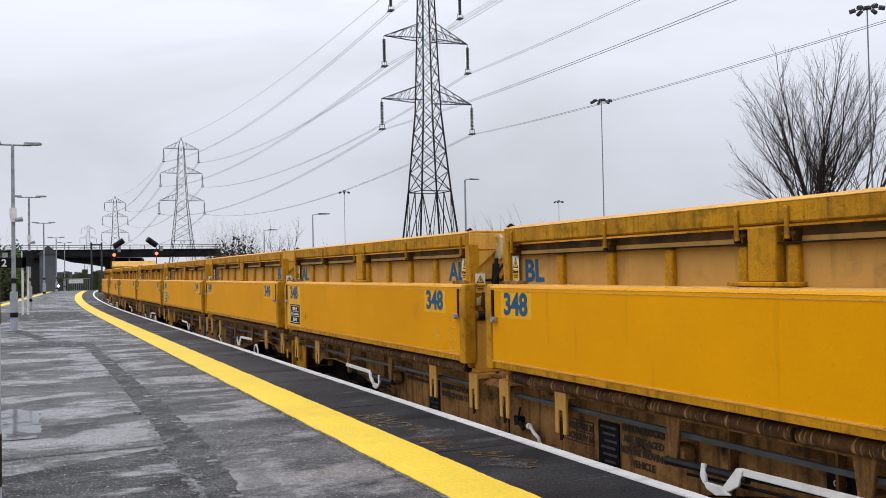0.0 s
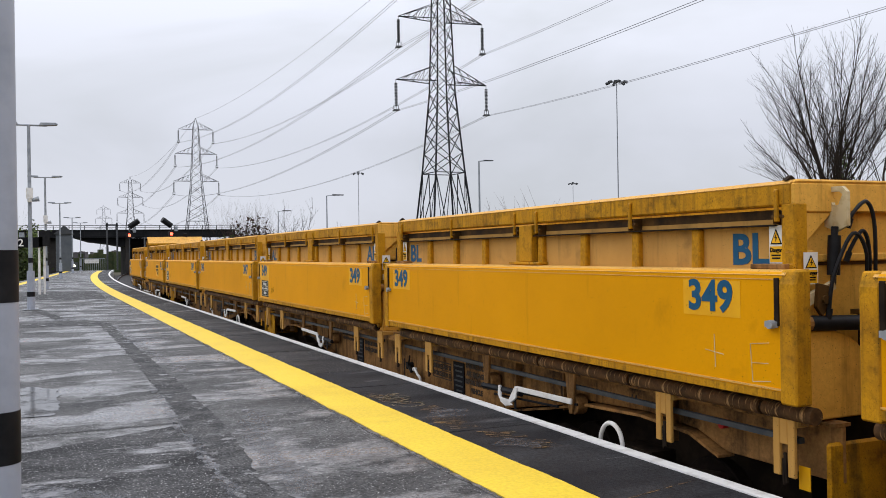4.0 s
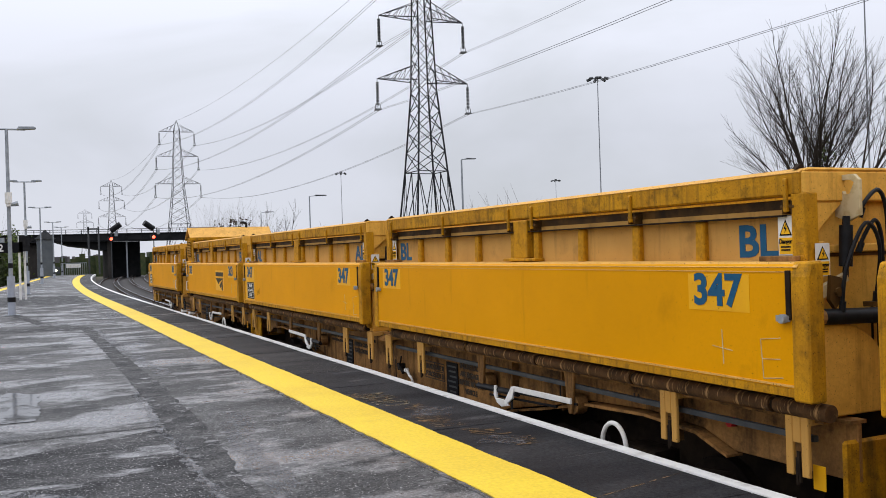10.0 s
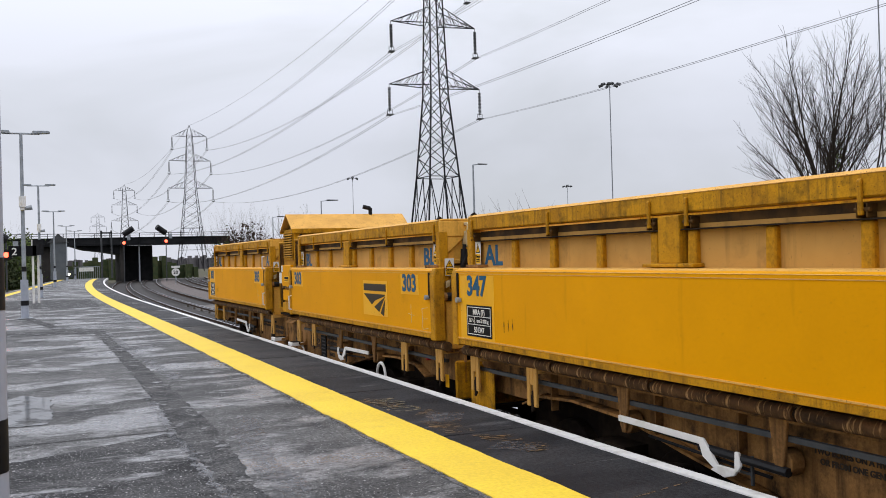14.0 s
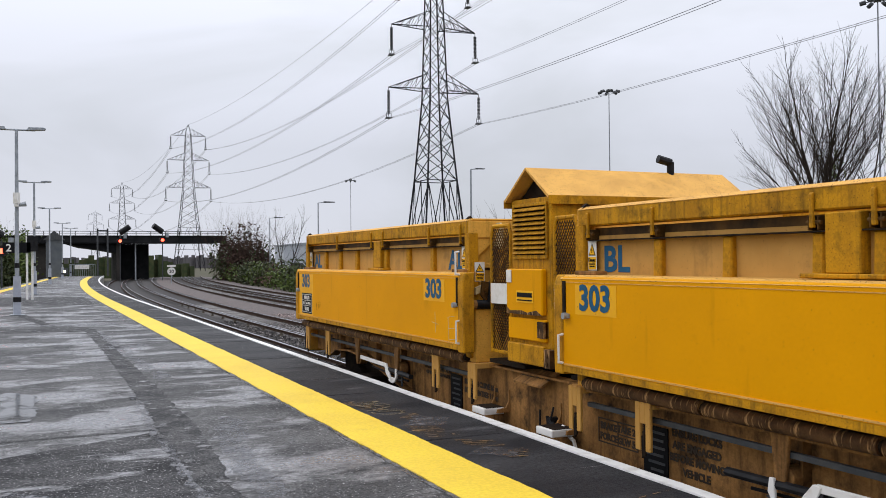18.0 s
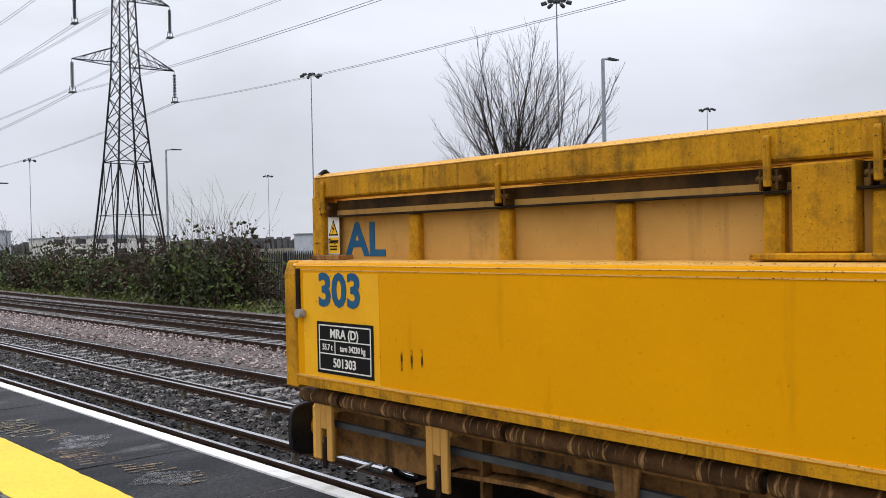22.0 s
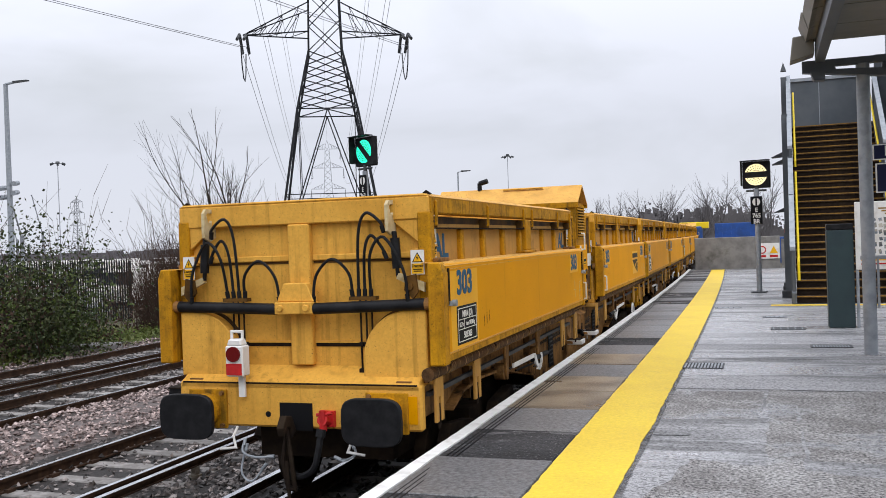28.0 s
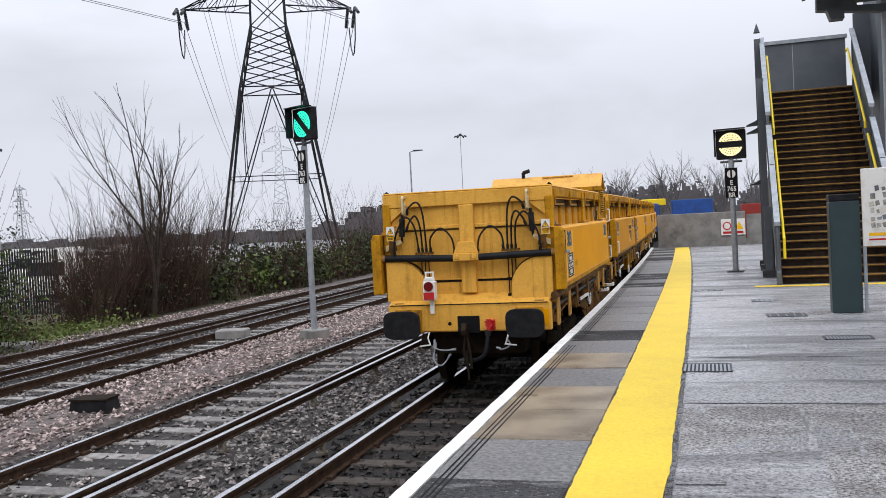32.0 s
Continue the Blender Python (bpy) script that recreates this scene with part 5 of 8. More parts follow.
            put("lock_pin", "lockp", lambda: Shape().rod((-1.285, -0.012, 0.06), (-1.285, 0.0, 0.26), 0.014, 6).rod((-1.285, 0.012, 0.04), (-1.285, 0.012, 0.22), 0.014, 6), GRIME_SHADE, wagon, at(0, yc + u * h, 0))
        for u in (-0.27 * side, 0.20 * side):
            put("pivot_hanger", "phang", lambda: Shape().prism([(-0.09, 0.50), (0.09, 0.50), (0.05, 0.18), (0.02, 0.08), (-0.02, 0.08), (-0.05, 0.18)], -1.25, -1.22, "x").rod((-1.22, 0.0, 0.17), (-1.10, 0.0, 0.17), 0.10, 12), UNDER, wagon, at(0, yc + u * h, 0), "", 0.006)
    for k in (1, -1):
        def lever(k=k):
            s = Shape().prism([(3.0, 0.20), (3.0, 0.265), (4.29, 0.285), (4.29, 0.22)], -1.30, -1.275, "x")
            s.prism([(2.86, 0.02), (2.80, 0.05), (2.98, 0.26), (3.06, 0.25), (3.0, 0.10)], -1.31, -1.285, "x")
            s.prism([(2.60, 0.00), (2.56, 0.06), (2.80, 0.06), (2.90, 0.00), (2.72, -0.04)], -1.31, -1.285, "x")
            s.prism([(2.56, 0.04), (2.52, 0.10), (2.54, 0.22), (2.59, 0.22), (2.60, 0.06)], -1.31, -1.285, "x")
            s.v = [(x + 0.03, (4.95 + (y - 4.29) * 0.86) * k, 0.17 + (z - 0.21) * 0.82) for x, y, z in s.v]
            return s
        put("lock_lever", "lever%d" % k, lever, WHITE, wagon, at(0, 0, 0), "white painted lock lever", 0.005)
        put("brake_rod", "brod%d" % k, lambda k=k: Shape().rod((-1.24, k * 3.0, 0.12), (-1.24, k * 3.9, 0.14), 0.035, 8).rod((-1.22, k * 3.9, 0.14), (-1.22, k * 5.0, 0.18), 0.014, 6).rod((-1.20, k * 3.2, 0.04), (-1.20, k * 4.6, 0.10), 0.014, 6), BLACK, wagon, at(0, 0, 0))
        put("step_ladder", "lad%d" % k, lambda k=k: Shape().box(-1.23, -1.21, k * 3.55 - 0.18, k * 3.55 + 0.18, 0.02, 0.035).box(-1.23, -1.21, k * 3.55 - 0.18, k * 3.55 + 0.18, 0.10, 0.115).box(-1.23, -1.21, k * 3.55 - 0.19, k * 3.55 - 0.17, -0.05, 0.16), DKSTEEL, wagon, at(0, 0, 0))
        put("data_panel", "dpan%d" % k, lambda k=k: Shape().box(-1.075, -1.063, k * 1.95 - 0.16, k * 1.95 + 0.16, -0.22, 0.26), PLATE, wagon, at(0, 0, 0), "black data panel")
        for i in range(7):
            put("panel_line", "plin%d%d" % (k, i), lambda k=k, i=i: Shape().box(-1.079, -1.074, k * 1.95 - 0.13 + 0.02 * (i % 2), k * 1.95 + 0.12 - 0.03 * (i % 3), 0.20 - i * 0.062, 0.222 - i * 0.062), DKSTEEL, wagon, at(0, 0, 0))
    # stencils
    words("MINIMUM CURVE 60 m", 0.062, INK, wagon, on_side(-1.064, 1.30, 0.18))
    words("BOGIE CENTRES 11.1m", 0.062, INK, wagon, on_side(-1.064, 1.30, 0.08))
    words("TWO BOXES ON A FIVE CAR SET", 0.042, INK, wagon, on_side(-1.064, 2.52, 0.25), bold=0.002)
    words("OR FROM ONE GENERATOR", 0.042, INK, wagon, on_side(-1.064, 2.52, 0.18), bold=0.002)
    for i, line in enumerate(("ENSURE LOCKS", "ARE ENGAGED", "BEFORE MOVING", "VEHICLE")):
        words(line, 0.062, INK, wagon, on_side(-1.064, -2.45, 0.22 - i * 0.10))
    put("stencil_frame", "brakeframe", lambda: Shape().box(-1.066, -1.062, -1.70, -1.10, 0.20, 0.212).box(-1.066, -1.062, -1.70, -1.10, -0.012, 0.0).box(-1.066, -1.062, -1.70, -1.688, 0.0, 0.2).box(-1.066, -1.062, -1.112, -1.10, 0.0, 0.2).box(-1.066, -1.062, -1.41, -1.398, 0.0, 0.2).box(-1.066, -1.062, -1.70, -1.40, 0.095, 0.105), INK, wagon, at(0, 0, 0))
    words("BRAKE", 0.062, INK, wagon, on_side(-1.064, -1.26, 0.115))
    words("FORCE", 0.062, INK, wagon, on_side(-1.064, -1.26, 0.02))
    words("TARE 20", 0.060, INK, wagon, on_side(-1.064, -1.55, 0.122))
    words("GLW 56", 0.060, INK, wagon, on_side(-1.064, -1.55, 0.018))
    put("off_plate", "offplate", lambda: Shape().box(-1.07, -1.062, -4.72, -4.45, 0.16, 0.29), PLATE, wagon, at(0, 0, 0), "black isolating cock plate")
    words("OFF", 0.045, WHITE, wagon, on_side(-1.072, -4.56, 0.20), bold=0.001)
    words("1A", 0.075, INK, wagon, on_side(-1.064, -5.7, 0.285))
    words("4A", 0.075, INK, wagon, on_side(-1.064, 5.7, 0.285))
    # cocks and slot near the middle
    put("lifting_slot", "lslot", lambda: Shape().box(-1.066, -1.061, -0.055, -0.025, -0.16, 0.12), PLATE, wagon, at(0, 0, 0))
    put("air_cock", "cock", lambda: Shape().rod((-1.06, -0.36, 0.06), (-1.15, -0.36, 0.06), 0.04, 8).rod((-1.13, -0.36, 0.06), (-1.13, -0.42, 0.20), 0.012, 6).rod((-1.13, -0.36, 0.06), (-1.13, -0.48, -0.02), 0.025, 6).rod((-1.13, -0.32, 0.0), (-1.13, -0.30, 0.10), 0.018, 6), BLACK, wagon, at(0, 0, 0))
    put("release_handle", "rhand", lambda: Shape().tube([(-1.1, -0.62, -0.02), (-1.14, -0.64, 0.03), (-1.14, -0.72, -0.03), (-1.14, -0.80, -0.06), (-1.14, -0.83, -0.12)], 0.018, 7).rod((-1.14, -0.60, 0.03), (-1.14, -0.64, 0.03), 0.032, 8), WHITE, wagon, at(0, 0, 0), "white release handle")
    put("tail_light_button", "redbtn", lambda: Shape().rod((-1.06, -6.9, 0.30), (-1.12, -6.9, 0.30), 0.035, 10), RED, wagon, at(0, 0, 0))
    put("access_plate", "accplate", lambda: Shape().prism([(-1.22, 0.40), (-1.0, 0.52), (-1.0, 0.50), (-1.22, 0.38)], -0.34, 0.24), UNDER, wagon, at(0, 0, 0))
    words("NO ACCESS ONTO THE", 0.05, INK, wagon, at(-1.13, -0.05, 0.452, -62, 0, SIDE), bold=0.001, width=0.8)
    for y, e in ((5.55, 1), (-5.55, -1)):
        bogie(wagon, y, e)


def end_fairing(wagon, y, q):
    """A rounded yellow guard plate at an inner end."""
    put("end_guard", "eguard", lambda: Shape().box(-1.22, -1.18, -0.42, 0.16, -0.12, 0.36).box(-1.18, 1.18, 0.12, 0.16, -0.12, 0.36), YEL_GRIME, wagon, at(0, y, 0, 0, 0, 0 if q == 1 else 180), "dirty yellow end guard", 0.03)
    put("end_guard_mark", "egmark", lambda: Shape().box(-1.226, -1.219, -0.06, 0.04, 0.02, 0.18) if q == 1 else Shape().box(1.219, 1.226, -0.06, 0.04, 0.02, 0.18), YEL_NEW, wagon, at(0, y, 0, 0, 0, 0 if q == 1 else 180))
    put("coupler", "coupler", lambda: Shape().rod((0, -0.2, -0.05), (0, 0.35, -0.05), 0.09, 10), GRIME_SHADE, wagon, at(0, y, 0, 0, 0, 0 if q == 1 else 180))


def mark_box(box, h, number, letters, plate, loaded):
    """Numbers, letters, fresh paint patches and data plate on one box's platform side."""
    f = -1.4305
    for q, big in ((1, 0.222), (-1, 0.225)):
        y = h - 0.65 if q == 1 else -(h - 0.84)
        put("paint_patch", ("patch", q, plate), lambda: Shape().box(f - 0.002, f + 0.001, (-0.42 if q == 1 and plate else -0.32), (0.42 if q == 1 and plate else 0.30), (0.72 if q == 1 and plate else 1.17), 1.43), YEL_NEW, box, at(0, y, 0), "fresh yellow paint patch")
        words(number, big, BLUE, box, on_side(f - 0.004, y, 1.215), "number", 0.010, 1.06)
        words(letters, 0.228, BLUE, box, on_side(-1.2115, q * (h - 0.66), 1.548), "letters", 0.009, 1.16)
        words(number, 0.20, BLUE, box, on_side(-1.2115, q * (h - 0.66), 1.315), "number", 0.006, 1.1)
    if plate:
        y = h - 0.70
        put("data_plate", "dplate", lambda: Shape().box(f - 0.005, f, -0.31, 0.31, 0.753, 1.103), PLATE, box, at(0, y, 0), "black wagon data plate")
        put("plate_frame", "dframe", lambda: Shape().box(f - 0.008, f - 0.004, -0.285, 0.285, 1.075, 1.083).box(f - 0.008, f - 0.004, -0.285, 0.285, 0.775, 0.783).box(f - 0.008, f - 0.004, -0.285, -0.277, 0.775, 1.083).box(f - 0.008, f - 0.004, 0.277, 0.285, 0.775, 1.083).box(f - 0.008, f - 0.004, -0.28, 0.28, 0.975, 0.982).box(f - 0.008, f - 0.004, -0.28, 0.28, 0.885, 0.892).box(f - 0.008, f - 0.004, 0.10, 0.107, 0.888, 0.978), WHITE, box, at(0, y, 0))
        words(plate[0], 0.062, WHITE, box, on_side(f - 0.006, y, 0.998), "plate_text", 0.0015)
        words(plate[1], 0.042, WHITE, box, on_side(f - 0.006, y + 0.19, 0.913), "plate_text", 0.0008, 0.85)
        words(plate[2], 0.042, WHITE, box, on_side(f - 0.006, y - 0.09, 0.913), "plate_text", 0.0008, 0.85)
        words("501" + number, 0.062, WHITE, box, on_side(f - 0.006, y, 0.803), "plate_text", 0.0015)
        for i in range(3):
            put("drip_mark", ("drip", i), lambda: Shape().box(f - 0.0015, f + 0.001, -0.008, 0.008, 0.84 + 0.02 * i, 0.96 + 0.015 * i), DRIP, box, at(0, h - 1.28 - 0.095 * i, 0), "thin dark drip stain")
    # chalk marks
    put("chalk_letter", ("chalk", h), lambda: Shape().tube([(f - 0.001, -h + 0.25, 1.02), (f - 0.001, -h + 0.43, 1.0), (f - 0.001, -h + 0.41, 0.74), (f - 0.001, -h + 0.24, 0.76)], 0.003, 4).tube([(f - 0.001, -h + 0.26, 0.88), (f - 0.001, -h + 0.415, 0.87)], 0.003, 4), CREAM, box, at(0, 0, 0), "thin chalk letter")
    put("chalk_cross", ("chalkx", h), lambda: Shape().tube([(f - 0.001, -h + 0.90, 0.92), (f - 0.001, -h + 0.70, 0.90)], 0.003, 4).tube([(f - 0.001, -h + 0.80, 1.04), (f - 0.001, -h + 0.79, 0.80)], 0.003, 4), CREAM, box, at(0, 0, 0), "thin chalk cross")


INNER = 3.88
OUTER = 3.50
WAGONS = []


def inner_wagon(number):
    w = thing("ballast_wagon", "yellow side-tipping ballast wagon with two boxes and blue number " + number, "wagon", None, "wagons of the train")
    boxes = ((4.13, INNER), (-4.13, INNER))
    made = [box_unit(w, y, h, 1 if y > 0 else -1) for y, h in boxes]
    underframe(w, 8.02, boxes)
    end_fairing(w, 7.86, 1)
    end_fairing(w, -7.86, -1)
    mark_box(made[0], INNER, number, "AL", ("MRA (F)", "56.7 t", "tare 33 230 kg"), 0)
    mark_box(made[1], INNER, number, "BL", None, 0)
    return w


def mesh_cage(w, x0, y0, y1, z0, z1):
    """A rounded walkway gate: tube frame and crossing mesh wires, in the plane x = x0."""
    g = part("walkway_gate", Shape().tube([(x0, y0, z0), (x0, y0, z1 - 0.1), (x0, y0 + 0.04, z1), (x0, y1 - 0.04, z1), (x0, y1, z1 - 0.1), (x0, y1, z0), (x0, y0, z0)], 0.022, 8), YEL_GRIME, w, "yellow tube gate")
    s = Shape()
    n = 22
    hgt = z1 - z0 - 0.05
    wid = y1 - y0
    k = wid / hgt * 1.0
    for i in range(-4, n):
        za = z0 + hgt * i / n
        for d in (1, -1):
            zb = za + wid * 1.4
            pa, pb = (y0 if d == 1 else y1, za), (y1 if d == 1 else y0, zb)
            lo, hi = z0, z1 - 0.03
            if pb[1] < lo or pa[1] > hi:
                continue
            u0, u1 = max(0, (lo - pa[1]) / (zb - za)), min(1, (hi - pa[1]) / (zb - za))
            p = (x0 + 0.004 * d, pa[0] + (pb[0] - pa[0]) * u0, pa[1] + (zb - za) * u0)
            q = (x0 + 0.004 * d, pa[0] + (pb[0] - pa[0]) * u1, pa[1] + (zb - za) * u1)
            s.rod(p, q, 0.005, 4)
    part("wire_mesh", s, WEB, g, "rusty diamond wire mesh")
    part("plate", Shape().box(x0 - 0.03, x0 - 0.024, y0 + 0.02, y1 - 0.02, 1.18, 1.40), WHITE, g, "blank white plate")


def generator_house(w):
    """The gabled generator set between the two boxes of an outer wagon; its ridge runs across the wagon."""
    y0, y1 = -0.54, 0.27
    house = part("generator_house", Shape().box(-1.20, 1.20, y0, y1, 0.62, 2.27), YEL_GRIME, w, "yellow gabled generator house", None, 0.01)
    ym = (y0 + y1) / 2
    part("gable_hood", Shape().add([(-1.26, y0 - 0.05, 2.27), (-1.26, ym, 2.58), (-1.26, y1 + 0.05, 2.27), (1.26, y0 - 0.05, 2.27), (1.26, ym, 2.58), (1.26, y1 + 0.05, 2.27), (-1.26, y0 - 0.03, 2.25), (-1.26, ym, 2.555), (-1.26, y1 + 0.03, 2.25), (1.26, y0 - 0.03, 2.25), (1.26, ym, 2.555), (1.26, y1 + 0.03, 2.25)],
                                [(0, 3, 4, 1), (1, 4, 5, 2), (6, 7, 10, 9), (7, 8, 11, 10), (0, 1, 7, 6), (1, 2, 8, 7), (3, 9, 10, 4), (4, 10, 11, 5), (0, 6, 9, 3), (2, 5, 11, 8)]), YEL_PALE, house, "weathered pale gabled roof")
    part("eaves_strip", Shape().box(-1.262, 1.262, y0 - 0.055, y0 - 0.045, 2.19, 2.275).box(-1.262, 1.262, y1 + 0.045, y1 + 0.055, 2.19, 2.275), YEL_GRIME, house)
    for x in (-0.45, 0.3, 0.95):
        # Dark strips draw the panel joints and the shadow along them.
        part("panel_seam", Shape().box(x - 0.006, x + 0.006, y1, y1 + 0.006, 0.64, 2.2), GRIME_SHADE, house)
    part("chipped_edge", Shape().prism([(y0 + 0.11, 1.10), (y1 + 0.01, 1.10), (y1 + 0.01, 1.17), (y1 - 0.06, 1.13), (y1 - 0.3, 1.14), (y1 - 0.42, 1.12), (y1 - 0.6, 1.15), (y0 + 0.14, 1.12)], -1.264, -1.258, "x"), RUST, house, "rust where the paint has chipped")
    # Solid dark block painting the shade inside the open hood.
    part("hood_void", Shape().prism([(y0 + 0.03, 2.275), (y1 - 0.03, 2.275), (ym, 2.53)], -1.10, 1.10, "x"), GRIME_SHADE, house)
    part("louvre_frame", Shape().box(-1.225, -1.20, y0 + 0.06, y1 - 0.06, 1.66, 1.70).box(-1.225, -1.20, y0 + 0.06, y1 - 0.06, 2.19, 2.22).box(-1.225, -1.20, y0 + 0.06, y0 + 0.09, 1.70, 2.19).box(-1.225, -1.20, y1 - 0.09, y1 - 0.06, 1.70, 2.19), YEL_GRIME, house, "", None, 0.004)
    # Dark backing gives the louvre gaps their shade.
    part("louvre_back", Shape().box(-1.206, -1.198, y0 + 0.08, y1 - 0.08, 1.68, 2.2), GRIME_SHADE, house)
    for i in range(10):
        z = 1.715 + i * 0.048
        put("louvre", "louvre", lambda: Shape().prism([(-1.212, 0.0), (-1.245, -0.03), (-1.24, -0.036), (-1.205, -0.006)], y0 + 0.09, y1 - 0.09), YEL_GRIME, house, at(0, 0, z + 0.03))
    part("access_panel", Shape().box(-1.26, -1.20, y0 + 0.10, y1 + 0.02, 1.10, 1.56), YEL, house, "chipped yellow access panel", None, 0.012)
    part("brand_panel", Shape().box(-1.266, -1.259, ym - 0.14, ym + 0.2, 1.22, 1.34), ORANGE, house)
    part("brand_bars", Shape().box(-1.27, -1.265, ym - 0.12, ym + 0.18, 1.275, 1.32).box(-1.27, -1.265, ym - 0.12, ym + 0.18, 1.238, 1.25), PLATE, house)
    part("white_square", Shape().box(-1.27, -1.262, y1 - 0.10, y1 - 0.0, 1.42, 1.55), WHITE, house)
    part("lower_panel", Shape().box(-1.24, -1.20, y0 + 0.08, y1 + 0.02, 0.84, 1.06), YEL, house, "", None, 0.01)
    part("sill_panel", Shape().box(-1.25, -1.20, y0 + 0.10, y1 + 0.03, 0.60, 0.80), YEL_GRIME, house, "", None, 0.01)
    part("hinge_block", Shape().box(-1.27, -1.2, y0 - 0.06, y0 + 0.06, 0.60, 0.78).rod((-1.28, y0, 0.64), (-1.26, y0, 0.64), 0.02, 8).rod((-1.28, y0, 0.72), (-1.26, y0, 0.72), 0.02, 8), RUST, house)
    part("latch_block", Shape().box(-1.26, -1.2, y0 + 0.08, y0 + 0.2, 0.88, 1.04), RUST, house)
    part("roof_hatch", Shape().box(-0.6, 0.1, ym + 0.06, ym + 0.10, 2.545, 2.56), YEL_GRIME, house)
    part("exhaust_pipe", Shape().rod((0.55, ym, 2.55), (0.55, ym, 2.70), 0.04, 10).rod((0.55, ym, 2.69), (0.40, ym + 0.02, 2.73), 0.045, 10), BLACK, house, "black exhaust pipe")
    mesh_cage(w, -1.16, 0.36, 0.80, 0.66, 2.02)
    mesh_cage(w, -1.20, -1.00, -0.60, 0.66, 2.05)
    part("walkway", Shape().box(-1.15, 1.15, 0.1, 0.9, 0.52, 0.56).box(-1.15, 1.15, -1.0, -0.78, 0.52, 0.56), GRIME_SHADE, w)
    for y in (0.78, -0.62):
        st = part("step", Shape().box(-1.36, -1.12, y - 0.15, y + 0.15, -0.02, 0.05), WHITE, w, "white edged footstep", None, 0.006)
        part("step_tread", Shape().box(-1.33, -1.12, y - 0.14, y + 0.14, 0.051, 0.056), GRIME_SHADE, st)
        for d in (-0.17, 0.17):
            part("step_bracket", Shape().prism([(0.0, 0.0), (-0.16, 0.0), (-0.15, 0.035), (-0.05, 0.05), (-0.012, 0.12), (-0.010, 0.24), (0.0, 0.24)], y + d - 0.012, y + d + 0.012), UNDER, st, "", at(-1.06, 0, 0.0))
    for y, z in ((1.07, 1.62), (1.07, 0.85), (-1.1, 0.85)):
        part("grab_handle", Shape().tube([(-1.43, y, z - 0.13), (-1.48, y, z - 0.12), (-1.48, y, z + 0.12), (-1.43, y, z + 0.13)], 0.012, 6), WHITE, w, "white grab handle")


def rear_end(w, y):
    """The train's last end: headstock, buffers, hook, air cock, tail lamp and pipes."""
    part("headstock", Shape().box(-1.22, 1.22, y - 0.10, y, 0.05, 0.46), AMBER, w, "yellow headstock beam", None, 0.02)
    part("end_sill", Shape().prism([(y - 0.34, 0.44), (y, 0.40), (y, 0.46), (y - 0.26, 0.60), (y - 0.34, 0.60)], -1.20, 1.20, "x"), AMBER, w, "sloping yellow sill plate", None, 0.01)
    # Dark strip painting the shadow beneath the end sill.
    part("sill_gap", Shape().box(-1.18, 1.18, y - 0.004, y + 0.003, 0.445, 0.46), GRIME_SHADE, w)
    part("headstock_hole", Shape().rod((0.28, y - 0.01, 0.17), (0.28, y + 0.002, 0.17), 0.028, 12), PLATE, w)
    part("end_block", Shape().box(-1.18, -1.08, y - 0.02, y + 0.012, 0.12, 0.36), YEL, w)
    for x in (-0.90, 0.90):
        b = part("buffer", Shape().rod((x, y, 0.21), (x, y + 0.34, 0.21), 0.10, 14).rod((x, y, 0.21), (x, y + 0.10, 0.21), 0.15, 14).box(x - 0.2, x + 0.2, y, y + 0.03, 0.03, 0.39), YEL_GRIME, w, "", None, 0.006)
        n = 24
        oval = [(x + 0.275 * (abs(math.cos(a)) ** 0.5) * (1 if math.cos(a) > 0 else -1), 0.20 + 0.205 * (abs(math.sin(a)) ** 0.5) * (1 if math.sin(a) > 0 else -1)) for a in [2 * math.pi * i / n for i in range(n)]]
        part("buffer_head", Shape().prism(oval, y + 0.34, y + 0.39), BLACK, b, "black greasy oval buffer head", None, 0.008)
        for dz in (0.06, 0.36):
            part("bolt", Shape().rod((x - 0.16 * (1 if x > 0 else -1), y + 0.03, dz), (x - 0.16 * (1 if x > 0 else -1), y + 0.06, dz), 0.022, 6), UNDER, b)
        part("lamp_iron", Shape().tube([(x * 0.66, y + 0.02, 0.05), (x * 0.66, y + 0.10, -0.02), (x * 0.62, y + 0.12, -0.12), (x * 0.80, y + 0.12, -0.14)], 0.012, 6), WHITE, w, "white bent handle")
    part("draw_pocket", Shape().box(-0.17, 0.16, y - 0.005, y + 0.004, 0.03, 0.28), PLATE, w)
    part("draw_hook", Shape().prism([(0.02, 0.04), (0.10, 0.18), (0.20, 0.20), (0.27, 0.10), (0.24, 0.02), (0.20, 0.10), (0.12, 0.08), (0.10, -0.02)], -0.035, 0.035, "x"), GRIME_SHADE, w, "", at(0.02, y, 0), 0.006)
    part("screw_coupling", Shape().tube([(0.0, y + 0.18, 0.10), (0.04, y + 0.20, -0.2), (0.0, y + 0.18, -0.45), (-0.06, y + 0.18, -0.45), (-0.05, y + 0.2, -0.2), (0.0, y + 0.18, 0.10)], 0.022, 6).rod((0.0, y + 0.2, -0.2), (-0.02, y + 0.2, -0.62), 0.018, 6), GRIME_SHADE, w, "oily screw coupling")
    part("air_cock", Shape().rod((-0.33, y, 0.12), (-0.33, y + 0.14, 0.16), 0.05, 10).rod((-0.33, y + 0.12, 0.24), (-0.33, y + 0.12, 0.06), 0.035, 8).rod((-0.42, y + 0.12, 0.22), (-0.27, y + 0.12, 0.20), 0.016, 6).box(-0.40, -0.28, y, y + 0.05, 0.08, 0.22), RED, w, "bright red air cock")
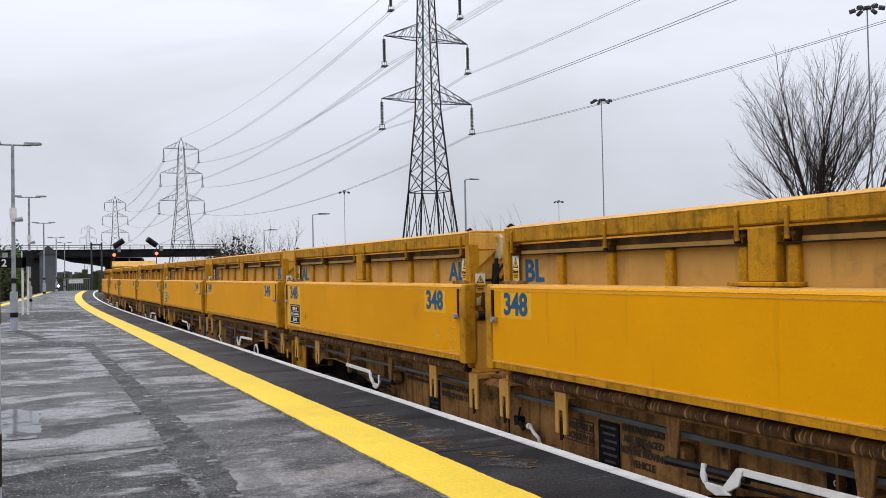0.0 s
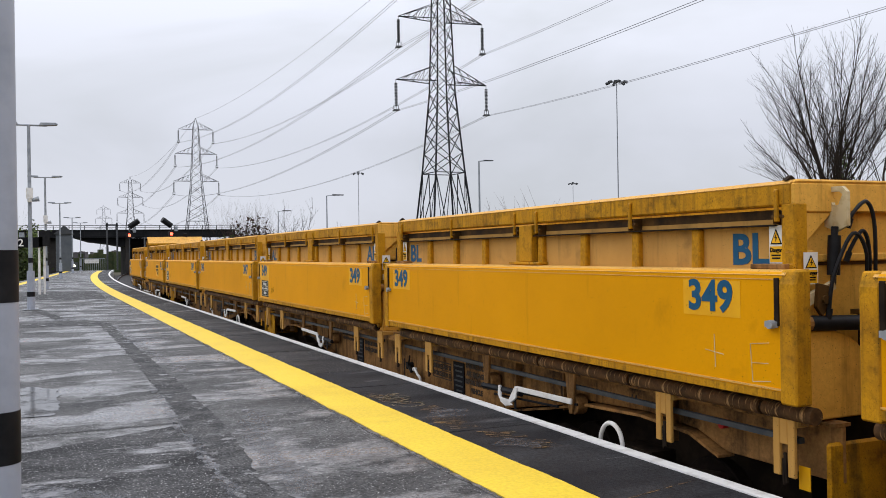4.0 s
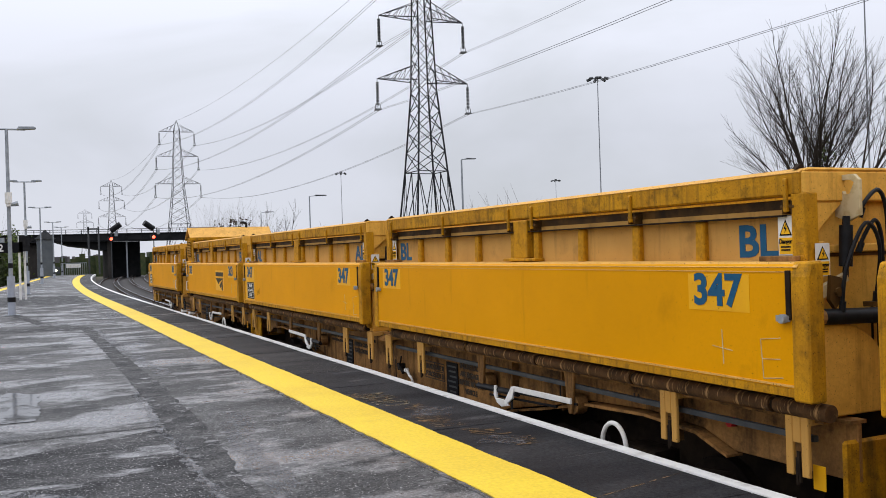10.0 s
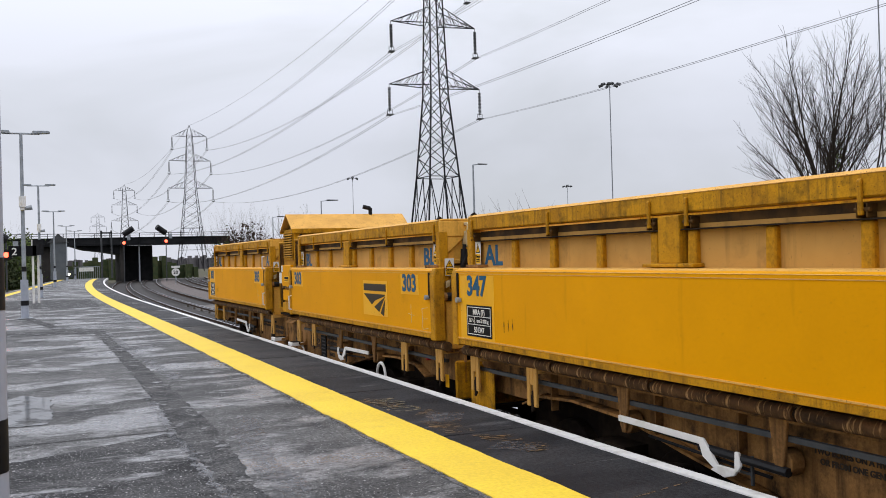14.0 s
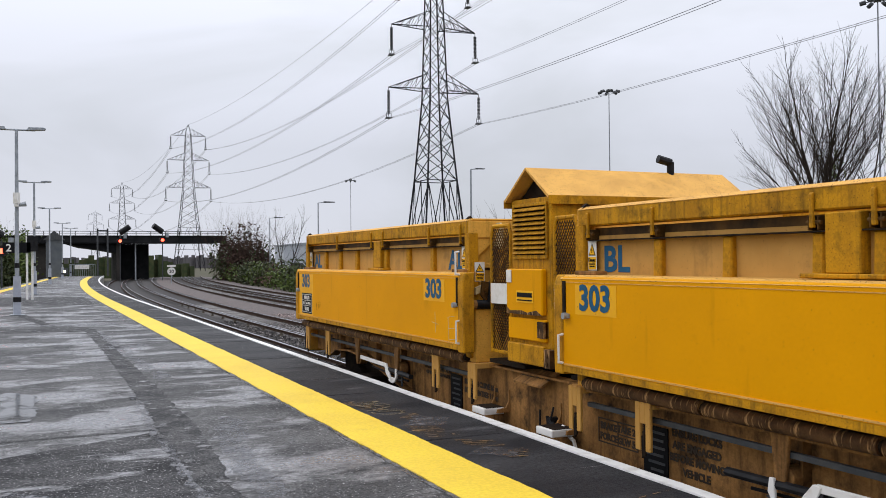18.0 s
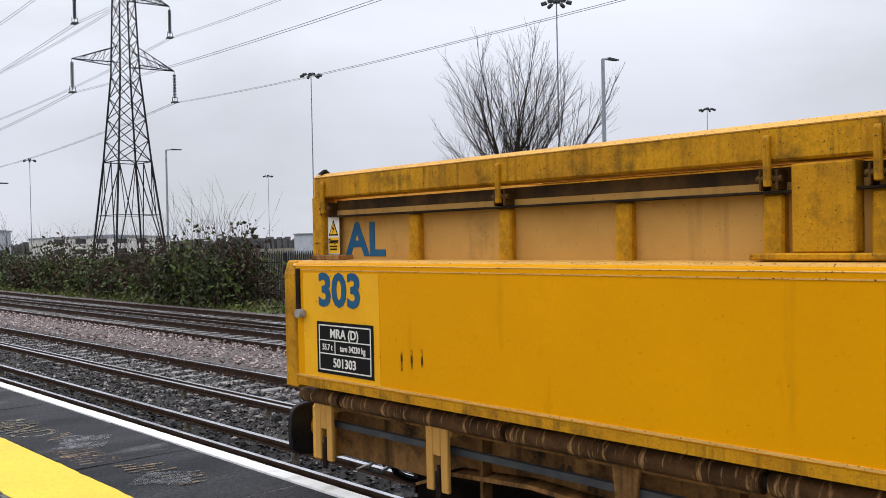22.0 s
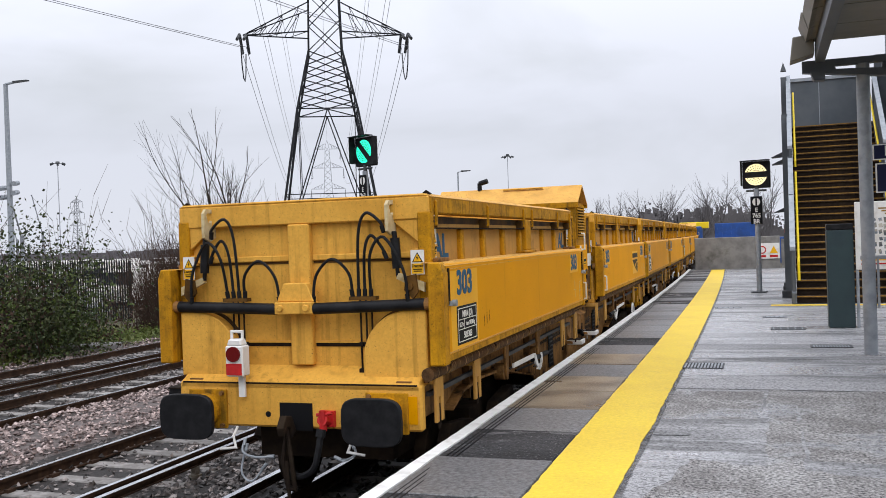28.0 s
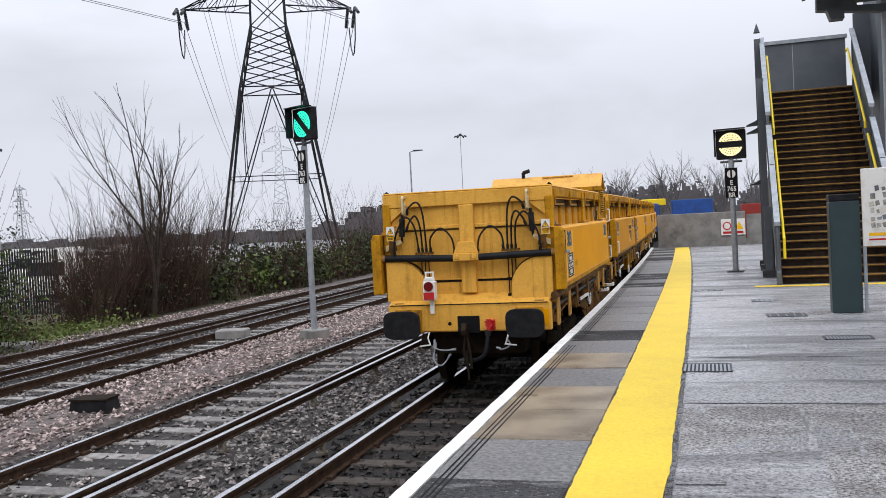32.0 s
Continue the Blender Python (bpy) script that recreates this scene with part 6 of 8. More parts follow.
    part("air_hose", arc_hose([(-0.32, y + 0.14, 0.08), (-0.30, y + 0.18, -0.12), (-0.26, y + 0.2, -0.26), (-0.12, y + 0.16, -0.34), (0.02, y + 0.12, -0.34)], 0.03), BLACK, w, "black brake hose", None, 0, True)
    for pts in (((0.52, y + 0.02, -0.06), (0.50, y + 0.1, -0.16), (0.36, y + 0.12, -0.20), (0.18, y + 0.1, -0.19)), ((-0.56, y + 0.02, -0.05), (-0.62, y + 0.1, -0.14), (-0.5, y + 0.1, -0.2), (-0.42, y + 0.1, -0.17)), ((0.50, y + 0.02, -0.1), (0.52, y + 0.1, -0.34), (0.40, y + 0.12, -0.42), (0.26, y + 0.1, -0.26))):
        part("jumper_cable", arc_hose(pts, 0.011), STEEL, w, "dull pale jumper cable", None, 0, True)
    lamp = part("tail_lamp", Shape().box(0.29, 0.47, y + 0.02, y + 0.15, 0.56, 0.84).prism([(0.30, 0.84), (0.46, 0.84), (0.44, 0.90), (0.32, 0.90)], y + 0.03, y + 0.14), WHITE, w, "white portable tail lamp", at(0.15, 0, -0.03), 0.012)
    part("lamp_handle", Shape().tube([(0.325, y + 0.08, 0.89), (0.325, y + 0.08, 0.965), (0.435, y + 0.08, 0.965), (0.435, y + 0.08, 0.89)], 0.014, 7), WHITE, lamp)
    part("lamp_lens", Shape().rod((0.38, y + 0.15, 0.765), (0.38, y + 0.17, 0.765), 0.07, 18), material("red_lens", (0.12, 0.008, 0.008), 0.15), lamp, "dark red lens")
    part("reflector", Shape().box(0.30, 0.46, y + 0.15, y + 0.156, 0.575, 0.68), RED, lamp, "red reflector panel")
    part("lamp_bracket", Shape().box(0.34, 0.40, y + 0.02, y + 0.05, 0.36, 0.56), WHITE, lamp)


def outer_wagon(number, tail):
    w = thing("generator_wagon", "yellow side-tipping ballast wagon with a gabled generator house", "wagon", None, "wagons of the train")
    boxes = ((4.46, OUTER), (-4.46, OUTER))
    made = [box_unit(w, y, h, 1 if y > 0 else -1) for y, h in boxes]
    underframe(w, 7.96, boxes)
    generator_house(w)
    end_fairing(w, -7.80, -1)
    if tail:
        rear_end(w, 7.98)
        mark_box(made[0], OUTER, number, "AL", ("MRA (D)", "55.7 t", "tare 34230 kg"), 0)
        mark_box(made[1], OUTER, number, "BL", None, 0)
        logo = part("logo_panel", Shape().box(-1.4345, -1.4295, -0.52, 0.50, 0.83, 1.33), YEL_NEW, made[1], "fresh yellow panel with a dark arrow emblem", at(0, -1.33, 0))
        part("logo_bar", Shape().box(-1.439, -1.434, -0.46, 0.46, 1.185, 1.285), INK, logo)
        for pts in ([(0.46, 1.14), (0.12, 0.985), (-0.02, 1.05), (-0.40, 1.115), (-0.44, 1.14)], [(0.02, 0.955), (-0.18, 0.89), (-0.32, 1.02), (-0.43, 1.11), (-0.22, 1.04)], [(-0.24, 0.875), (-0.37, 0.84), (-0.425, 1.07)]):
            part("logo_shape", Shape().prism(pts, -1.439, -1.434, "x"), INK, logo)
    else:
        end_fairing(w, 7.80, 1)
    return w


WAGONS.append((outer_wagon("303", True), -7.96))
for k, number in enumerate(("347", "349", "348")):
    WAGONS.append((inner_wagon(number), -24.43 - 16.52 * k))
WAGONS.append((outer_wagon("302", False), -57.47 - 16.46))

# ---- pylons, wires, masts ----
ARMS = ((25.3, 7.0), (34.0, 6.5), (41.8, 5.4))


def lattice(s, z0, w0, z1, w1, panels, r):
    """Four legs and crossed braces of a tapering tower stage, half widths w0 to w1."""
    for k in range(panels):
        u0, u1 = k / panels, (k + 1) / panels
        za, zb = z0 + (z1 - z0) * u0, z0 + (z1 - z0) * u1
        wa, wb = w0 + (w1 - w0) * u0, w0 + (w1 - w0) * u1
        c0 = [(wa, wa, za), (-wa, wa, za), (-wa, -wa, za), (wa, -wa, za)]
        c1 = [(wb, wb, zb), (-wb, wb, zb), (-wb, -wb, zb), (wb, -wb, zb)]
        for i in range(4):
            j = (i + 1) % 4
            s.bar(c0[i], c1[j], r)
            s.bar(c0[j], c1[i], r)


class Braces:
    """Takes bars like a Shape, but makes each one a part of its own under the thing."""

    def __init__(self, steel, parent):
        self.steel, self.parent = steel, parent

    def bar(self, a, b, width):
        part("brace", Shape().bar(a, b, width), self.steel, self.parent)
        return self


def pylon(m, label, legs=(4.4, 2.9, 1.75), thick=1.0, tension=False, paint=None, arms=ARMS, top=45.5, waist=12.6):
    """A lattice pylon: four legs, braces in stages, three pairs of arms with insulator strings."""
    p = thing("pylon", label, "pylon", m, "pylons of the power line")
    w0, w1, w2 = legs
    steel = paint or PYLON
    z0 = -1.3
    knee = arms[0][0] - 1.5
    for sx in (1, -1):
        for sy in (1, -1):
            part("leg", Shape().bar((sx * w0, sy * w0, z0), (sx * w1, sy * w1, waist), 0.13 * thick).bar((sx * w1, sy * w1, waist), (sx * w2, sy * w2, knee), 0.12 * thick).bar((sx * w2, sy * w2, knee), (sx * 0.8, sy * 0.8, arms[2][0] + 1), 0.10 * thick).bar((sx * 0.8, sy * 0.8, arms[2][0] + 1), (0, 0, top), 0.08 * thick), steel, p)
    near = m.translation.length < 190
    s = Braces(steel, p) if near else Shape()
    mid = (z0 + waist) / 2
    wm = (w0 + w1) / 2
    for i in range(4):
        c = [(1, 1), (-1, 1), (-1, -1), (1, -1)]
        a, b = c[i], c[(i + 1) % 4]
        s.bar((a[0] * w1, a[1] * w1, waist), (b[0] * w1, b[1] * w1, waist), 0.07 * thick)
        h = ((a[0] + b[0]) / 2 * w1, (a[1] + b[1]) / 2 * w1, waist)
        for q in (a, b):
            s.bar(h, (q[0] * w0, q[1] * w0, z0), 0.07 * thick)
            g = Vector(h).lerp(Vector((q[0] * w0, q[1] * w0, z0)), 0.5)
            s.bar(g, (q[0] * wm, q[1] * wm, mid), 0.05 * thick)
            s.bar(g, (q[0] * w1 * 0.98, q[1] * w1 * 0.98, waist), 0.05 * thick)
        g0 = [Vector(h).lerp(Vector((q[0] * w0, q[1] * w0, z0)), 0.5) for q in (a, b)]
        s.bar(g0[0], g0[1], 0.05 * thick)
    if not near:
        tagged(part("lower_bracing", s, steel, p), kind="stuff")
        s = Shape()
    lattice(s, waist, w1, knee, w2, 4, 0.06 * thick)
    lattice(s, knee, w2, arms[2][0] + 1, 0.8, 8, 0.05 * thick)
    if not near:
        tagged(part("upper_bracing", s, steel, p), kind="stuff")
    for z, half in arms:
        u = (z - knee) / (arms[2][0] + 1 - knee)
        w = w2 + (0.8 - w2) * u
        for k in (1, -1):
            s = Shape()
            tip = (k * half, 0, z)
            for sy in (1, -1):
                s.bar((k * w, sy * w, z), tip, 0.07 * thick)
                s.bar((k * w, sy * w, z + 2.2), tip, 0.06 * thick)
                for q in (0.25, 0.5, 0.75):
                    a = Vector((k * w, sy * w, z)).lerp(Vector(tip), q)
                    b = Vector((k * w, sy * w, z + 2.2)).lerp(Vector(tip), q - 0.12)
                    s.bar(a, b, 0.035 * thick)
                    s.bar(b, Vector((k * w, sy * w, z)).lerp(Vector(tip), q + 0.12), 0.035 * thick)
            for q in (0.0, 0.35, 0.7):
                s.bar(Vector((k * w, w, z)).lerp(Vector(tip), q), Vector((k * w, -w, z)).lerp(Vector(tip), min(1, q + 0.3)), 0.035 * thick)
            part("cross_arm", s, steel, p)
            s = Shape()
            if tension:
                for sy in (1, -1):
                    a, b = Vector((k * half, sy * 0.2, z)), Vector((k * half, sy * 2.6, z - 0.9))
                    for dx in (-0.25, 0.25):
                        for i in range(12):
                            q0, q1 = a.lerp(b, i / 12), a.lerp(b, (i + 0.55) / 12)
                            s.rod(q0 + Vector((dx, 0, 0)), q1 + Vector((dx, 0, 0)), 0.12, 7)
                s.tube([(k * half, 2.6, z - 0.9), (k * half, 1.8, z - 2.6), (k * half, 0.6, z - 3.4), (k * half, -0.6, z - 3.4), (k * half, -1.8, z - 2.6), (k * half, -2.6, z - 0.9)], 0.05, 5)
            else:
                s.rod((k * half, 0, z), (k * half, 0, z - 4.0), 0.04, 5)
                for i in range(16):
                    s.rod((k * half, 0, z - 0.5 - i * 0.2), (k * half, 0, z - 0.6 - i * 0.2), 0.23, 8)
                s.tube([(k * half - 0.35, 0, z - 3.5), (k * half - 0.35, 0, z - 4.1), (k * half + 0.35, 0, z - 4.1), (k * half + 0.35, 0, z - 3.5)], 0.05, 5)
                s.box(k * half - 0.35, k * half + 0.35, -0.5, 0.5, z - 4.3, z - 4.15)
            part("insulator_string", s, paint or DKSTEEL, p, "dark insulator string")
    return p


LINE_A = pose(51.7, 117.0, 0, 0, 0, 2)
pylon(LINE_A, "tall dark steel lattice pylon with six arms", legs=(3.62, 2.24, 1.35), thick=1.55)
pylon(pose(46.0, 298.5, 0), "tall steel lattice pylon farther along the power line", thick=1.2)
pylon(pose(45.8, 526.0, 0), "distant steel lattice pylon", thick=1.4)
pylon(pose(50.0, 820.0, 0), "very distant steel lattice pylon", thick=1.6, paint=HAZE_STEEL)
Z_ARMS = ((17.6, 6.2), (26.4, 6.0), (34.4, 5.2))
LINE_Z = FAR @ pose(34.4, -61.6, 0.4, 0, 0, 28)
pylon(LINE_Z, "heavy steel lattice tension pylon beside the tracks", legs=(4.3, 2.25, 1.28), thick=1.25, tension=True, arms=Z_ARMS, top=39.0, waist=11.6)
LINE_Y = FAR @ pose(178.0, -338.0, 0, 0, 0, 28)
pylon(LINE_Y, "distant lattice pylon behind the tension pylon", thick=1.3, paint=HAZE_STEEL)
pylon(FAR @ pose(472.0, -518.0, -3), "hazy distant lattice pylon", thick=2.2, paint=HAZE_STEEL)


def wire(a, b, sag, r=0.035, n=18):
    a, b = Vector(a), Vector(b)
    pts = []
    for i in range(n + 1):
        u = i / n
        p = a.lerp(b, u)
        p.z -= 4 * sag * u * (1 - u)
        pts.append(p)
    return Shape().tube(pts, r, 4)


def circuit(ma, arms_a, da, mb, arms_b, db, sag, label, r=0.035):
    """Twin conductors between the arms of two pylons; da, db: the drop of the fastening below the arm."""
    line = thing("power_line", label, "cable", None, "spans of the power line")
    for (za, ha), (zb, hb) in zip(arms_a, arms_b):
        for k in (1, -1):
            for dx in (-0.22, 0.22):
                a = ma @ Vector((k * ha + dx, 0, za - da))
                b = mb @ Vector((k * hb + dx, 0, zb - db))
                part("conductor", wire(a, b, sag, r), WIRE, line)
    part("earth_wire", wire(ma @ Vector((0, 0, arms_a[2][0] + 3.5)), mb @ Vector((0, 0, arms_b[2][0] + 3.5)), sag * 0.7, r), WIRE, line)


circuit(LINE_A, ARMS, 4.3, pose(46.0, 298.5, 0), ARMS, 4.3, 4.2, "twin aluminium conductors sagging between two pylons", 0.03)
circuit(pose(46.0, 298.5, 0), ARMS, 4.3, pose(45.8, 526.0, 0), ARMS, 4.3, 6.0, "conductors between the distant pylons", 0.04)
circuit(LINE_A, ARMS, 4.3, LINE_Z, Z_ARMS, 0.9, 2.4, "twin aluminium conductors passing beside the station", 0.022)
circuit(LINE_Z, Z_ARMS, 0.9, LINE_Y, ARMS, 4.3, 9.0, "conductors running on to the next pylon", 0.025)


def high_mast(x, y, top, r=0.14, label="tall grey lighting mast with a ring of lamps"):
    m = thing("lighting_mast", label, "mast", pose(x, y, -1.3), "lighting masts")
    part("pole", Shape().rod((0, 0, 0), (0, 0, top + 1.3), r * 0.65, 8, r * 0.4), HAZE_STEEL, m)
    s = Shape().rod((0, 0, top + 1.1), (0, 0, top + 1.5), r * 2.5, 8)
    part("hub", s, DKSTEEL, m)
    for i in range(6):
        a = i * math.pi / 3 + 0.2
        c, q = math.cos(a), math.sin(a)
        part("floodlight", Shape().rod((0, 0, top + 1.2), (1.5 * c * r * 6, 1.5 * q * r * 6, top + 1.1), r * 0.3, 4).rod((1.1 * c * r * 6, 1.1 * q * r * 6, top + 1.15), (1.7 * c * r * 6, 1.7 * q * r * 6, top + 0.95), r * 1.4, 6), DKSTEEL, m)


def street_lamp(x, y, top, side=1, r=0.09, label="grey street lamp column with a flat head", arm=1.2):
    m = thing("street_lamp", label, "lamp", pose(x, y, -1.3), "street lamps beyond the tracks")
    part("pole", Shape().rod((0, 0, 0), (0, 0, top + 1.3), r * 1.2, 8, r * 0.8), STEEL, m)
    part("bracket", Shape().rod((0, 0, top + 1.3), (side * arm * 0.6, 0, top + 1.38), r * 0.5, 6), STEEL, m)
    part("lamp_head", Shape().prism([(side * arm * 0.5, top + 1.32), (side * (arm + 0.5), top + 1.36), (side * (arm + 0.5), top + 1.44), (side * arm * 0.5, top + 1.46)], -0.16, 0.16), DKSTEEL, m)
    return m


high_mast(98.4, 142.3, 32.8, 0.2)
high_mast(115.0, 96.9, 39.6, 0.24)
high_mast(60.4, 180.1, 18.3, 0.12)
high_mast(137.5, 220.7, 20.4, 0.14)
high_mast(163.0, 99.0, 26.5, 0.16)
high_mast(122.5, -135.3, 18.6, 0.14)
high_mast(40.6, -146.6, 15.6, 0.10)
street_lamp(44.0, 90.0, 11.5, 1, 0.12)
street_lamp(25.6, 86.4, 7.3, 1, 0.07)
street_lamp(28.2, 117.0, 7.2, 1, 0.07)
street_lamp(47.9, 36.8, 12.9, 1, 0.14, arm=1.0)
street_lamp(30.0, -87.0, 8.6, -1, 0.09, arm=0.8)
post = street_lamp(55.0, -54.4, 14.7, -1, 0.20, "tall grey lamp column with cameras on brackets", arm=1.6)
for dz, dx in ((7.6, -0.5), (7.3, 0.45), (6.9, -0.45), (6.6, 0.4)):
    part("camera_unit", Shape().rod((0, 0, dz + 0.9), (dx, 0, dz + 0.9), 0.06, 6).rod((dx, -0.3, dz + 0.95), (dx * 1.5, 0.35, dz + 0.85), 0.19, 8), STEEL, post)

# ---- road bridge and far signals ----
bridge = thing("road_bridge", "low black steel road bridge over the tracks", "bridge", pose(0, 150, 0))
part("girder", Shape().box(-42, 29.0, -0.4, 0.4, 4.75, 5.75), BRIDGE, bridge, "", None, 0.05)
part("girder", Shape().box(-42, 29.0, 9.6, 10.4, 4.75, 5.75), BRIDGE, bridge)
part("deck", Shape().box(-42, 29.0, 0.4, 9.6, 4.85, 5.3), BRIDGE, bridge)
part("flange", Shape().box(-42, 29.05, -0.6, 0.6, 4.65, 4.75), BRIDGE, bridge)
part("flange", Shape().box(-42, 29.05, -0.6, 0.6, 5.75, 5.85), BRIDGE, bridge)
for x in np.arange(-40, 29, 2.2):
    part("parapet_post", Shape().box(x - 0.05, x + 0.05, -0.5, -0.4, 5.85, 6.5), BRIDGE, bridge)
    part("stiffener", Shape().box(x - 0.04, x + 0.04, -0.55, -0.4, 4.75, 5.75), BRIDGE, bridge)
part("parapet_rail", Shape().box(-42, 29, -0.5, -0.42, 6.45, 6.53).box(-42, 29, -0.5, -0.42, 6.15, 6.2), BRIDGE, bridge)
part("haunch", Shape().prism([(5.0, 4.7), (12.2, 4.7), (12.2, 3.2), (9.6, 3.7), (7.0, 4.05)], 0.5, 9, "y"), BRIDGE, bridge)
part("pier", Shape().box(12.1, 12.7, 0.3, 9.5, -1.4, 4.65), BRICK_DARK, bridge, "dark brick pier", None, 0.05)
# Added black wall standing in for the deep shadow under the deck.
part("side_wall", Shape().box(12.7, 17.6, 6.0, 9.5, -1.4, 4.65), BRIDGE, bridge)
part("column", Shape().box(14.9, 15.1, 0.5, 0.7, -1.4, 4.7), STEEL, bridge)
part("column", Shape().box(28.1, 28.7, 0.0, 0.6, -1.4, 4.7), CONCRETE, bridge)
part("abutment", Shape().box(-3.0, 3.2, 0.6, 8, -1.4, 4.7), BRICK_DARK, bridge, "dark brick abutment")


def colour_light(x, y, z, lean, tube_x=1.4):
    """A far colour-light signal: dark tilted hood, red aspect, post."""
    g = thing("signal", "dark railway signal showing a red light", "signal", pose(x, y, 0), "red signals under the bridge")
    part("post", Shape().rod((0, 0, -1.1), (0, 0, z + 1.0), 0.07, 8), DKSTEEL, g)
    part("hood", Shape().rod((0, 0.2, z + 1.2), (lean * 1.3, -0.2, z + 2.1), 0.42, 12), BLACK, g, "black tilted hood")
    part("head", Shape().rod((0, -0.1, z), (0, 0.25, z), 0.46, 16), BLACK, g)
    part("lens", Shape().rod((0, -0.14, z), (0, -0.10, z), 0.22, 14), GLOW_RED, g, "lit red lens")
    part("cabinet", Shape().box(0.5, 0.9, 0, 0.4, z + 0.4, z + 1.1), STEEL, g)


colour_light(11.8, 139.5, 4.75, 1)
colour_light(17.6, 138.9, 4.9, -1)
colour_light(-2.2, 83.0, 2.7, -1)
g = thing("speed_sign", "round white speed limit sign beside the track", "sign", pose(16.0, 118.0, -1.1))
part("post", Shape().rod((0, 0, 0), (0, 0, 1.6), 0.05, 6), STEEL, g)
part("disc", Shape().rod((0, -0.05, 1.6), (0, 0, 1.6), 0.5, 18), WHITE, g)
words("20", 0.42, PLATE, g, pose(0, -0.06, 1.4), "figure", 0.01)
part("box", Shape().box(-0.5, 0.5, -0.1, 0.1, 2.15, 2.4), WHITE, g)
g = thing("multiple_unit", "distant train front with two lit headlights", "train", pose(3.9, 138.0, -0.9))
part("headlight", Shape().rod((-0.4, -0.1, 1.4), (-0.4, 0.0, 1.4), 0.17, 10), GLOW_HEAD, g)
part("headlight", Shape().rod((0.4, -0.1, 1.4), (0.4, 0.0, 1.4), 0.17, 10), GLOW_HEAD, g)
part("front", Shape().box(-0.9, 0.9, 0.0, 0.6, 0.9, 1.9), DKSTEEL, g)

# ---- far buildings and woods ----
rng = random.Random(9)


def shed(x, y, w, d, h, label, mat=None, rows=1):
    b = thing("shed", label, "building", pose(x, y, -1.35), "far buildings")
    part("wall", Shape().box(-w / 2, w / 2, -d / 2, d / 2, 0, h), mat or SHED, b)
    part("roof", Shape().prism([(-w / 2 - 0.3, h), (w / 2 + 0.3, h), (w / 2 + 0.3, h + 0.25), (0, h + 0.9), (-w / 2 - 0.3, h + 0.25)], -d / 2 - 0.2, d / 2 + 0.2), STEEL, b)
    n = max(2, int(w / 5))
    for r in range(rows):
        for i in range(n):
            x0 = -w / 2 + (i + 0.25) * w / n
            part("window", Shape().box(x0, x0 + w / n * 0.5, -d / 2 - 0.05, -d / 2, 1.2 + r * 2.6, 2.4 + r * 2.6), DKSTEEL, b)


shed(98, 240, 32, 14, 5.2, "long pale two-storey office block far away", WHITE, 2)
shed(150, 190, 40, 14, 5.0, "pale low shed far away")
shed(70, 250, 14, 10, 7.2, "pale block with a dark hut on its roof")
car_park = tagged(part("car_park", Shape().box(34, 300, -330, -36, -1.36, -1.34), TARMAC), "pale wet tarmac of the far car compound", "ground", kind="structure")
spots = [(x, y) for y in np.arange(-44, -135, -6.5) for x in np.arange(36, 150, 3.1) if 0.70 < x / -y < 1.25]
rng.shuffle(spots)
for i, (x, y) in enumerate(spots[:170]):
    tall = i % 5 == 0
    v = thing("parked_van" if tall else "parked_car", "white parked van in the far compound" if tall else ("white parked car in the far compound", "silver parked car in the far compound", "white parked car in the far compound")[i % 3], "van" if tall else "car", pose(x, y, -1.34, 0, 0, 90 + rng.uniform(-4, 4)), "parked cars")
    paint = (WHITE, STEEL_PALE, WHITE)[i % 3]
    if tall:
        put("body", "vanbody", lambda: Shape().prism([(-2.5, 0.3), (2.5, 0.3), (2.5, 1.0), (1.9, 1.2), (1.4, 2.1), (-2.5, 2.1)], -0.95, 0.95), WHITE, v, None)
        put("windscreen", "vanglass", lambda: Shape().prism([(1.2, 1.25), (1.93, 1.25), (1.5, 1.95), (1.2, 1.95)], -0.96, 0.96), BLACK, v, None)
    else:
        put("body", "carbody%d" % (i % 3), lambda: Shape().prism([(-2.1, 0.3), (2.1, 0.3), (2.1, 0.85), (1.2, 0.95), (0.6, 1.45), (-1.1, 1.45), (-1.8, 0.95), (-2.1, 0.9)], -0.85, 0.85), paint, v, None)
        put("glass", "carglass", lambda: Shape().prism([(-1.6, 0.98), (1.05, 0.98), (0.55, 1.38), (-1.1, 1.38)], -0.86, 0.86), BLACK, v, None)
    for dx in (-1.3, 1.3):
        put("wheel", "carwheel", lambda: Shape().rod((0, -0.87, 0.32), (0, 0.87, 0.32), 0.32, 8), BLACK, v, pose(dx, 0, 0))
for x, y, top in ((280.6, -287.0, 25.7), (292, -285, 20), (176, -172, 16)):
    cr = thing("crane", "hazy far dockside crane with a slanting jib", "crane", FAR @ pose(x, y, -1.3), "far cranes")
    part("mast", Shape().box(-0.35, 0.35, -0.35, 0.35, 0, top * 0.5), HAZE_STEEL, cr)
    part("jib", Shape().bar((0, 0, top * 0.45), (-top * 0.1, top * 0.3, top + 1.3), 0.25), HAZE_STEEL, cr)
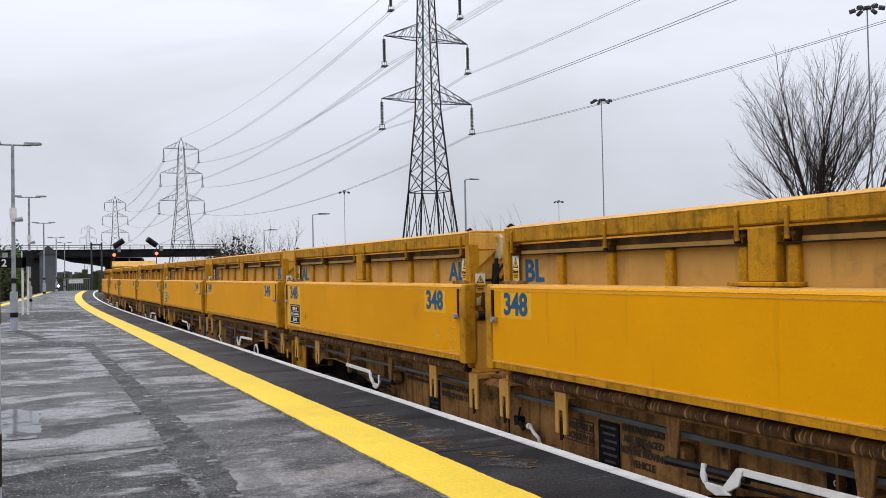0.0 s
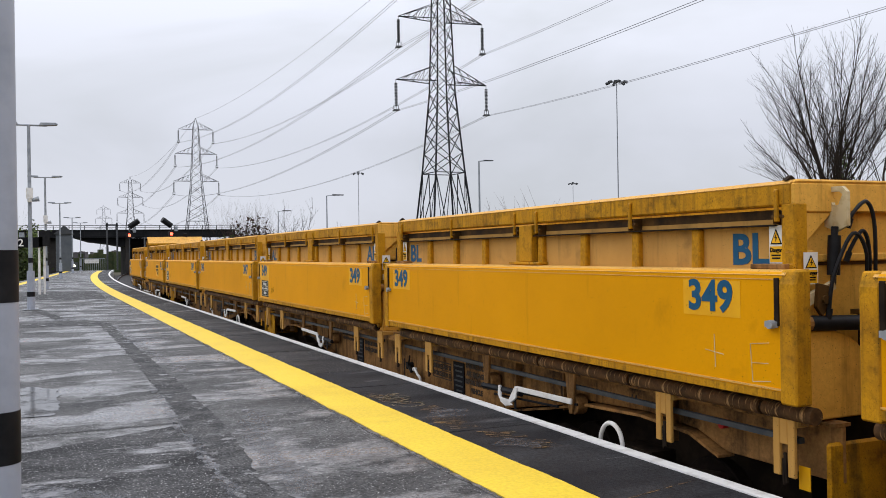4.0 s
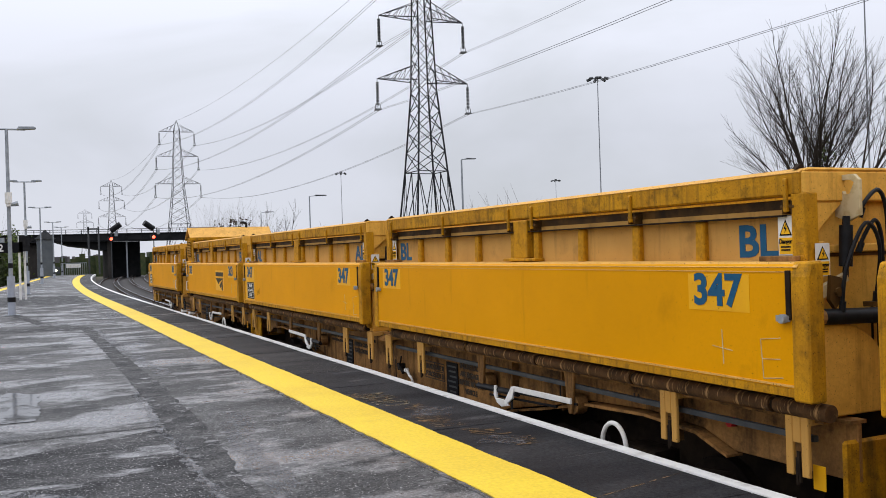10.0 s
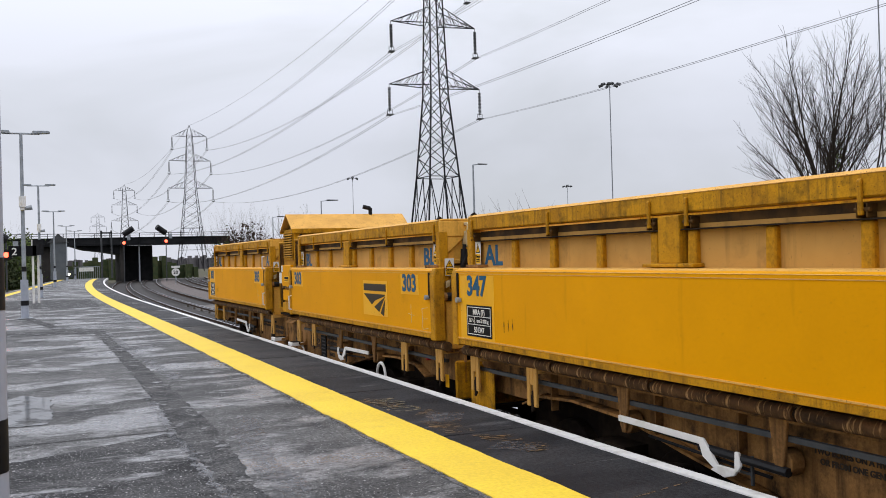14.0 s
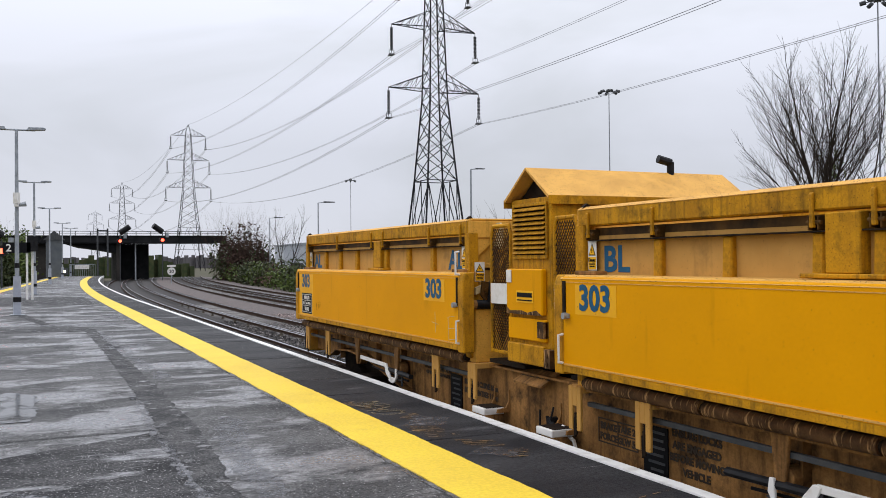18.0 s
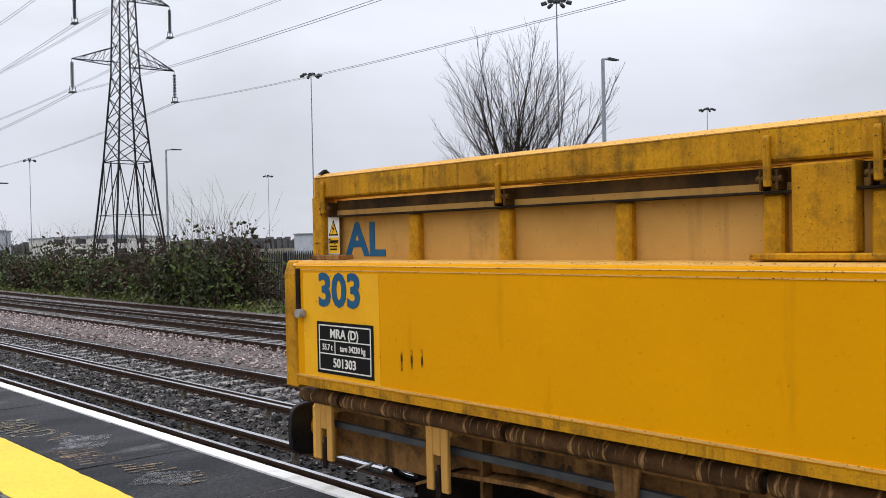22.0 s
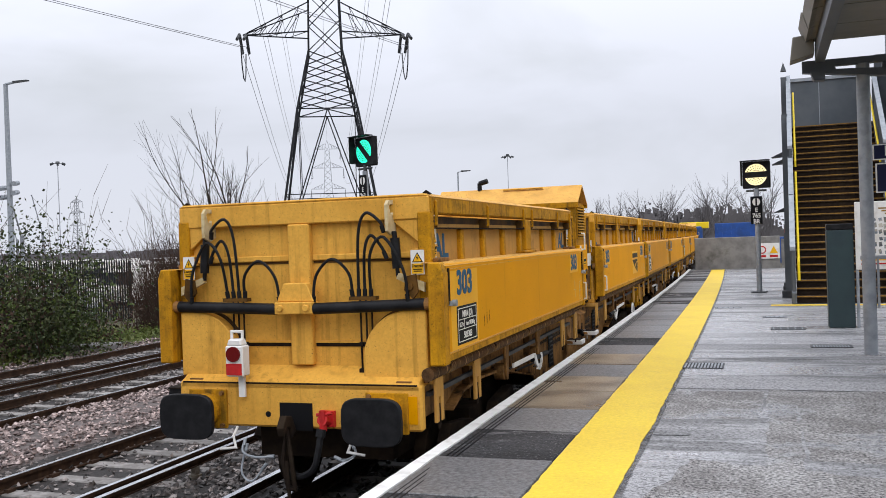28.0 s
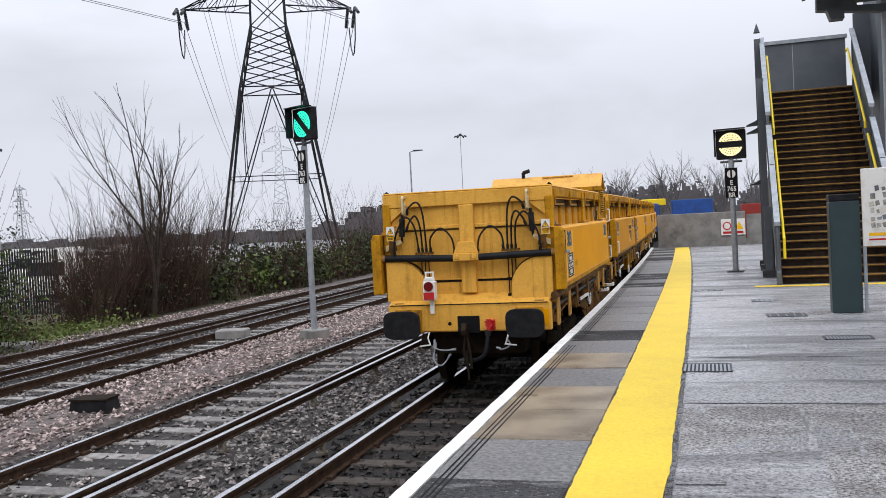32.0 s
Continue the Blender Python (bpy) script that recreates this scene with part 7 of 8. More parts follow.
for x, y, h, mat in ((5.0, -90, 2.4, BLUEBOX), (2.0, -92, 2.4, BLUEBOX), (4.6, -93, 3.9, BLUEBOX), (-1.8, -95, 3.2, REDBOX), (-4.5, -90, 2.4, REDBOX), (17.0, -98, 4.0, BLUEBOX)):
    c = thing("container", "ribbed steel shipping container beyond the platform end", "container", BACK @ pose(x, y, -1.35), "containers")
    part("box", Shape().box(-1.9, 1.9, -3, 3, 0, h), mat, c, "", None, 0.03)
    for i in range(9):
        part("rib", Shape().box(-1.75 + i * 0.42, -1.6 + i * 0.42, 3.0, 3.05, 0.15, h - 0.15), mat, c)
crane = thing("yellow_loader", "small yellow loading machine among the containers", "machine", BACK @ pose(8.2, -86, -1.3))
part("cab", Shape().box(-0.8, 0.8, -0.8, 0.8, 1.0, 3.6), BLUEBOX, crane, "", None, 0.1)
part("beam", Shape().box(-1.4, 1.2, -0.5, 0.5, 3.4, 4.0), RAIL_YEL, crane, "", None, 0.05)
for x in (-0.6, 0.6):
    part("wheel", Shape().rod((x, -0.9, 0.5), (x, 0.9, 0.5), 0.5, 12), BLACK, crane)

# ---- trees, hedges, grass ----
def bare_tree(name, m, height, label, seed, trunk=0.16, spread=0.45, levels=5, stems=1, mat=None, droop=0.0, density=1.0, ivy=0):
    """A leafless tree: tapered stems that fork again and again into fine twigs."""
    r = random.Random(seed)
    tree = thing(name, label, "tree", m, "bare trees")
    wood, twigs = Shape(), Shape()
    tips = []

    def grow(p, d, length, rad, level):
        n = 3 if level < 2 else 2
        q = Vector(p)
        for i in range(n):
            step = length / n
            d = (d + Vector((r.uniform(-1, 1), r.uniform(-1, 1), r.uniform(-0.4, 0.9) - droop)) * 0.14).normalized()
            e = q + d * step
            shape = wood if level < 2 else twigs
            shape.rod(q, e, rad * (1 - 0.25 * i / n), 6 if level < 2 else 3, rad * (1 - 0.25 * (i + 1) / n))
            if level < levels and (level > 0 or i > 0):
                for _ in range(1 if r.random() < 0.75 * density else 2):
                    side = Vector((r.uniform(-1, 1), r.uniform(-1, 1), r.uniform(-0.1, 0.5))).normalized()
                    nd = (d * (1 - spread) + side * spread).normalized()
                    grow(e, nd, length * r.uniform(0.5, 0.75), rad * 0.42, level + 1)
            q = e
        if level < levels:
            grow(q, d, length * 0.72, rad * 0.6, level + 1)
        tips.append(q)

    for s in range(stems):
        a = r.uniform(0, 6.28)
        lean = 0.0 if stems == 1 else r.uniform(0.1, 0.42) if stems < 6 else r.uniform(0.1, 0.55)
        grow((math.cos(a) * 0.15 * (stems > 1), math.sin(a) * 0.15 * (stems > 1), 0), Vector((math.cos(a) * lean, math.sin(a) * lean, 1)).normalized(), height * r.uniform(0.32, 0.4), trunk * r.uniform(0.7, 1.0), 0)
    top = max(v[2] for v in wood.v + twigs.v)
    k = height / top
    for s in (wood, twigs):
        s.v = [(x * k, y * k, z * k) for x, y, z in s.v]
    for nm, s in (("trunk", wood), ("crown", twigs)):
        me = bpy.data.meshes.new(nm)
        me.from_pydata(s.v, [], s.f)
        me.materials.append(mat or BARK)
        part(nm, me, None, tree)
    if ivy:
        leaves(ivy, lambda g: ((g.normal(0, 0.35, ivy), g.normal(0, 0.35, ivy), g.uniform(0, height * 0.55, ivy))), 0.14, LEAF, tree, "ivy", seed)
    return tree


def leaves(count, where, size, mat, parent, name, seed):
    """Many small leaf quads at places drawn by where(generator)."""
    g = np.random.default_rng(seed)
    x, y, z = where(g)
    n = len(x)
    c = np.stack((x, y, z), 1)
    a = g.normal(0, 1, (n, 3))
    a /= np.linalg.norm(a, axis=1)[:, None]
    b = np.cross(a, g.normal(0, 1, (n, 3)))
    b /= np.linalg.norm(b, axis=1)[:, None]
    s = g.uniform(0.5, 1.2, (n, 1)) * size
    v = np.stack((c - a * s, c + b * s * 0.55, c + a * s, c - b * s * 0.55), 1).reshape(-1, 3)
    f = np.arange(4 * n).reshape(-1, 4)
    me = bpy.data.meshes.new(name)
    me.from_pydata(v.tolist(), [], f.tolist())
    me.materials.append(mat)
    ob = part(name, me, None, parent)
    ob["kind"] = "stuff"
    return ob


def clumps(g, count, x0, x1, y0, y1, h, follow=True, base=-1.3, lumps=26, ragged_top=0.6):
    """Places gathered into overlapping mounds of uneven height along a strip."""
    cx, cy = g.uniform(x0, x1, lumps), g.uniform(y0, y1, lumps)
    ch = h * g.uniform(1 - ragged_top, 1.0, lumps)
    k = g.integers(0, lumps, count)
    w = max(0.8, (y1 - y0) / lumps * 0.9)
    x = cx[k] + g.normal(0, 0.55, count)
    y = cy[k] + g.normal(0, w * 0.6, count)
    u = np.abs(g.normal(0, 0.45, count))
    z = base + ch[k] * np.clip(1 - u, 0, 1) * g.uniform(0.35, 1.0, count)
    if follow:
        x = x + np.array([edge_x(v) - 4.25 for v in y])
    return x, y, z


def hedge(label, x0, x1, y0, y1, h, count, size, mats, seed, twigs=0, lumps=26, follow=True):
    hd = tagged(thing("hedge", label, "hedge"), kind="stuff")
    for i, (mat, share) in enumerate(mats):
        n = int(count * share)
        leaves(n, lambda g: clumps(g, n, x0, x1, y0, y1, h * (1 - 0.12 * i), follow, lumps=lumps), size, mat, hd, "leaves", seed + i)
    if twigs:
        r = random.Random(seed)
        s = Shape()
        for _ in range(twigs):
            y = r.uniform(y0, y1)
            x = r.uniform(x0, x1) + (edge_x(y) - 4.25 if follow else 0)
            p = Vector((x, y, -1.3))
            d = Vector((r.uniform(-0.5, 0.5), r.uniform(-0.5, 0.5), 1)).normalized()
            L = h * r.uniform(0.4, 1.0)
            for j in range(4):
                e = p + d * (L / 4)
                s.rod(p, e, 0.015 * (1 - j * 0.2), 3, 0.015 * (0.8 - j * 0.2))
                if j:
                    q = (d + Vector((r.uniform(-1, 1), r.uniform(-1, 1), 0.3)) * 0.7).normalized()
                    s.rod(e, e + q * L * 0.22, 0.008, 3, 0.003)
                d = (d + Vector((r.uniform(-0.2, 0.2), r.uniform(-0.2, 0.2), 0.05))).normalized()
                p = e
        me = bpy.data.meshes.new("twigs")
        me.from_pydata(s.v, [], s.f)
        me.materials.append(TWIG)
        ob = part("twigs", me, None, hd)
        ob["kind"] = "stuff"
    return hd


# beyond the tracks, ahead
hedge("thick evergreen and bramble hedge along the far side of the tracks", 21.5, 24.5, 38, 70, 4.2, 20000, 0.14, ((TWIG, 0.35), (LEAF2, 0.35), (LEAF, 0.3)), 11, 500, 30)
hedge("thick evergreen hedge along the far side of the tracks", 21.5, 25.0, 70, 140, 3.6, 13000, 0.24, ((LEAF2, 0.5), (LEAF, 0.4), (TWIG, 0.1)), 21, 300, 40)
hedge("tall ragged evergreen bush by the fence", 21.0, 23.0, 38.5, 43, 5.2, 3500, 0.15, ((LEAF2, 0.6), (LEAF, 0.4)), 31, 120, 6)
hedge("scrub along the far side of the tracks", 22.5, 25.0, -3, 38, 2.8, 8000, 0.13, ((TWIG, 0.45), (LEAF2, 0.3), (LEAF, 0.25)), 41, 500, 26)
hedge("dark leafless copse beside the bridge", 26.5, 33, 136, 149, 10.5, 5200, 0.30, ((TWIG, 0.7), (LEAF2, 0.3)), 51, 420, 14, False)
hedge("green trees beyond the far platform end", -10, -0.5, 133, 147, 9.0, 12000, 0.26, ((LEAF, 0.65), (LEAF2, 0.35)), 61, 60, 22, False)
hedge("green trees beyond the other platform edge", -14, -9, 78, 100, 8.0, 6000, 0.28, ((LEAF, 0.6), (LEAF2, 0.4)), 66, 60, 14, False)
bare_tree("tree", pose(52.6, 48.2, -1.3), 19.0, "large bare tree with spreading stems and ivy at its foot", 17, 0.30, 0.38, 5, 5, None, 0.0, 0.75, 900)
bare_tree("tree", pose(27.6, 106.6, -1.3), 9.8, "slender bare tree above the hedge", 8, 0.1, 0.4, 4, 2)
bare_tree("tree", pose(31.0, 98.0, -1.3), 6.6, "small bare tree above the hedge", 9, 0.08, 0.5, 4, 2)
bare_tree("tree", pose(29.5, 140.0, -1.3), 9.5, "bare tree beside the bridge", 10, 0.12, 0.45, 4, 3)
# across from the camera
for i, (x, y, h, st) in enumerate(((36.2, 4.3, 14.0, 2), (36.8, 2.4, 11.5, 1), (36.4, -0.6, 12.0, 1), (35.8, -5.7, 14.5, 2))):
    bare_tree("tree", pose(x, y, -1.3), h, "bare tree standing beyond the tracks", 70 + i, 0.13, 0.40, 5, 1)
# beyond the tracks, behind
hedge("evergreen bushes beside the far tracks", 19.5, 23.0, -22.0, -12.6, 4.9, 34000, 0.065, ((LEAF2, 0.5), (LEAF, 0.3), (TWIG, 0.2)), 81, 90, 22)
hedge("tangled reddish bramble thicket", 22.3, 24.3, -36.2, -28.6, 3.2, 2600, 0.07, ((TWIG, 0.7), (LEAF2, 0.3)), 91, 1700, 14)
hedge("tall leafless saplings among the brambles", 23.0, 25.0, -40.6, -30.6, 5.2, 240, 0.08, ((TWIG, 1.0),), 95, 420, 10)
hedge("ivy covered hedge by the pylon", 21.5, 24.5, -61.6, -36.6, 3.2, 15000, 0.14, ((LEAF2, 0.6), (LEAF, 0.25), (TWIG, 0.15)), 99, 300, 26)
hedge("leafless saplings above the hedge", 21.0, 24.0, -71.6, -41.6, 5.0, 230, 0.1, ((TWIG, 1.0),), 103, 380, 10)
bare_tree("tree", pose(22.1, -31.0, -1.3, 0, 17, 0), 8.4, "leaning bare tree in the thicket", 12, 0.13, 0.36, 4, 2)
bare_tree("tree", pose(23.3, -33.2, -1.3), 5.6, "small bare tree in the thicket", 13, 0.05, 0.35, 3, 4)
bare_tree("tree", pose(23.9, -36.2, -1.3), 5.4, "small bare tree in the thicket", 14, 0.05, 0.35, 3, 4)
grass = tagged(thing("grass", "rough green grass bank beside the far tracks", "grass"), kind="stuff")
gcount = 9000
leaves(gcount, lambda g: (g.uniform(20.0, 26.0, gcount), g.uniform(-28.6, -17.6, gcount), -1.3 + np.abs(g.normal(0, 0.16, gcount))), 0.075, GRASS, grass, "blades", 7)
leaves(4000, lambda g: (g.uniform(20.6, 23.5, 4000) + np.array([0.0]), g.uniform(20, 75, 4000), -1.3 + np.abs(g.normal(0, 0.15, 4000))), 0.12, GRASS, grass, "blades", 8)
# distant woods
woods = tagged(thing("far_woods", "hazy line of leafless woods on the horizon", "woods"), kind="stuff")


def wood_mass(x0, x1, y, h, step, seed, mat=None):
    """A thick, ragged mass of far trees along a line."""
    r = random.Random(seed)
    s = Shape()
    x = x0
    while x < x1:
        z = h * (0.55 + 0.25 * noise.noise(Vector((x * 0.05, seed, 0))) + 0.22 * noise.noise(Vector((x * 0.25, seed, 3))) + r.uniform(-0.1, 0.1))
        s.box(x, x + step, y - r.uniform(1, 4), y + 2, -1.35, z - 1.3)
        x += step
    me = bpy.data.meshes.new("tree_mass")
    me.from_pydata(s.v, [], s.f)
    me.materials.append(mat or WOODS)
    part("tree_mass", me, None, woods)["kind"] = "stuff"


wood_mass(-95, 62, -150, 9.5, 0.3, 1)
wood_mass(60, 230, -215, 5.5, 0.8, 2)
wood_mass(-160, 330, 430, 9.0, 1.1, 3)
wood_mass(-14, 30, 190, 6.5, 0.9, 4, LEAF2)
for k, (a, b) in enumerate(((-95, 60), (60, 220))):
    def ring(g, a=a, b=b):
        x = g.uniform(a, b, 3000)
        return x, -148 - 64 * k + g.normal(0, 3, 3000), -1.3 + ((6.0 - 1.6 * k) + 1.2 * np.sin(x * 0.13 + k) + np.sin(x * 0.41)) * np.sqrt(g.uniform(0.2, 1.1, 3000))
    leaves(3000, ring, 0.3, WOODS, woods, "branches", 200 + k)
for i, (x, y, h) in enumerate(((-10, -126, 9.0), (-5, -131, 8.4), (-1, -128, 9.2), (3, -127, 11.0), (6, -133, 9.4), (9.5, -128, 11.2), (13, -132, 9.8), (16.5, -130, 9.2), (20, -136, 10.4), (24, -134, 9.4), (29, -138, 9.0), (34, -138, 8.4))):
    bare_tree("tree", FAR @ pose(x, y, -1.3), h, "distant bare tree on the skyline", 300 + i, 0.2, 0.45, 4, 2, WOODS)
# palisade fences
pale_me = Shape().prism([(-0.035, 0), (0.035, 0), (0.035, 2.05), (0.0, 2.2), (-0.035, 2.05)], -0.02, 0.02).mesh("pale")
pale_me.materials.append(FENCE)


def palisade(x0, y0, x1, y1, label, step=0.155, height=1.0):
    f = thing("palisade_fence", label, "fence", pose(x0, y0, -1.35, 0, 0, math.degrees(math.atan2(y1 - y0, x1 - x0))), "palisade fences")
    L = math.hypot(x1 - x0, y1 - y0)
    n = int(L / step)
    for i in range(min(n, 280)):
        part("pale", pale_me, None, f, "", pose((i + 0.5) * L / min(n, 280), 0, 0.05) @ Matrix.Diagonal((1, 1, height, 1)))
    for z in (0.45, 1.7):
        part("rail", Shape().box(0, L, 0.02, 0.07, z * height, z * height + 0.06), FENCE, f)
    for i in range(int(L / 2.75) + 1):
        part("post", Shape().box(i * 2.75 - 0.05, i * 2.75 + 0.05, 0.02, 0.13, 0, 2.15 * height), FENCE, f)


palisade(28.2, -33.7, 59.8, -29.0, "dark green steel palisade fence behind the bushes", 0.12, 1.25)
palisade(26.5, 16.0, 26.5, 62.0, "grey steel palisade fence behind the hedge", 0.165, 1.15)

# ---- station fittings ----
def lamp_post(x, y, label, camera=False):
    """A platform lamp: grey column with a light base, dark bands, and two flat heads on a T bar."""
    p = thing("platform_lamp", label, "lamp", pose(x, y, 0), "platform lamps")
    part("base_plate", Shape().box(-0.22, 0.22, -0.22, 0.22, 0, 0.02), STEEL, p, "", None, 0.006)
    part("lower_column", Shape().rod((0, 0, 0.02), (0, 0, 1.25), 0.12, 14), STEEL_PALE, p, "pale painted lower column", None, 0, True)
    part("column", Shape().rod((0, 0, 1.25), (0, 0, 6.0), 0.07, 12, 0.05), STEEL, p, "", None, 0, True)
    for z in (0.42, 1.52):
        part("band", Shape().rod((0, 0, z), (0, 0, z + 0.16), 0.126 if z < 1 else 0.078, 14), BLACK, p, "black contrast band")
    part("cross_bar", Shape().rod((-0.55, 0, 6.0), (0.55, 0, 6.0), 0.03, 8), STEEL, p)
    for k in (1, -1):
        part("lamp_head", Shape().prism([(k * 0.30, 5.98), (k * 0.85, 6.02), (k * 0.88, 6.06), (k * 0.80, 6.10), (k * 0.35, 6.09)], -0.13, 0.13), STEEL, p, "flat grey lamp head", None, 0.01)
    if camera:
        part("camera", Shape().rod((0, -0.1, 3.6), (0, -0.1, 3.95), 0.11, 12).rod((0, -0.1, 3.5), (0, -0.1, 3.6), 0.08, 12), WHITE, p, "white dome camera")
        part("loudspeaker", Shape().rod((0.05, -0.1, 3.55), (0.28, -0.12, 3.6), 0.05, 8, 0.09), STEEL, p)
    return p


lamp_post(-0.46, 32.6, "grey platform lamp column with two heads and a white camera", True)
lamp_post(0.14, 53.6, "grey platform lamp column with two heads", True)
lamp_post(1.35, 79.0, "grey platform lamp column with two heads")
lamp_post(3.15, 108.0, "grey platform lamp column with two heads")
lamp_post(4.6, 124.0, "grey platform lamp column with two heads")
# the near post with contrast bands
p = thing("canopy_post", "pale grey round post with two black contrast bands", "post", pose(-0.365, 3.95, 0))
part("column", Shape().rod((0, 0, 0), (0, 0, 5.2), 0.085, 24), STEEL_PALE, p, "", None, 0, True)
for z in (0.87, 1.50):
    part("band", Shape().rod((0, 0, z), (0, 0, z + 0.205), 0.0865, 24), BLACK, p, "black contrast band", None, 0, True)


def sign_posts(x, y):
    s = thing("sign_posts", "pair of thin white posts on the platform", "post", pose(x, y, 0), "platform signs")
    part("post", Shape().rod((0, 0, 0), (0, 0, 2.9), 0.05, 8), WHITE, s)
    part("post", Shape().rod((0.22, 0.4, 0), (0.22, 0.4, 2.9), 0.05, 8), WHITE, s)
    return s


sp = sign_posts(-0.2, 45.6)
part("sign_box", Shape().box(-1.0, 0.15, -0.1, 0.1, 2.15, 2.62), PLATE, sp, "black number sign")
words("2", 0.34, WHITE, sp, pose(-0.75, -0.105, 2.22), "figure", 0.008)
part("repeater", Shape().box(0.0, 0.45, -0.1, 0.2, 2.2, 2.9), BLACK, sp)
part("red_light", Shape().rod((-1.85, -0.12, 2.2), (-1.85, -0.08, 2.2), 0.12, 12), GLOW_RED, sp, "red signal light")
part("signal_head", Shape().rod((-1.85, -0.07, 2.2), (-1.85, 0.1, 2.2), 0.26, 14).rod((-1.85, 0, 2.5), (-2.4, 0, 2.95), 0.16, 10).rod((-1.85, 0.05, 0), (-1.85, 0.05, 2.2), 0.05, 6), BLACK, sp)
hut = thing("lift_tower", "narrow grey gabled hut at the far platform end", "building", pose(2.6, 121.0, 0))
part("wall", Shape().box(-0.9, 0.9, -1, 1, 0, 4.6), STAIR_GREY, hut)
part("roof", Shape().prism([(-1.2, 4.5), (1.2, 4.5), (0, 5.6)], -1.2, 1.2), DKSTEEL, hut)
fence = thing("end_fence", "grey railing with white notice at the far platform end", "fence", pose(4.4, 123.0, 0))
for i in range(13):
    part("bar", Shape().box(i * 0.25 - 0.02, i * 0.25 + 0.02, 0, 0.04, 0, 1.5), STEEL, fence)
part("rail", Shape().box(0, 3.0, 0, 0.05, 1.45, 1.52), STEEL, fence)
part("notice", Shape().box(0.6, 2.3, -0.04, -0.01, 0.9, 1.4), WHITE, fence)
part("mast", Shape().box(3.2, 3.4, 0, 0.2, 0, 6.0).box(4.4, 4.6, 0, 0.2, 0, 6.0).box(3.2, 4.6, 0, 0.2, 5.6, 5.8), DKSTEEL, fence)
van = thing("parked_van", "white van parked beyond the other platform edge", "van", pose(-9.5, 88, -0.9))
part("body", Shape().prism([(-2.6, 0.4), (2.4, 0.4), (2.6, 1.0), (1.9, 1.3), (1.4, 2.2), (-2.6, 2.2)], -1, 1), WHITE, van, "", None, 0.05)
part("windscreen", Shape().prism([(1.45, 1.35), (1.85, 1.35), (1.42, 2.05)], -1.01, 1.01), BLACK, van)
for x in (-1.7, 1.6):
    part("wheel", Shape().rod((x, -1.02, 0.35), (x, 1.02, 0.35), 0.35, 12), BLACK, van)
wall = tagged(part("boundary_wall", Shape().box(-16, -15.6, 30, 130, -1.35, 2.4), CONCRETE), "grey boundary wall beyond the other track", "wall", kind="structure")
def banner_signal(m, label, lit, number, tilt):
    """A banner repeater: square black head with a lit disc crossed by a dark bar, plate and round post."""
    s = thing("banner_signal", label, "signal", m, "banner signals")
    part("post", Shape().rod((0, 0, 0), (0, 0, 3.0), 0.075, 12), STEEL, s)
    part("foot", Shape().box(-0.2, 0.2, -0.2, 0.2, 0, 0.03), DKSTEEL, s)
    part("plate", Shape().box(-0.16, 0.16, -0.10, -0.085, 1.98, 2.78), PLATE, s, "black identification plate")
    part("plate_disc", Shape().rod((0, -0.104, 2.62), (0, -0.10, 2.62), 0.11, 18), WHITE, s)
    part("disc_bar", Shape().box(-0.022, 0.022, -0.112, -0.105, 2.50, 2.74), PLATE, s)
    for i, t in enumerate(("E", number, "BR")):
        words(t, 0.13, WHITE, s, pose(0, -0.104, 2.33 - i * 0.165), "plate_text", 0.003, 0.9)
    part("neck", Shape().rod((0, 0, 2.8), (0, 0, 3.05), 0.05, 10).rod((-0.28, 0, 2.95), (0.28, 0, 2.95), 0.03, 8), DKSTEEL, s)
    head = part("head", Shape().box(-0.38, 0.38, -0.02, 0.16, 3.02, 3.80), BLACK, s, "square black signal head", None, 0.02)
    part("visor", Shape().box(-0.40, 0.40, -0.26, -0.02, 3.80, 3.82).box(-0.40, -0.38, -0.22, -0.02, 3.1, 3.80), BLACK, head)
    c = Vector((0, -0.03, 3.41))
    for sg in (1, -1):
        seg = []
        for i in range(15):
            a = math.radians(16) + (math.pi - 2 * math.radians(16)) * i / 14
            seg.append((0.31 * math.cos(a), sg * 0.31 * math.sin(a)))
        sh = Shape().prism(seg, -0.035, -0.022)
        ct, st = math.cos(math.radians(tilt)), math.sin(math.radians(tilt))
        sh.v = [(x * ct - z * st, y, x * st + z * ct + 3.41) for x, y, z in sh.v]
        part("lit_segment", sh, lit, head, "lit half disc")
        lines = Shape()
        for i in range(9):
            a = math.radians(24) + math.radians(132) * i / 8
            for q in (0.13, 0.19, 0.25):
                u, w = q * math.cos(a), sg * q * math.sin(a)
                if abs(w) < 0.1:
                    continue
                x, z = u * ct - w * st, u * st + w * ct + 3.41
                lines.box(x - 0.012, x + 0.012, -0.040, -0.034, z - 0.012, z + 0.012)
        tagged(part("lens_dots", lines, PLATE, head), kind="stuff")
    return s


banner_signal(BACK @ pose(1.96, -24.8, 0, 0, 0, 171) @ Matrix.Diagonal((0.95, 0.95, 0.95, 1)), "black banner signal with a lit amber disc on a grey post", GLOW_WARM, "765", 0)
s763 = banner_signal(BACK @ pose(11.8, -20.6, -0.95, 0, 0, 152), "black banner signal with a lit green disc on grey post", GLOW_GREEN, "763", -45)
for o in s763.children:
    if o.name.startswith(("plate", "disc", "neck", "head")):
        o.location.z += 1.72
part("upper_post", Shape().rod((0, 0, 3.0), (0, 0, 4.6), 0.075, 12), STEEL, s763)
part("concrete_foot", Shape().box(-0.26, 0.26, -0.26, 0.26, -0.25, 0.18), CONCRETE, s763, "", None, 0.02)

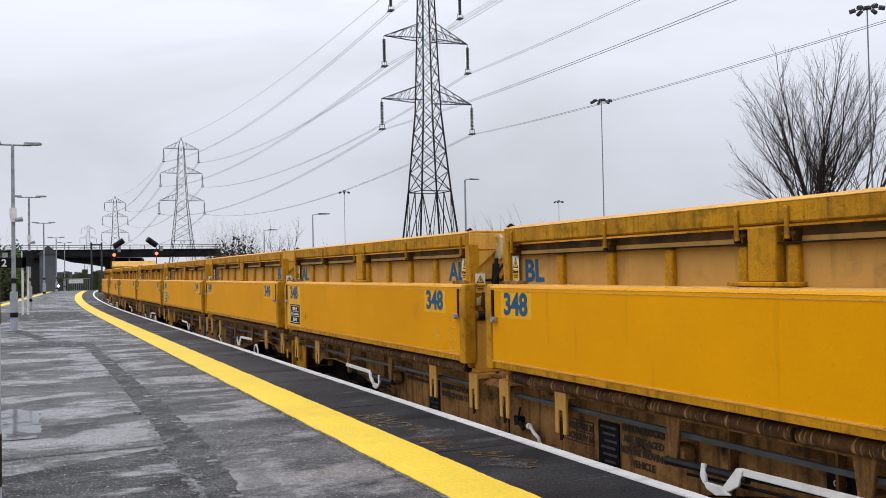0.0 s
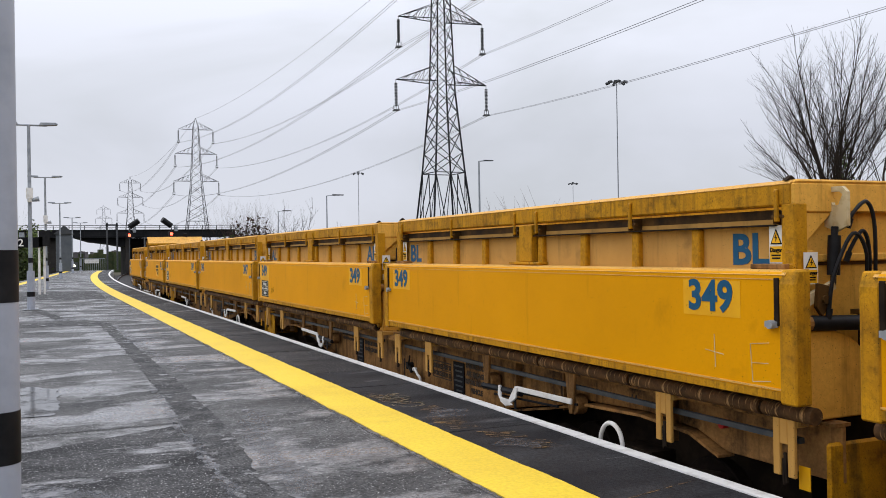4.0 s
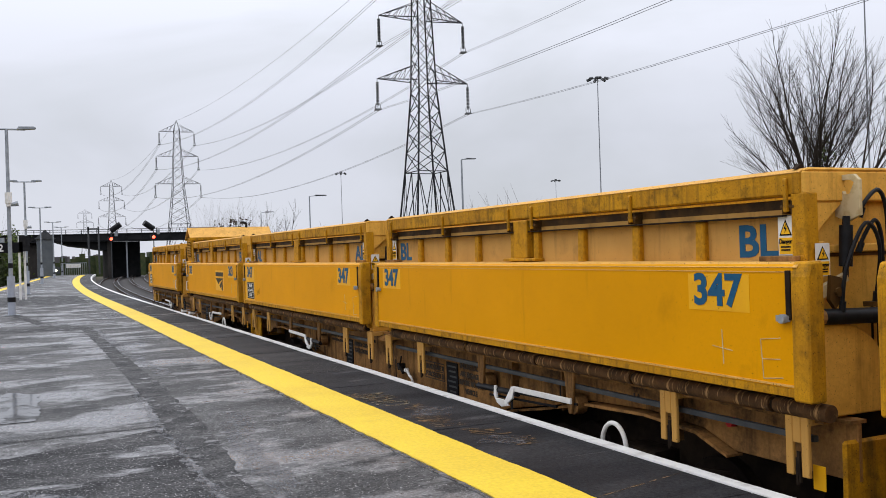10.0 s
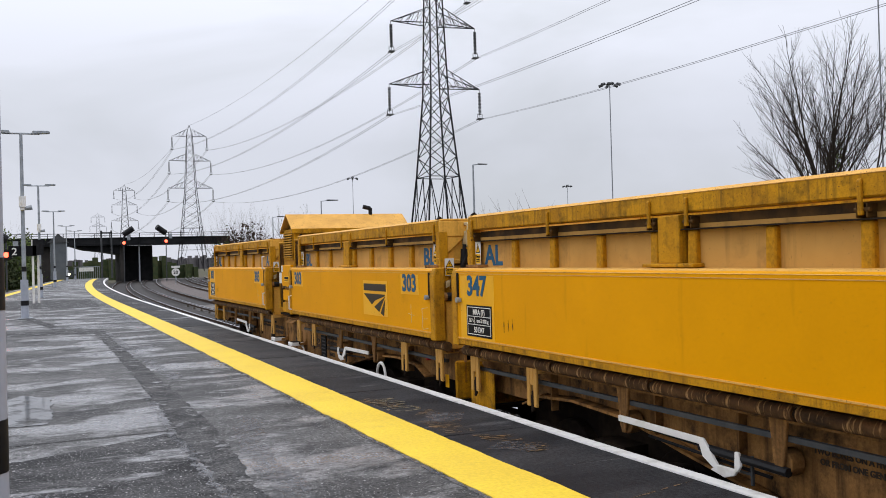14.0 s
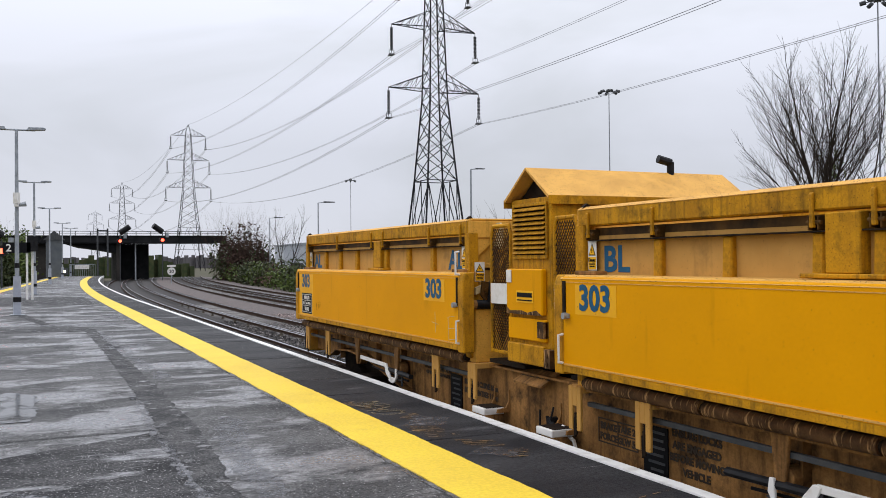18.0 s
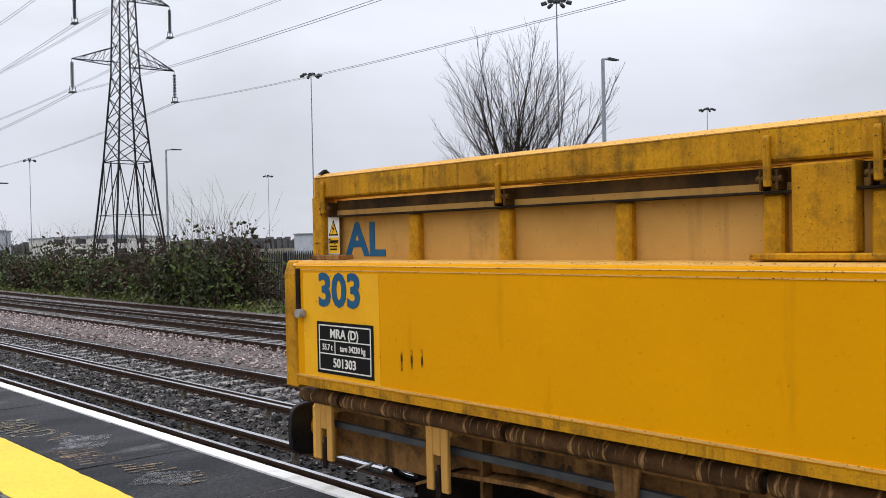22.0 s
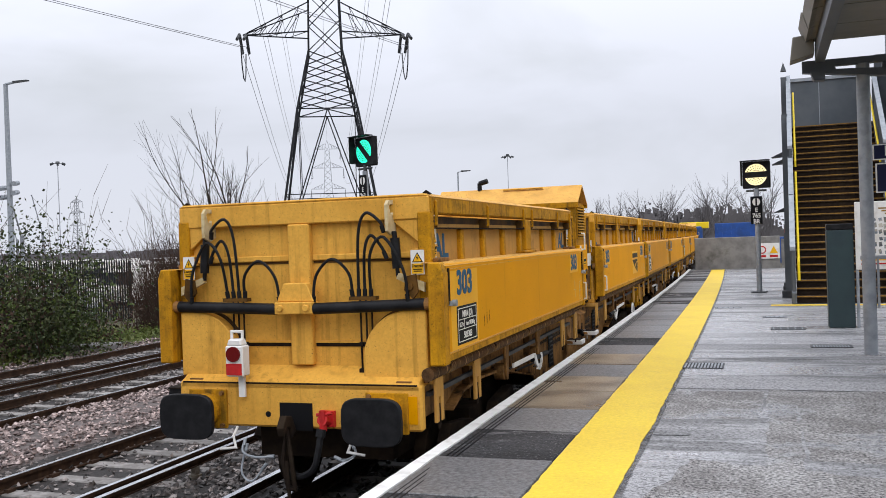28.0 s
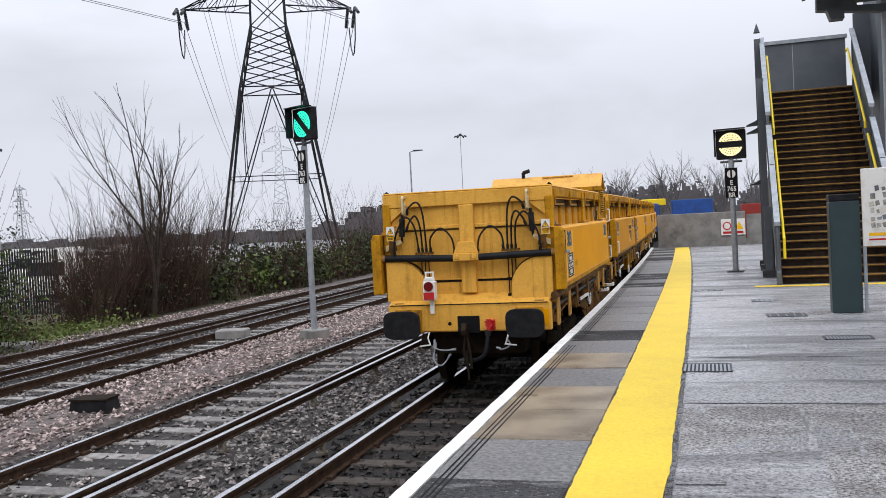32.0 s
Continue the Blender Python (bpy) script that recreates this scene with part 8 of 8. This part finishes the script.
# stairs to the footbridge
st = thing("footbridge_stairs", "grey steel footbridge staircase with timber treads and yellow handrails", "stairs", BACK @ pose(0.6, 0.9, 0, 0, 0, -1.5))
X0, X1, Y0, RISE, GO = -1.05, 1.08, -21.4, 0.173, 0.235
steps = 27
for i in range(steps):
    y = Y0 - i * GO
    z = (i + 1) * RISE
    put("tread", "tread", lambda: Shape().box(X0, X1, -0.30, 0.02, -0.045, 0.0), TREAD, st, pose(0, y, z), "worn brown timber tread")
    put("nosing", "nosing", lambda: Shape().box(X0 + 0.01, X1 - 0.01, 0.02, 0.03, -0.022, 0.003), NOSING, st, pose(0, y, z), "worn amber step nosing")
    put("riser", "riser", lambda: Shape().box(X0, X1, -0.03, -0.01, -0.17, -0.045), GRIME_SHADE, st, pose(0, y, z))
ytop, ztop = Y0 - steps * GO, steps * RISE
for x in (X0 - 0.06, X1 + 0.06):
    part("stringer", Shape().prism([(Y0 + 0.15, 0.0), (Y0 + 0.15, 0.25), (ytop, ztop + 0.2), (ytop, ztop - 0.25)], x - 0.04, x + 0.04, "x"), STAIR_GREY, st)
    part("side_panel", Shape().prism([(Y0 + 0.1, 0.2), (Y0 + 0.1, 1.22), (Y0 - steps * GO * 0.48, ztop * 0.48 + 1.25), (Y0 - steps * GO * 0.48, ztop * 0.48 + 0.2)], x - 0.02, x + 0.02, "x"), STAIR_GREY, st, "grey steel side panel")
    part("side_panel", Shape().prism([(Y0 - steps * GO * 0.48, ztop * 0.48 + 0.2), (Y0 - steps * GO * 0.48, ztop * 0.48 + 1.55), (ytop, ztop + 1.45), (ytop, ztop + 0.2)], x - 0.02, x + 0.02, "x"), STAIR_GREY, st, "grey steel side panel")
    part("coping_rail", Shape().prism([(Y0 + 0.14, 1.22), (Y0 + 0.14, 1.30), (Y0 - steps * GO * 0.48, ztop * 0.48 + 1.34), (Y0 - steps * GO * 0.48, ztop * 0.48 + 1.25)], x - 0.06, x + 0.06, "x").prism([(Y0 - steps * GO * 0.48, ztop * 0.48 + 1.55), (Y0 - steps * GO * 0.48, ztop * 0.48 + 1.63), (ytop, ztop + 1.53), (ytop, ztop + 1.45)], x - 0.06, x + 0.06, "x"), STEEL, st, "bare grey top rail")
    inner = 0.12 if x < 0 else -0.12
    part("handrail", Shape().tube([(x + inner, Y0 + 0.25, 0.55), (x + inner, Y0 + 0.25, 0.95), (x + inner, Y0, 1.05), (x + inner, Y0 - steps * GO * 0.46, ztop * 0.46 + 1.02)], 0.028, 8), RAIL_YEL, st, "yellow tube handrail")
    part("handrail", Shape().tube([(x + inner, Y0 - steps * GO * 0.52, ztop * 0.52 + 0.9), (x + inner, Y0 - steps * GO * 0.52, ztop * 0.52 + 1.05), (x + inner, ytop, ztop + 1.0), (x + inner, ytop - 0.4, ztop + 1.0)], 0.028, 8), RAIL_YEL, st, "yellow tube handrail")
    for i in (0, 7, 13, 20, 26):
        part("upright", Shape().box(x - 0.05, x + 0.05, Y0 - i * GO - 0.05, Y0 - i * GO + 0.05, max(0, i * RISE - 0.1), i * RISE + 1.35), STAIR_GREY, st)
for y in (Y0 - 2.2, Y0 - 4.4, ytop + 0.2):
    h = (Y0 - y) / GO * RISE
    part("column", Shape().box(X1 + 0.10, X1 + 0.26, y - 0.08, y + 0.08, 0, h + (1.6 if y < Y0 - 4 else 0)), STAIR_GREY, st)
    part("column_foot", Shape().box(X1 + 0.02, X1 + 0.34, y - 0.16, y + 0.16, 0, 0.16), DKSTEEL, st)
part("flange_cap", Shape().prism([(X1 + 0.1, 6.3), (X1 + 0.26, 6.3), (X1 + 0.18, 6.55)], ytop + 0.12, ytop + 0.28), STAIR_GREY, st)
for z in (3.55, 3.75, 2.2):
    part("light_shade", Shape().prism([(X1 + 0.2, z), (X1 + 0.55, z - 0.02), (X1 + 0.2, z + 0.14)], ytop + 1.0, ytop + 1.5), DKSTEEL, st)
part("closing_wall", Shape().box(X1 + 0.05, X1 + 0.10, ytop, Y0 - 2.4, 0, 2.3), STAIR_GREY, st)
part("threshold", Shape().box(X0 - 0.4, X1 + 0.55, Y0 + 0.25, Y0 + 0.55, 0.0, 0.006), TACTILE, st, "yellow tactile strip at the foot")
deck = thing("footbridge_deck", "grey clad footbridge landing at the top of the stairs", "bridge", BACK @ pose(0.6, 0.9, 0, 0, 0, -1.5))
part("back_wall", Shape().box(X0 - 0.1, X1 + 0.1, ytop - 2.1, ytop - 2.0, ztop, ztop + 1.62), STAIR_GREY, deck, "flat grey cladding panel")
part("wall_cap", Shape().box(X0 - 0.15, X1 + 0.15, ytop - 2.15, ytop - 1.95, ztop + 1.62, ztop + 1.72), STEEL, deck)
part("floor", Shape().box(-6, X1 + 0.1, ytop - 2.1, ytop + 0.0, ztop - 0.2, ztop), STAIR_GREY, deck)
part("side_wall", Shape().box(-6, X0 - 0.1, ytop - 0.1, ytop, ztop, ztop + 1.9), STAIR_GREY, deck)
part("lift_shaft", Shape().box(-4.2, X0 - 0.5, Y0 - 7.5, Y0 - 5.0, 0, 7.6), STAIR_GREY, deck)
for x in (-5.8, 0.6):
    part("column", Shape().box(x - 0.12, x + 0.12, ytop - 1.9, ytop - 1.66, 0, ztop - 0.2), STAIR_GREY, deck)
part("seam", Shape().box(0.25, 0.27, ytop - 2.0, ytop - 1.995, ztop + 0.05, ztop + 1.6), STEEL, deck)
# cabinet and map board
cab = thing("cabinet", "tall narrow dark green steel cabinet on the platform", "cabinet", BACK @ pose(0.555, -15.2, 0))
part("body", Shape().box(-0.21, 0.21, -0.16, 0.16, 0, 1.66), CABINET, cab, "", None, 0.01)
part("top", Shape().box(-0.21, 0.21, -0.16, 0.16, 1.662, 1.765), BLACK, cab, "black top panel", None, 0.01)
part("door_line", Shape().box(-0.19, 0.19, 0.16, 0.163, 0.05, 1.62), CABINET, cab)
board = thing("map_board", "white framed street map poster board on thin legs", "sign", BACK @ pose(-0.16, -15.0, 0, 0, 0, 176))
part("frame", Shape().box(-0.48, 0.48, -0.03, 0.03, 0.98, 2.12), WHITE, board, "", None, 0.008)
part("sheet", Shape().box(-0.42, 0.42, -0.034, -0.030, 1.03, 2.06), WHITE, board, "pale printed sheet")
mr = random.Random(5)
blocks = Shape()
for i in range(9):
    for j in range(6):
        if mr.random() < 0.12:
            continue
        x, z = -0.38 + i * 0.084 + mr.uniform(-0.012, 0.012), 1.24 + j * 0.105 + 0.02 * math.sin(i * 0.9) + mr.uniform(-0.012, 0.012)
        w, h = mr.uniform(0.05, 0.074), mr.uniform(0.06, 0.092)
        blocks.prism([(x + mr.uniform(0, 0.02), z), (x + w, z + mr.uniform(0, 0.02)), (x + w - mr.uniform(0, 0.02), z + h), (x, z + h - mr.uniform(0, 0.02))], -0.037, -0.034)
tagged(part("map_blocks", blocks, MAP_BLOCK, board, "grey and tan blocks of the street map"), kind="stuff")
for j, z in enumerate((1.99, 1.945, 1.90)):
    part("heading_bar", Shape().box(-0.12 + 0.05 * j, 0.36, -0.037, -0.034, z, z + 0.022), NOSING, board)
part("footer_bar", Shape().box(-0.40, 0.40, -0.038, -0.034, 1.13, 1.175), ORANGE, board, "amber footer bar")
part("footer_bar", Shape().box(-0.40, 0.10, -0.038, -0.034, 1.065, 1.09), RED, board, "red footer bar")
for x in (-0.46, 0.46):
    part("leg", Shape().rod((x, 0, 0), (x, 0, 1.0), 0.025, 8), STEEL, board)
# platform end wall with notice
endw = tagged(part("end_wall", Shape().box(1.2, 4.92, -42.3, -42.1, -1.3, 1.45), CONCRETE, None, "", BACK, 0.02), "stained concrete wall closing the platform end", "wall", kind="structure")
notice = thing("warning_notice", "white trespass warning notice on the end wall", "sign", BACK @ pose(1.72, -42.06, 0.75))
part("board", Shape().box(-0.5, 0.5, -0.01, 0.02, -0.32, 0.38), WHITE, notice)
part("red_ring", Shape().rod((0.25, 0.02, 0.08), (0.25, 0.03, 0.08), 0.18, 18), RED, notice)
part("ring_inner", Shape().rod((0.25, 0.03, 0.08), (0.25, 0.035, 0.08), 0.13, 18), WHITE, notice)
part("amber_triangle", Shape().prism([(-0.42, -0.08), (-0.08, -0.08), (-0.25, 0.26)], 0.02, 0.03), ORANGE, notice)
part("word_bars", Shape().box(0.08, 0.42, 0.02, 0.026, -0.26, -0.16).box(-0.42, -0.08, 0.02, 0.026, -0.26, -0.16), RED, notice)
tagged(part("end_wall", Shape().box(-7, 1.15, -42.5, -42.3, -1.3, 1.3), CONCRETE, None, "", BACK), "concrete wall closing the platform end", "wall", kind="structure")
# trackside odds and ends
box = thing("cable_box", "small black cable box on the ballast", "box", BACK @ pose(11.75, -12.35, -1.0, 0, 0, 8))
part("body", Shape().prism([(-0.33, 0), (0.33, 0), (0.29, 0.2), (-0.29, 0.2)], -0.2, 0.2), BLACK, box, "", None, 0.01)
part("lid", Shape().box(-0.31, 0.31, -0.22, 0.22, 0.2, 0.225), GRIME_SHADE, box)
plat2 = thing("concrete_slab", "low broken concrete slab by the grass", "slab", BACK @ pose(21.3, -20.0, -1.3, 0, 0, 18))
part("body", Shape().box(-1.4, 1.4, -0.5, 0.5, 0, 0.32), CONCRETE, plat2, "", None, 0.03)
stone = thing("cable_trough", "pale concrete block between the far tracks", "block", BACK @ pose(14.6, -21.6, -1.1, 0, 0, 10))
part("body", Shape().box(-0.4, 0.4, -0.25, 0.25, 0, 0.25), CONCRETE, stone, "", None, 0.03)
for x, y, z in ((23.6, 62.0, 0.4), (22.8, 44.0, 0.3)):
    mk = thing("marker_post", "small white marker post beside the far track", "post", pose(x, y, -1.3), "marker posts")
    part("post", Shape().box(-0.05, 0.05, -0.05, 0.05, 0, 1.1 + z), STEEL, mk)
    part("plate", Shape().box(-0.22, 0.22, -0.08, -0.05, 0.8 + z, 1.15 + z), WHITE, mk)

# corner of the platform canopy, its post and the signs on it
can = thing("canopy", "grey platform canopy with a pale corrugated underside", "canopy", BACK)
part("roof", Shape().box(-7.0, 1.12, -11.35, -5.2, 4.22, 4.30), STAIR_GREY, can, "", None, 0.01)
for i in range(6):
    y = -11.3 + i * 1.02
    part("soffit_sheet", Shape().box(-7.0, 1.10, y, y + 0.995, 4.17, 4.215), SOFFIT, can, "pale corrugated underside sheet")
    part("eave_sheet", Shape().prism([(1.10, 4.17), (1.16, 4.14), (1.24 - 0.02 * (i % 2), 4.36), (1.10, 4.36)], y, y + 0.98), SOFFIT, can)
part("end_gutter", Shape().prism([(1.06, 3.98), (1.36, 3.90), (1.32, 4.22), (1.06, 4.24)], -11.40, -11.10), SOFFIT, can, "dull folded gutter end", None, 0.01)
part("girder", Shape().box(0.92, 1.04, -11.45, -5.2, 3.92, 4.17), STAIR_GREY, can)
part("girder_foot", Shape().prism([(0.92, 3.68), (1.06, 3.68), (1.10, 3.80), (0.92, 3.80)], -11.60, -11.42), STAIR_GREY, can)
part("beam_top", Shape().box(-7.0, 1.20, -11.60, -11.46, 3.865, 3.95), STAIR_GREY, can)
part("beam_bottom", Shape().prism([(1.20, 3.80), (1.20, 3.865), (0.80, 3.865), (0.78, 3.815), (-0.3, 3.76), (-7.0, 3.70), (-7.0, 3.55), (-0.3, 3.62)], -11.60, -11.46), STAIR_GREY, can)
for x in (0.1, -2.0, -4.0):
    part("beam_web", Shape().box(x - 0.12, x + 0.12, -11.58, -11.48, 3.70, 3.865), STAIR_GREY, can)
part("beam", Shape().box(-7.0, 0.92, -7.58, -7.42, 3.9, 4.17), STAIR_GREY, can)
post = part("post", Shape().rod((0.45, -11.55, 0), (0.45, -11.55, 3.865), 0.085, 20), STEEL, can, "galvanised round post", None, 0, True)
part("clamp", Shape().rod((0.45, -11.55, 1.26), (0.45, -11.55, 1.31), 0.10, 16).box(0.24, 0.45, -11.58, -11.52, 1.26, 1.31), STEEL, post)
part("conduit", Shape().rod((0.34, -11.52, 0.62), (0.34, -11.52, 1.28), 0.016, 8), STEEL, post)
part("column", Shape().rod((-4.2, -7.5, 0), (-4.2, -7.5, 3.9), 0.085, 16), STEEL_PALE, can, "", None, 0, True)
ns = thing("station_sign", "dark blue station name sign cut by a white edge", "sign", BACK @ pose(0.36, -11.44, 0, 0, 0, 180))
part("board", Shape().box(0.0, 1.15, -0.03, 0.02, 2.58, 2.76), NAVY, ns, "", None, 0.006)
part("edge", Shape().box(-0.012, 1.162, -0.026, 0.016, 2.568, 2.772), WHITE, ns)
words("Hel", 0.135, WHITE, ns, pose(0.24, -0.034, 2.62), "lettering", 0.003, 0.9)
part("word_bar", Shape().box(0.42, 1.05, -0.034, -0.03, 2.63, 2.70), WHITE, ns)
pn = thing("platform_number_sign", "dark blue platform sign with a white figure two", "sign", BACK @ pose(0.33, -11.44, 0, 0, 0, 180))
part("board", Shape().box(0.0, 0.44, -0.03, 0.02, 2.15, 2.51), NAVY, pn, "", None, 0.006)
part("edge", Shape().box(-0.012, 0.452, -0.026, 0.016, 2.138, 2.522), WHITE, pn)
words("2", 0.26, WHITE, pn, pose(0.20, -0.034, 2.21), "figure", 0.008)

# ---- motion ----
TRAIN = ((0, 66.39), (4, 53.43), (8.5, 40.7), (13, 28.73), (16, 21.08), (19, 13.62), (20.5, 10.12), (21.5, 7.68), (22.5, 5.28), (23.5, 3.02), (24.5, 0.75), (25.5, -1.55), (26.5, -3.84), (28.5, -8.14), (29, -9.14), (30, -11.09), (31, -12.98), (32, -14.74))


def train_at(t):
    """How far along the line the train's last end stands at t seconds."""
    ts, ys = [a for a, _ in TRAIN], [b for _, b in TRAIN]
    d = [(ys[i + 1] - ys[i]) / (ts[i + 1] - ts[i]) for i in range(len(ts) - 1)]
    m = [d[0] + (d[0] - d[1]) * 0.5] + [(d[i - 1] + d[i]) / 2 for i in range(1, len(d))] + [d[-1]]
    i = max(k for k in range(len(ts) - 1) if ts[k] <= t)
    h = ts[i + 1] - ts[i]
    u = (t - ts[i]) / h
    return ((2 * u ** 3 - 3 * u ** 2 + 1) * ys[i] + (u ** 3 - 2 * u ** 2 + u) * h * m[i] + (3 * u ** 2 - 2 * u ** 3) * ys[i + 1] + (u ** 3 - u ** 2) * h * m[i + 1])


def on_track(y):
    """A wagon's pose with its middle at y, on two bogies 11.1 m apart."""
    a, b = (edge_x(y - 5.55) + 1.48, y - 5.55), (edge_x(y + 5.55) + 1.48, y + 5.55)
    turn = math.degrees(math.atan2(b[0] - a[0], b[1] - a[1]))
    return pose((a[0] + b[0]) / 2, y, 0, 0, 0, -turn)


def motions():
    times = [k * 0.5 for k in range(65)]
    for w, mid in WAGONS:
        walk(w, [(t, on_track(train_at(t) + mid)) for t in times])


motions()
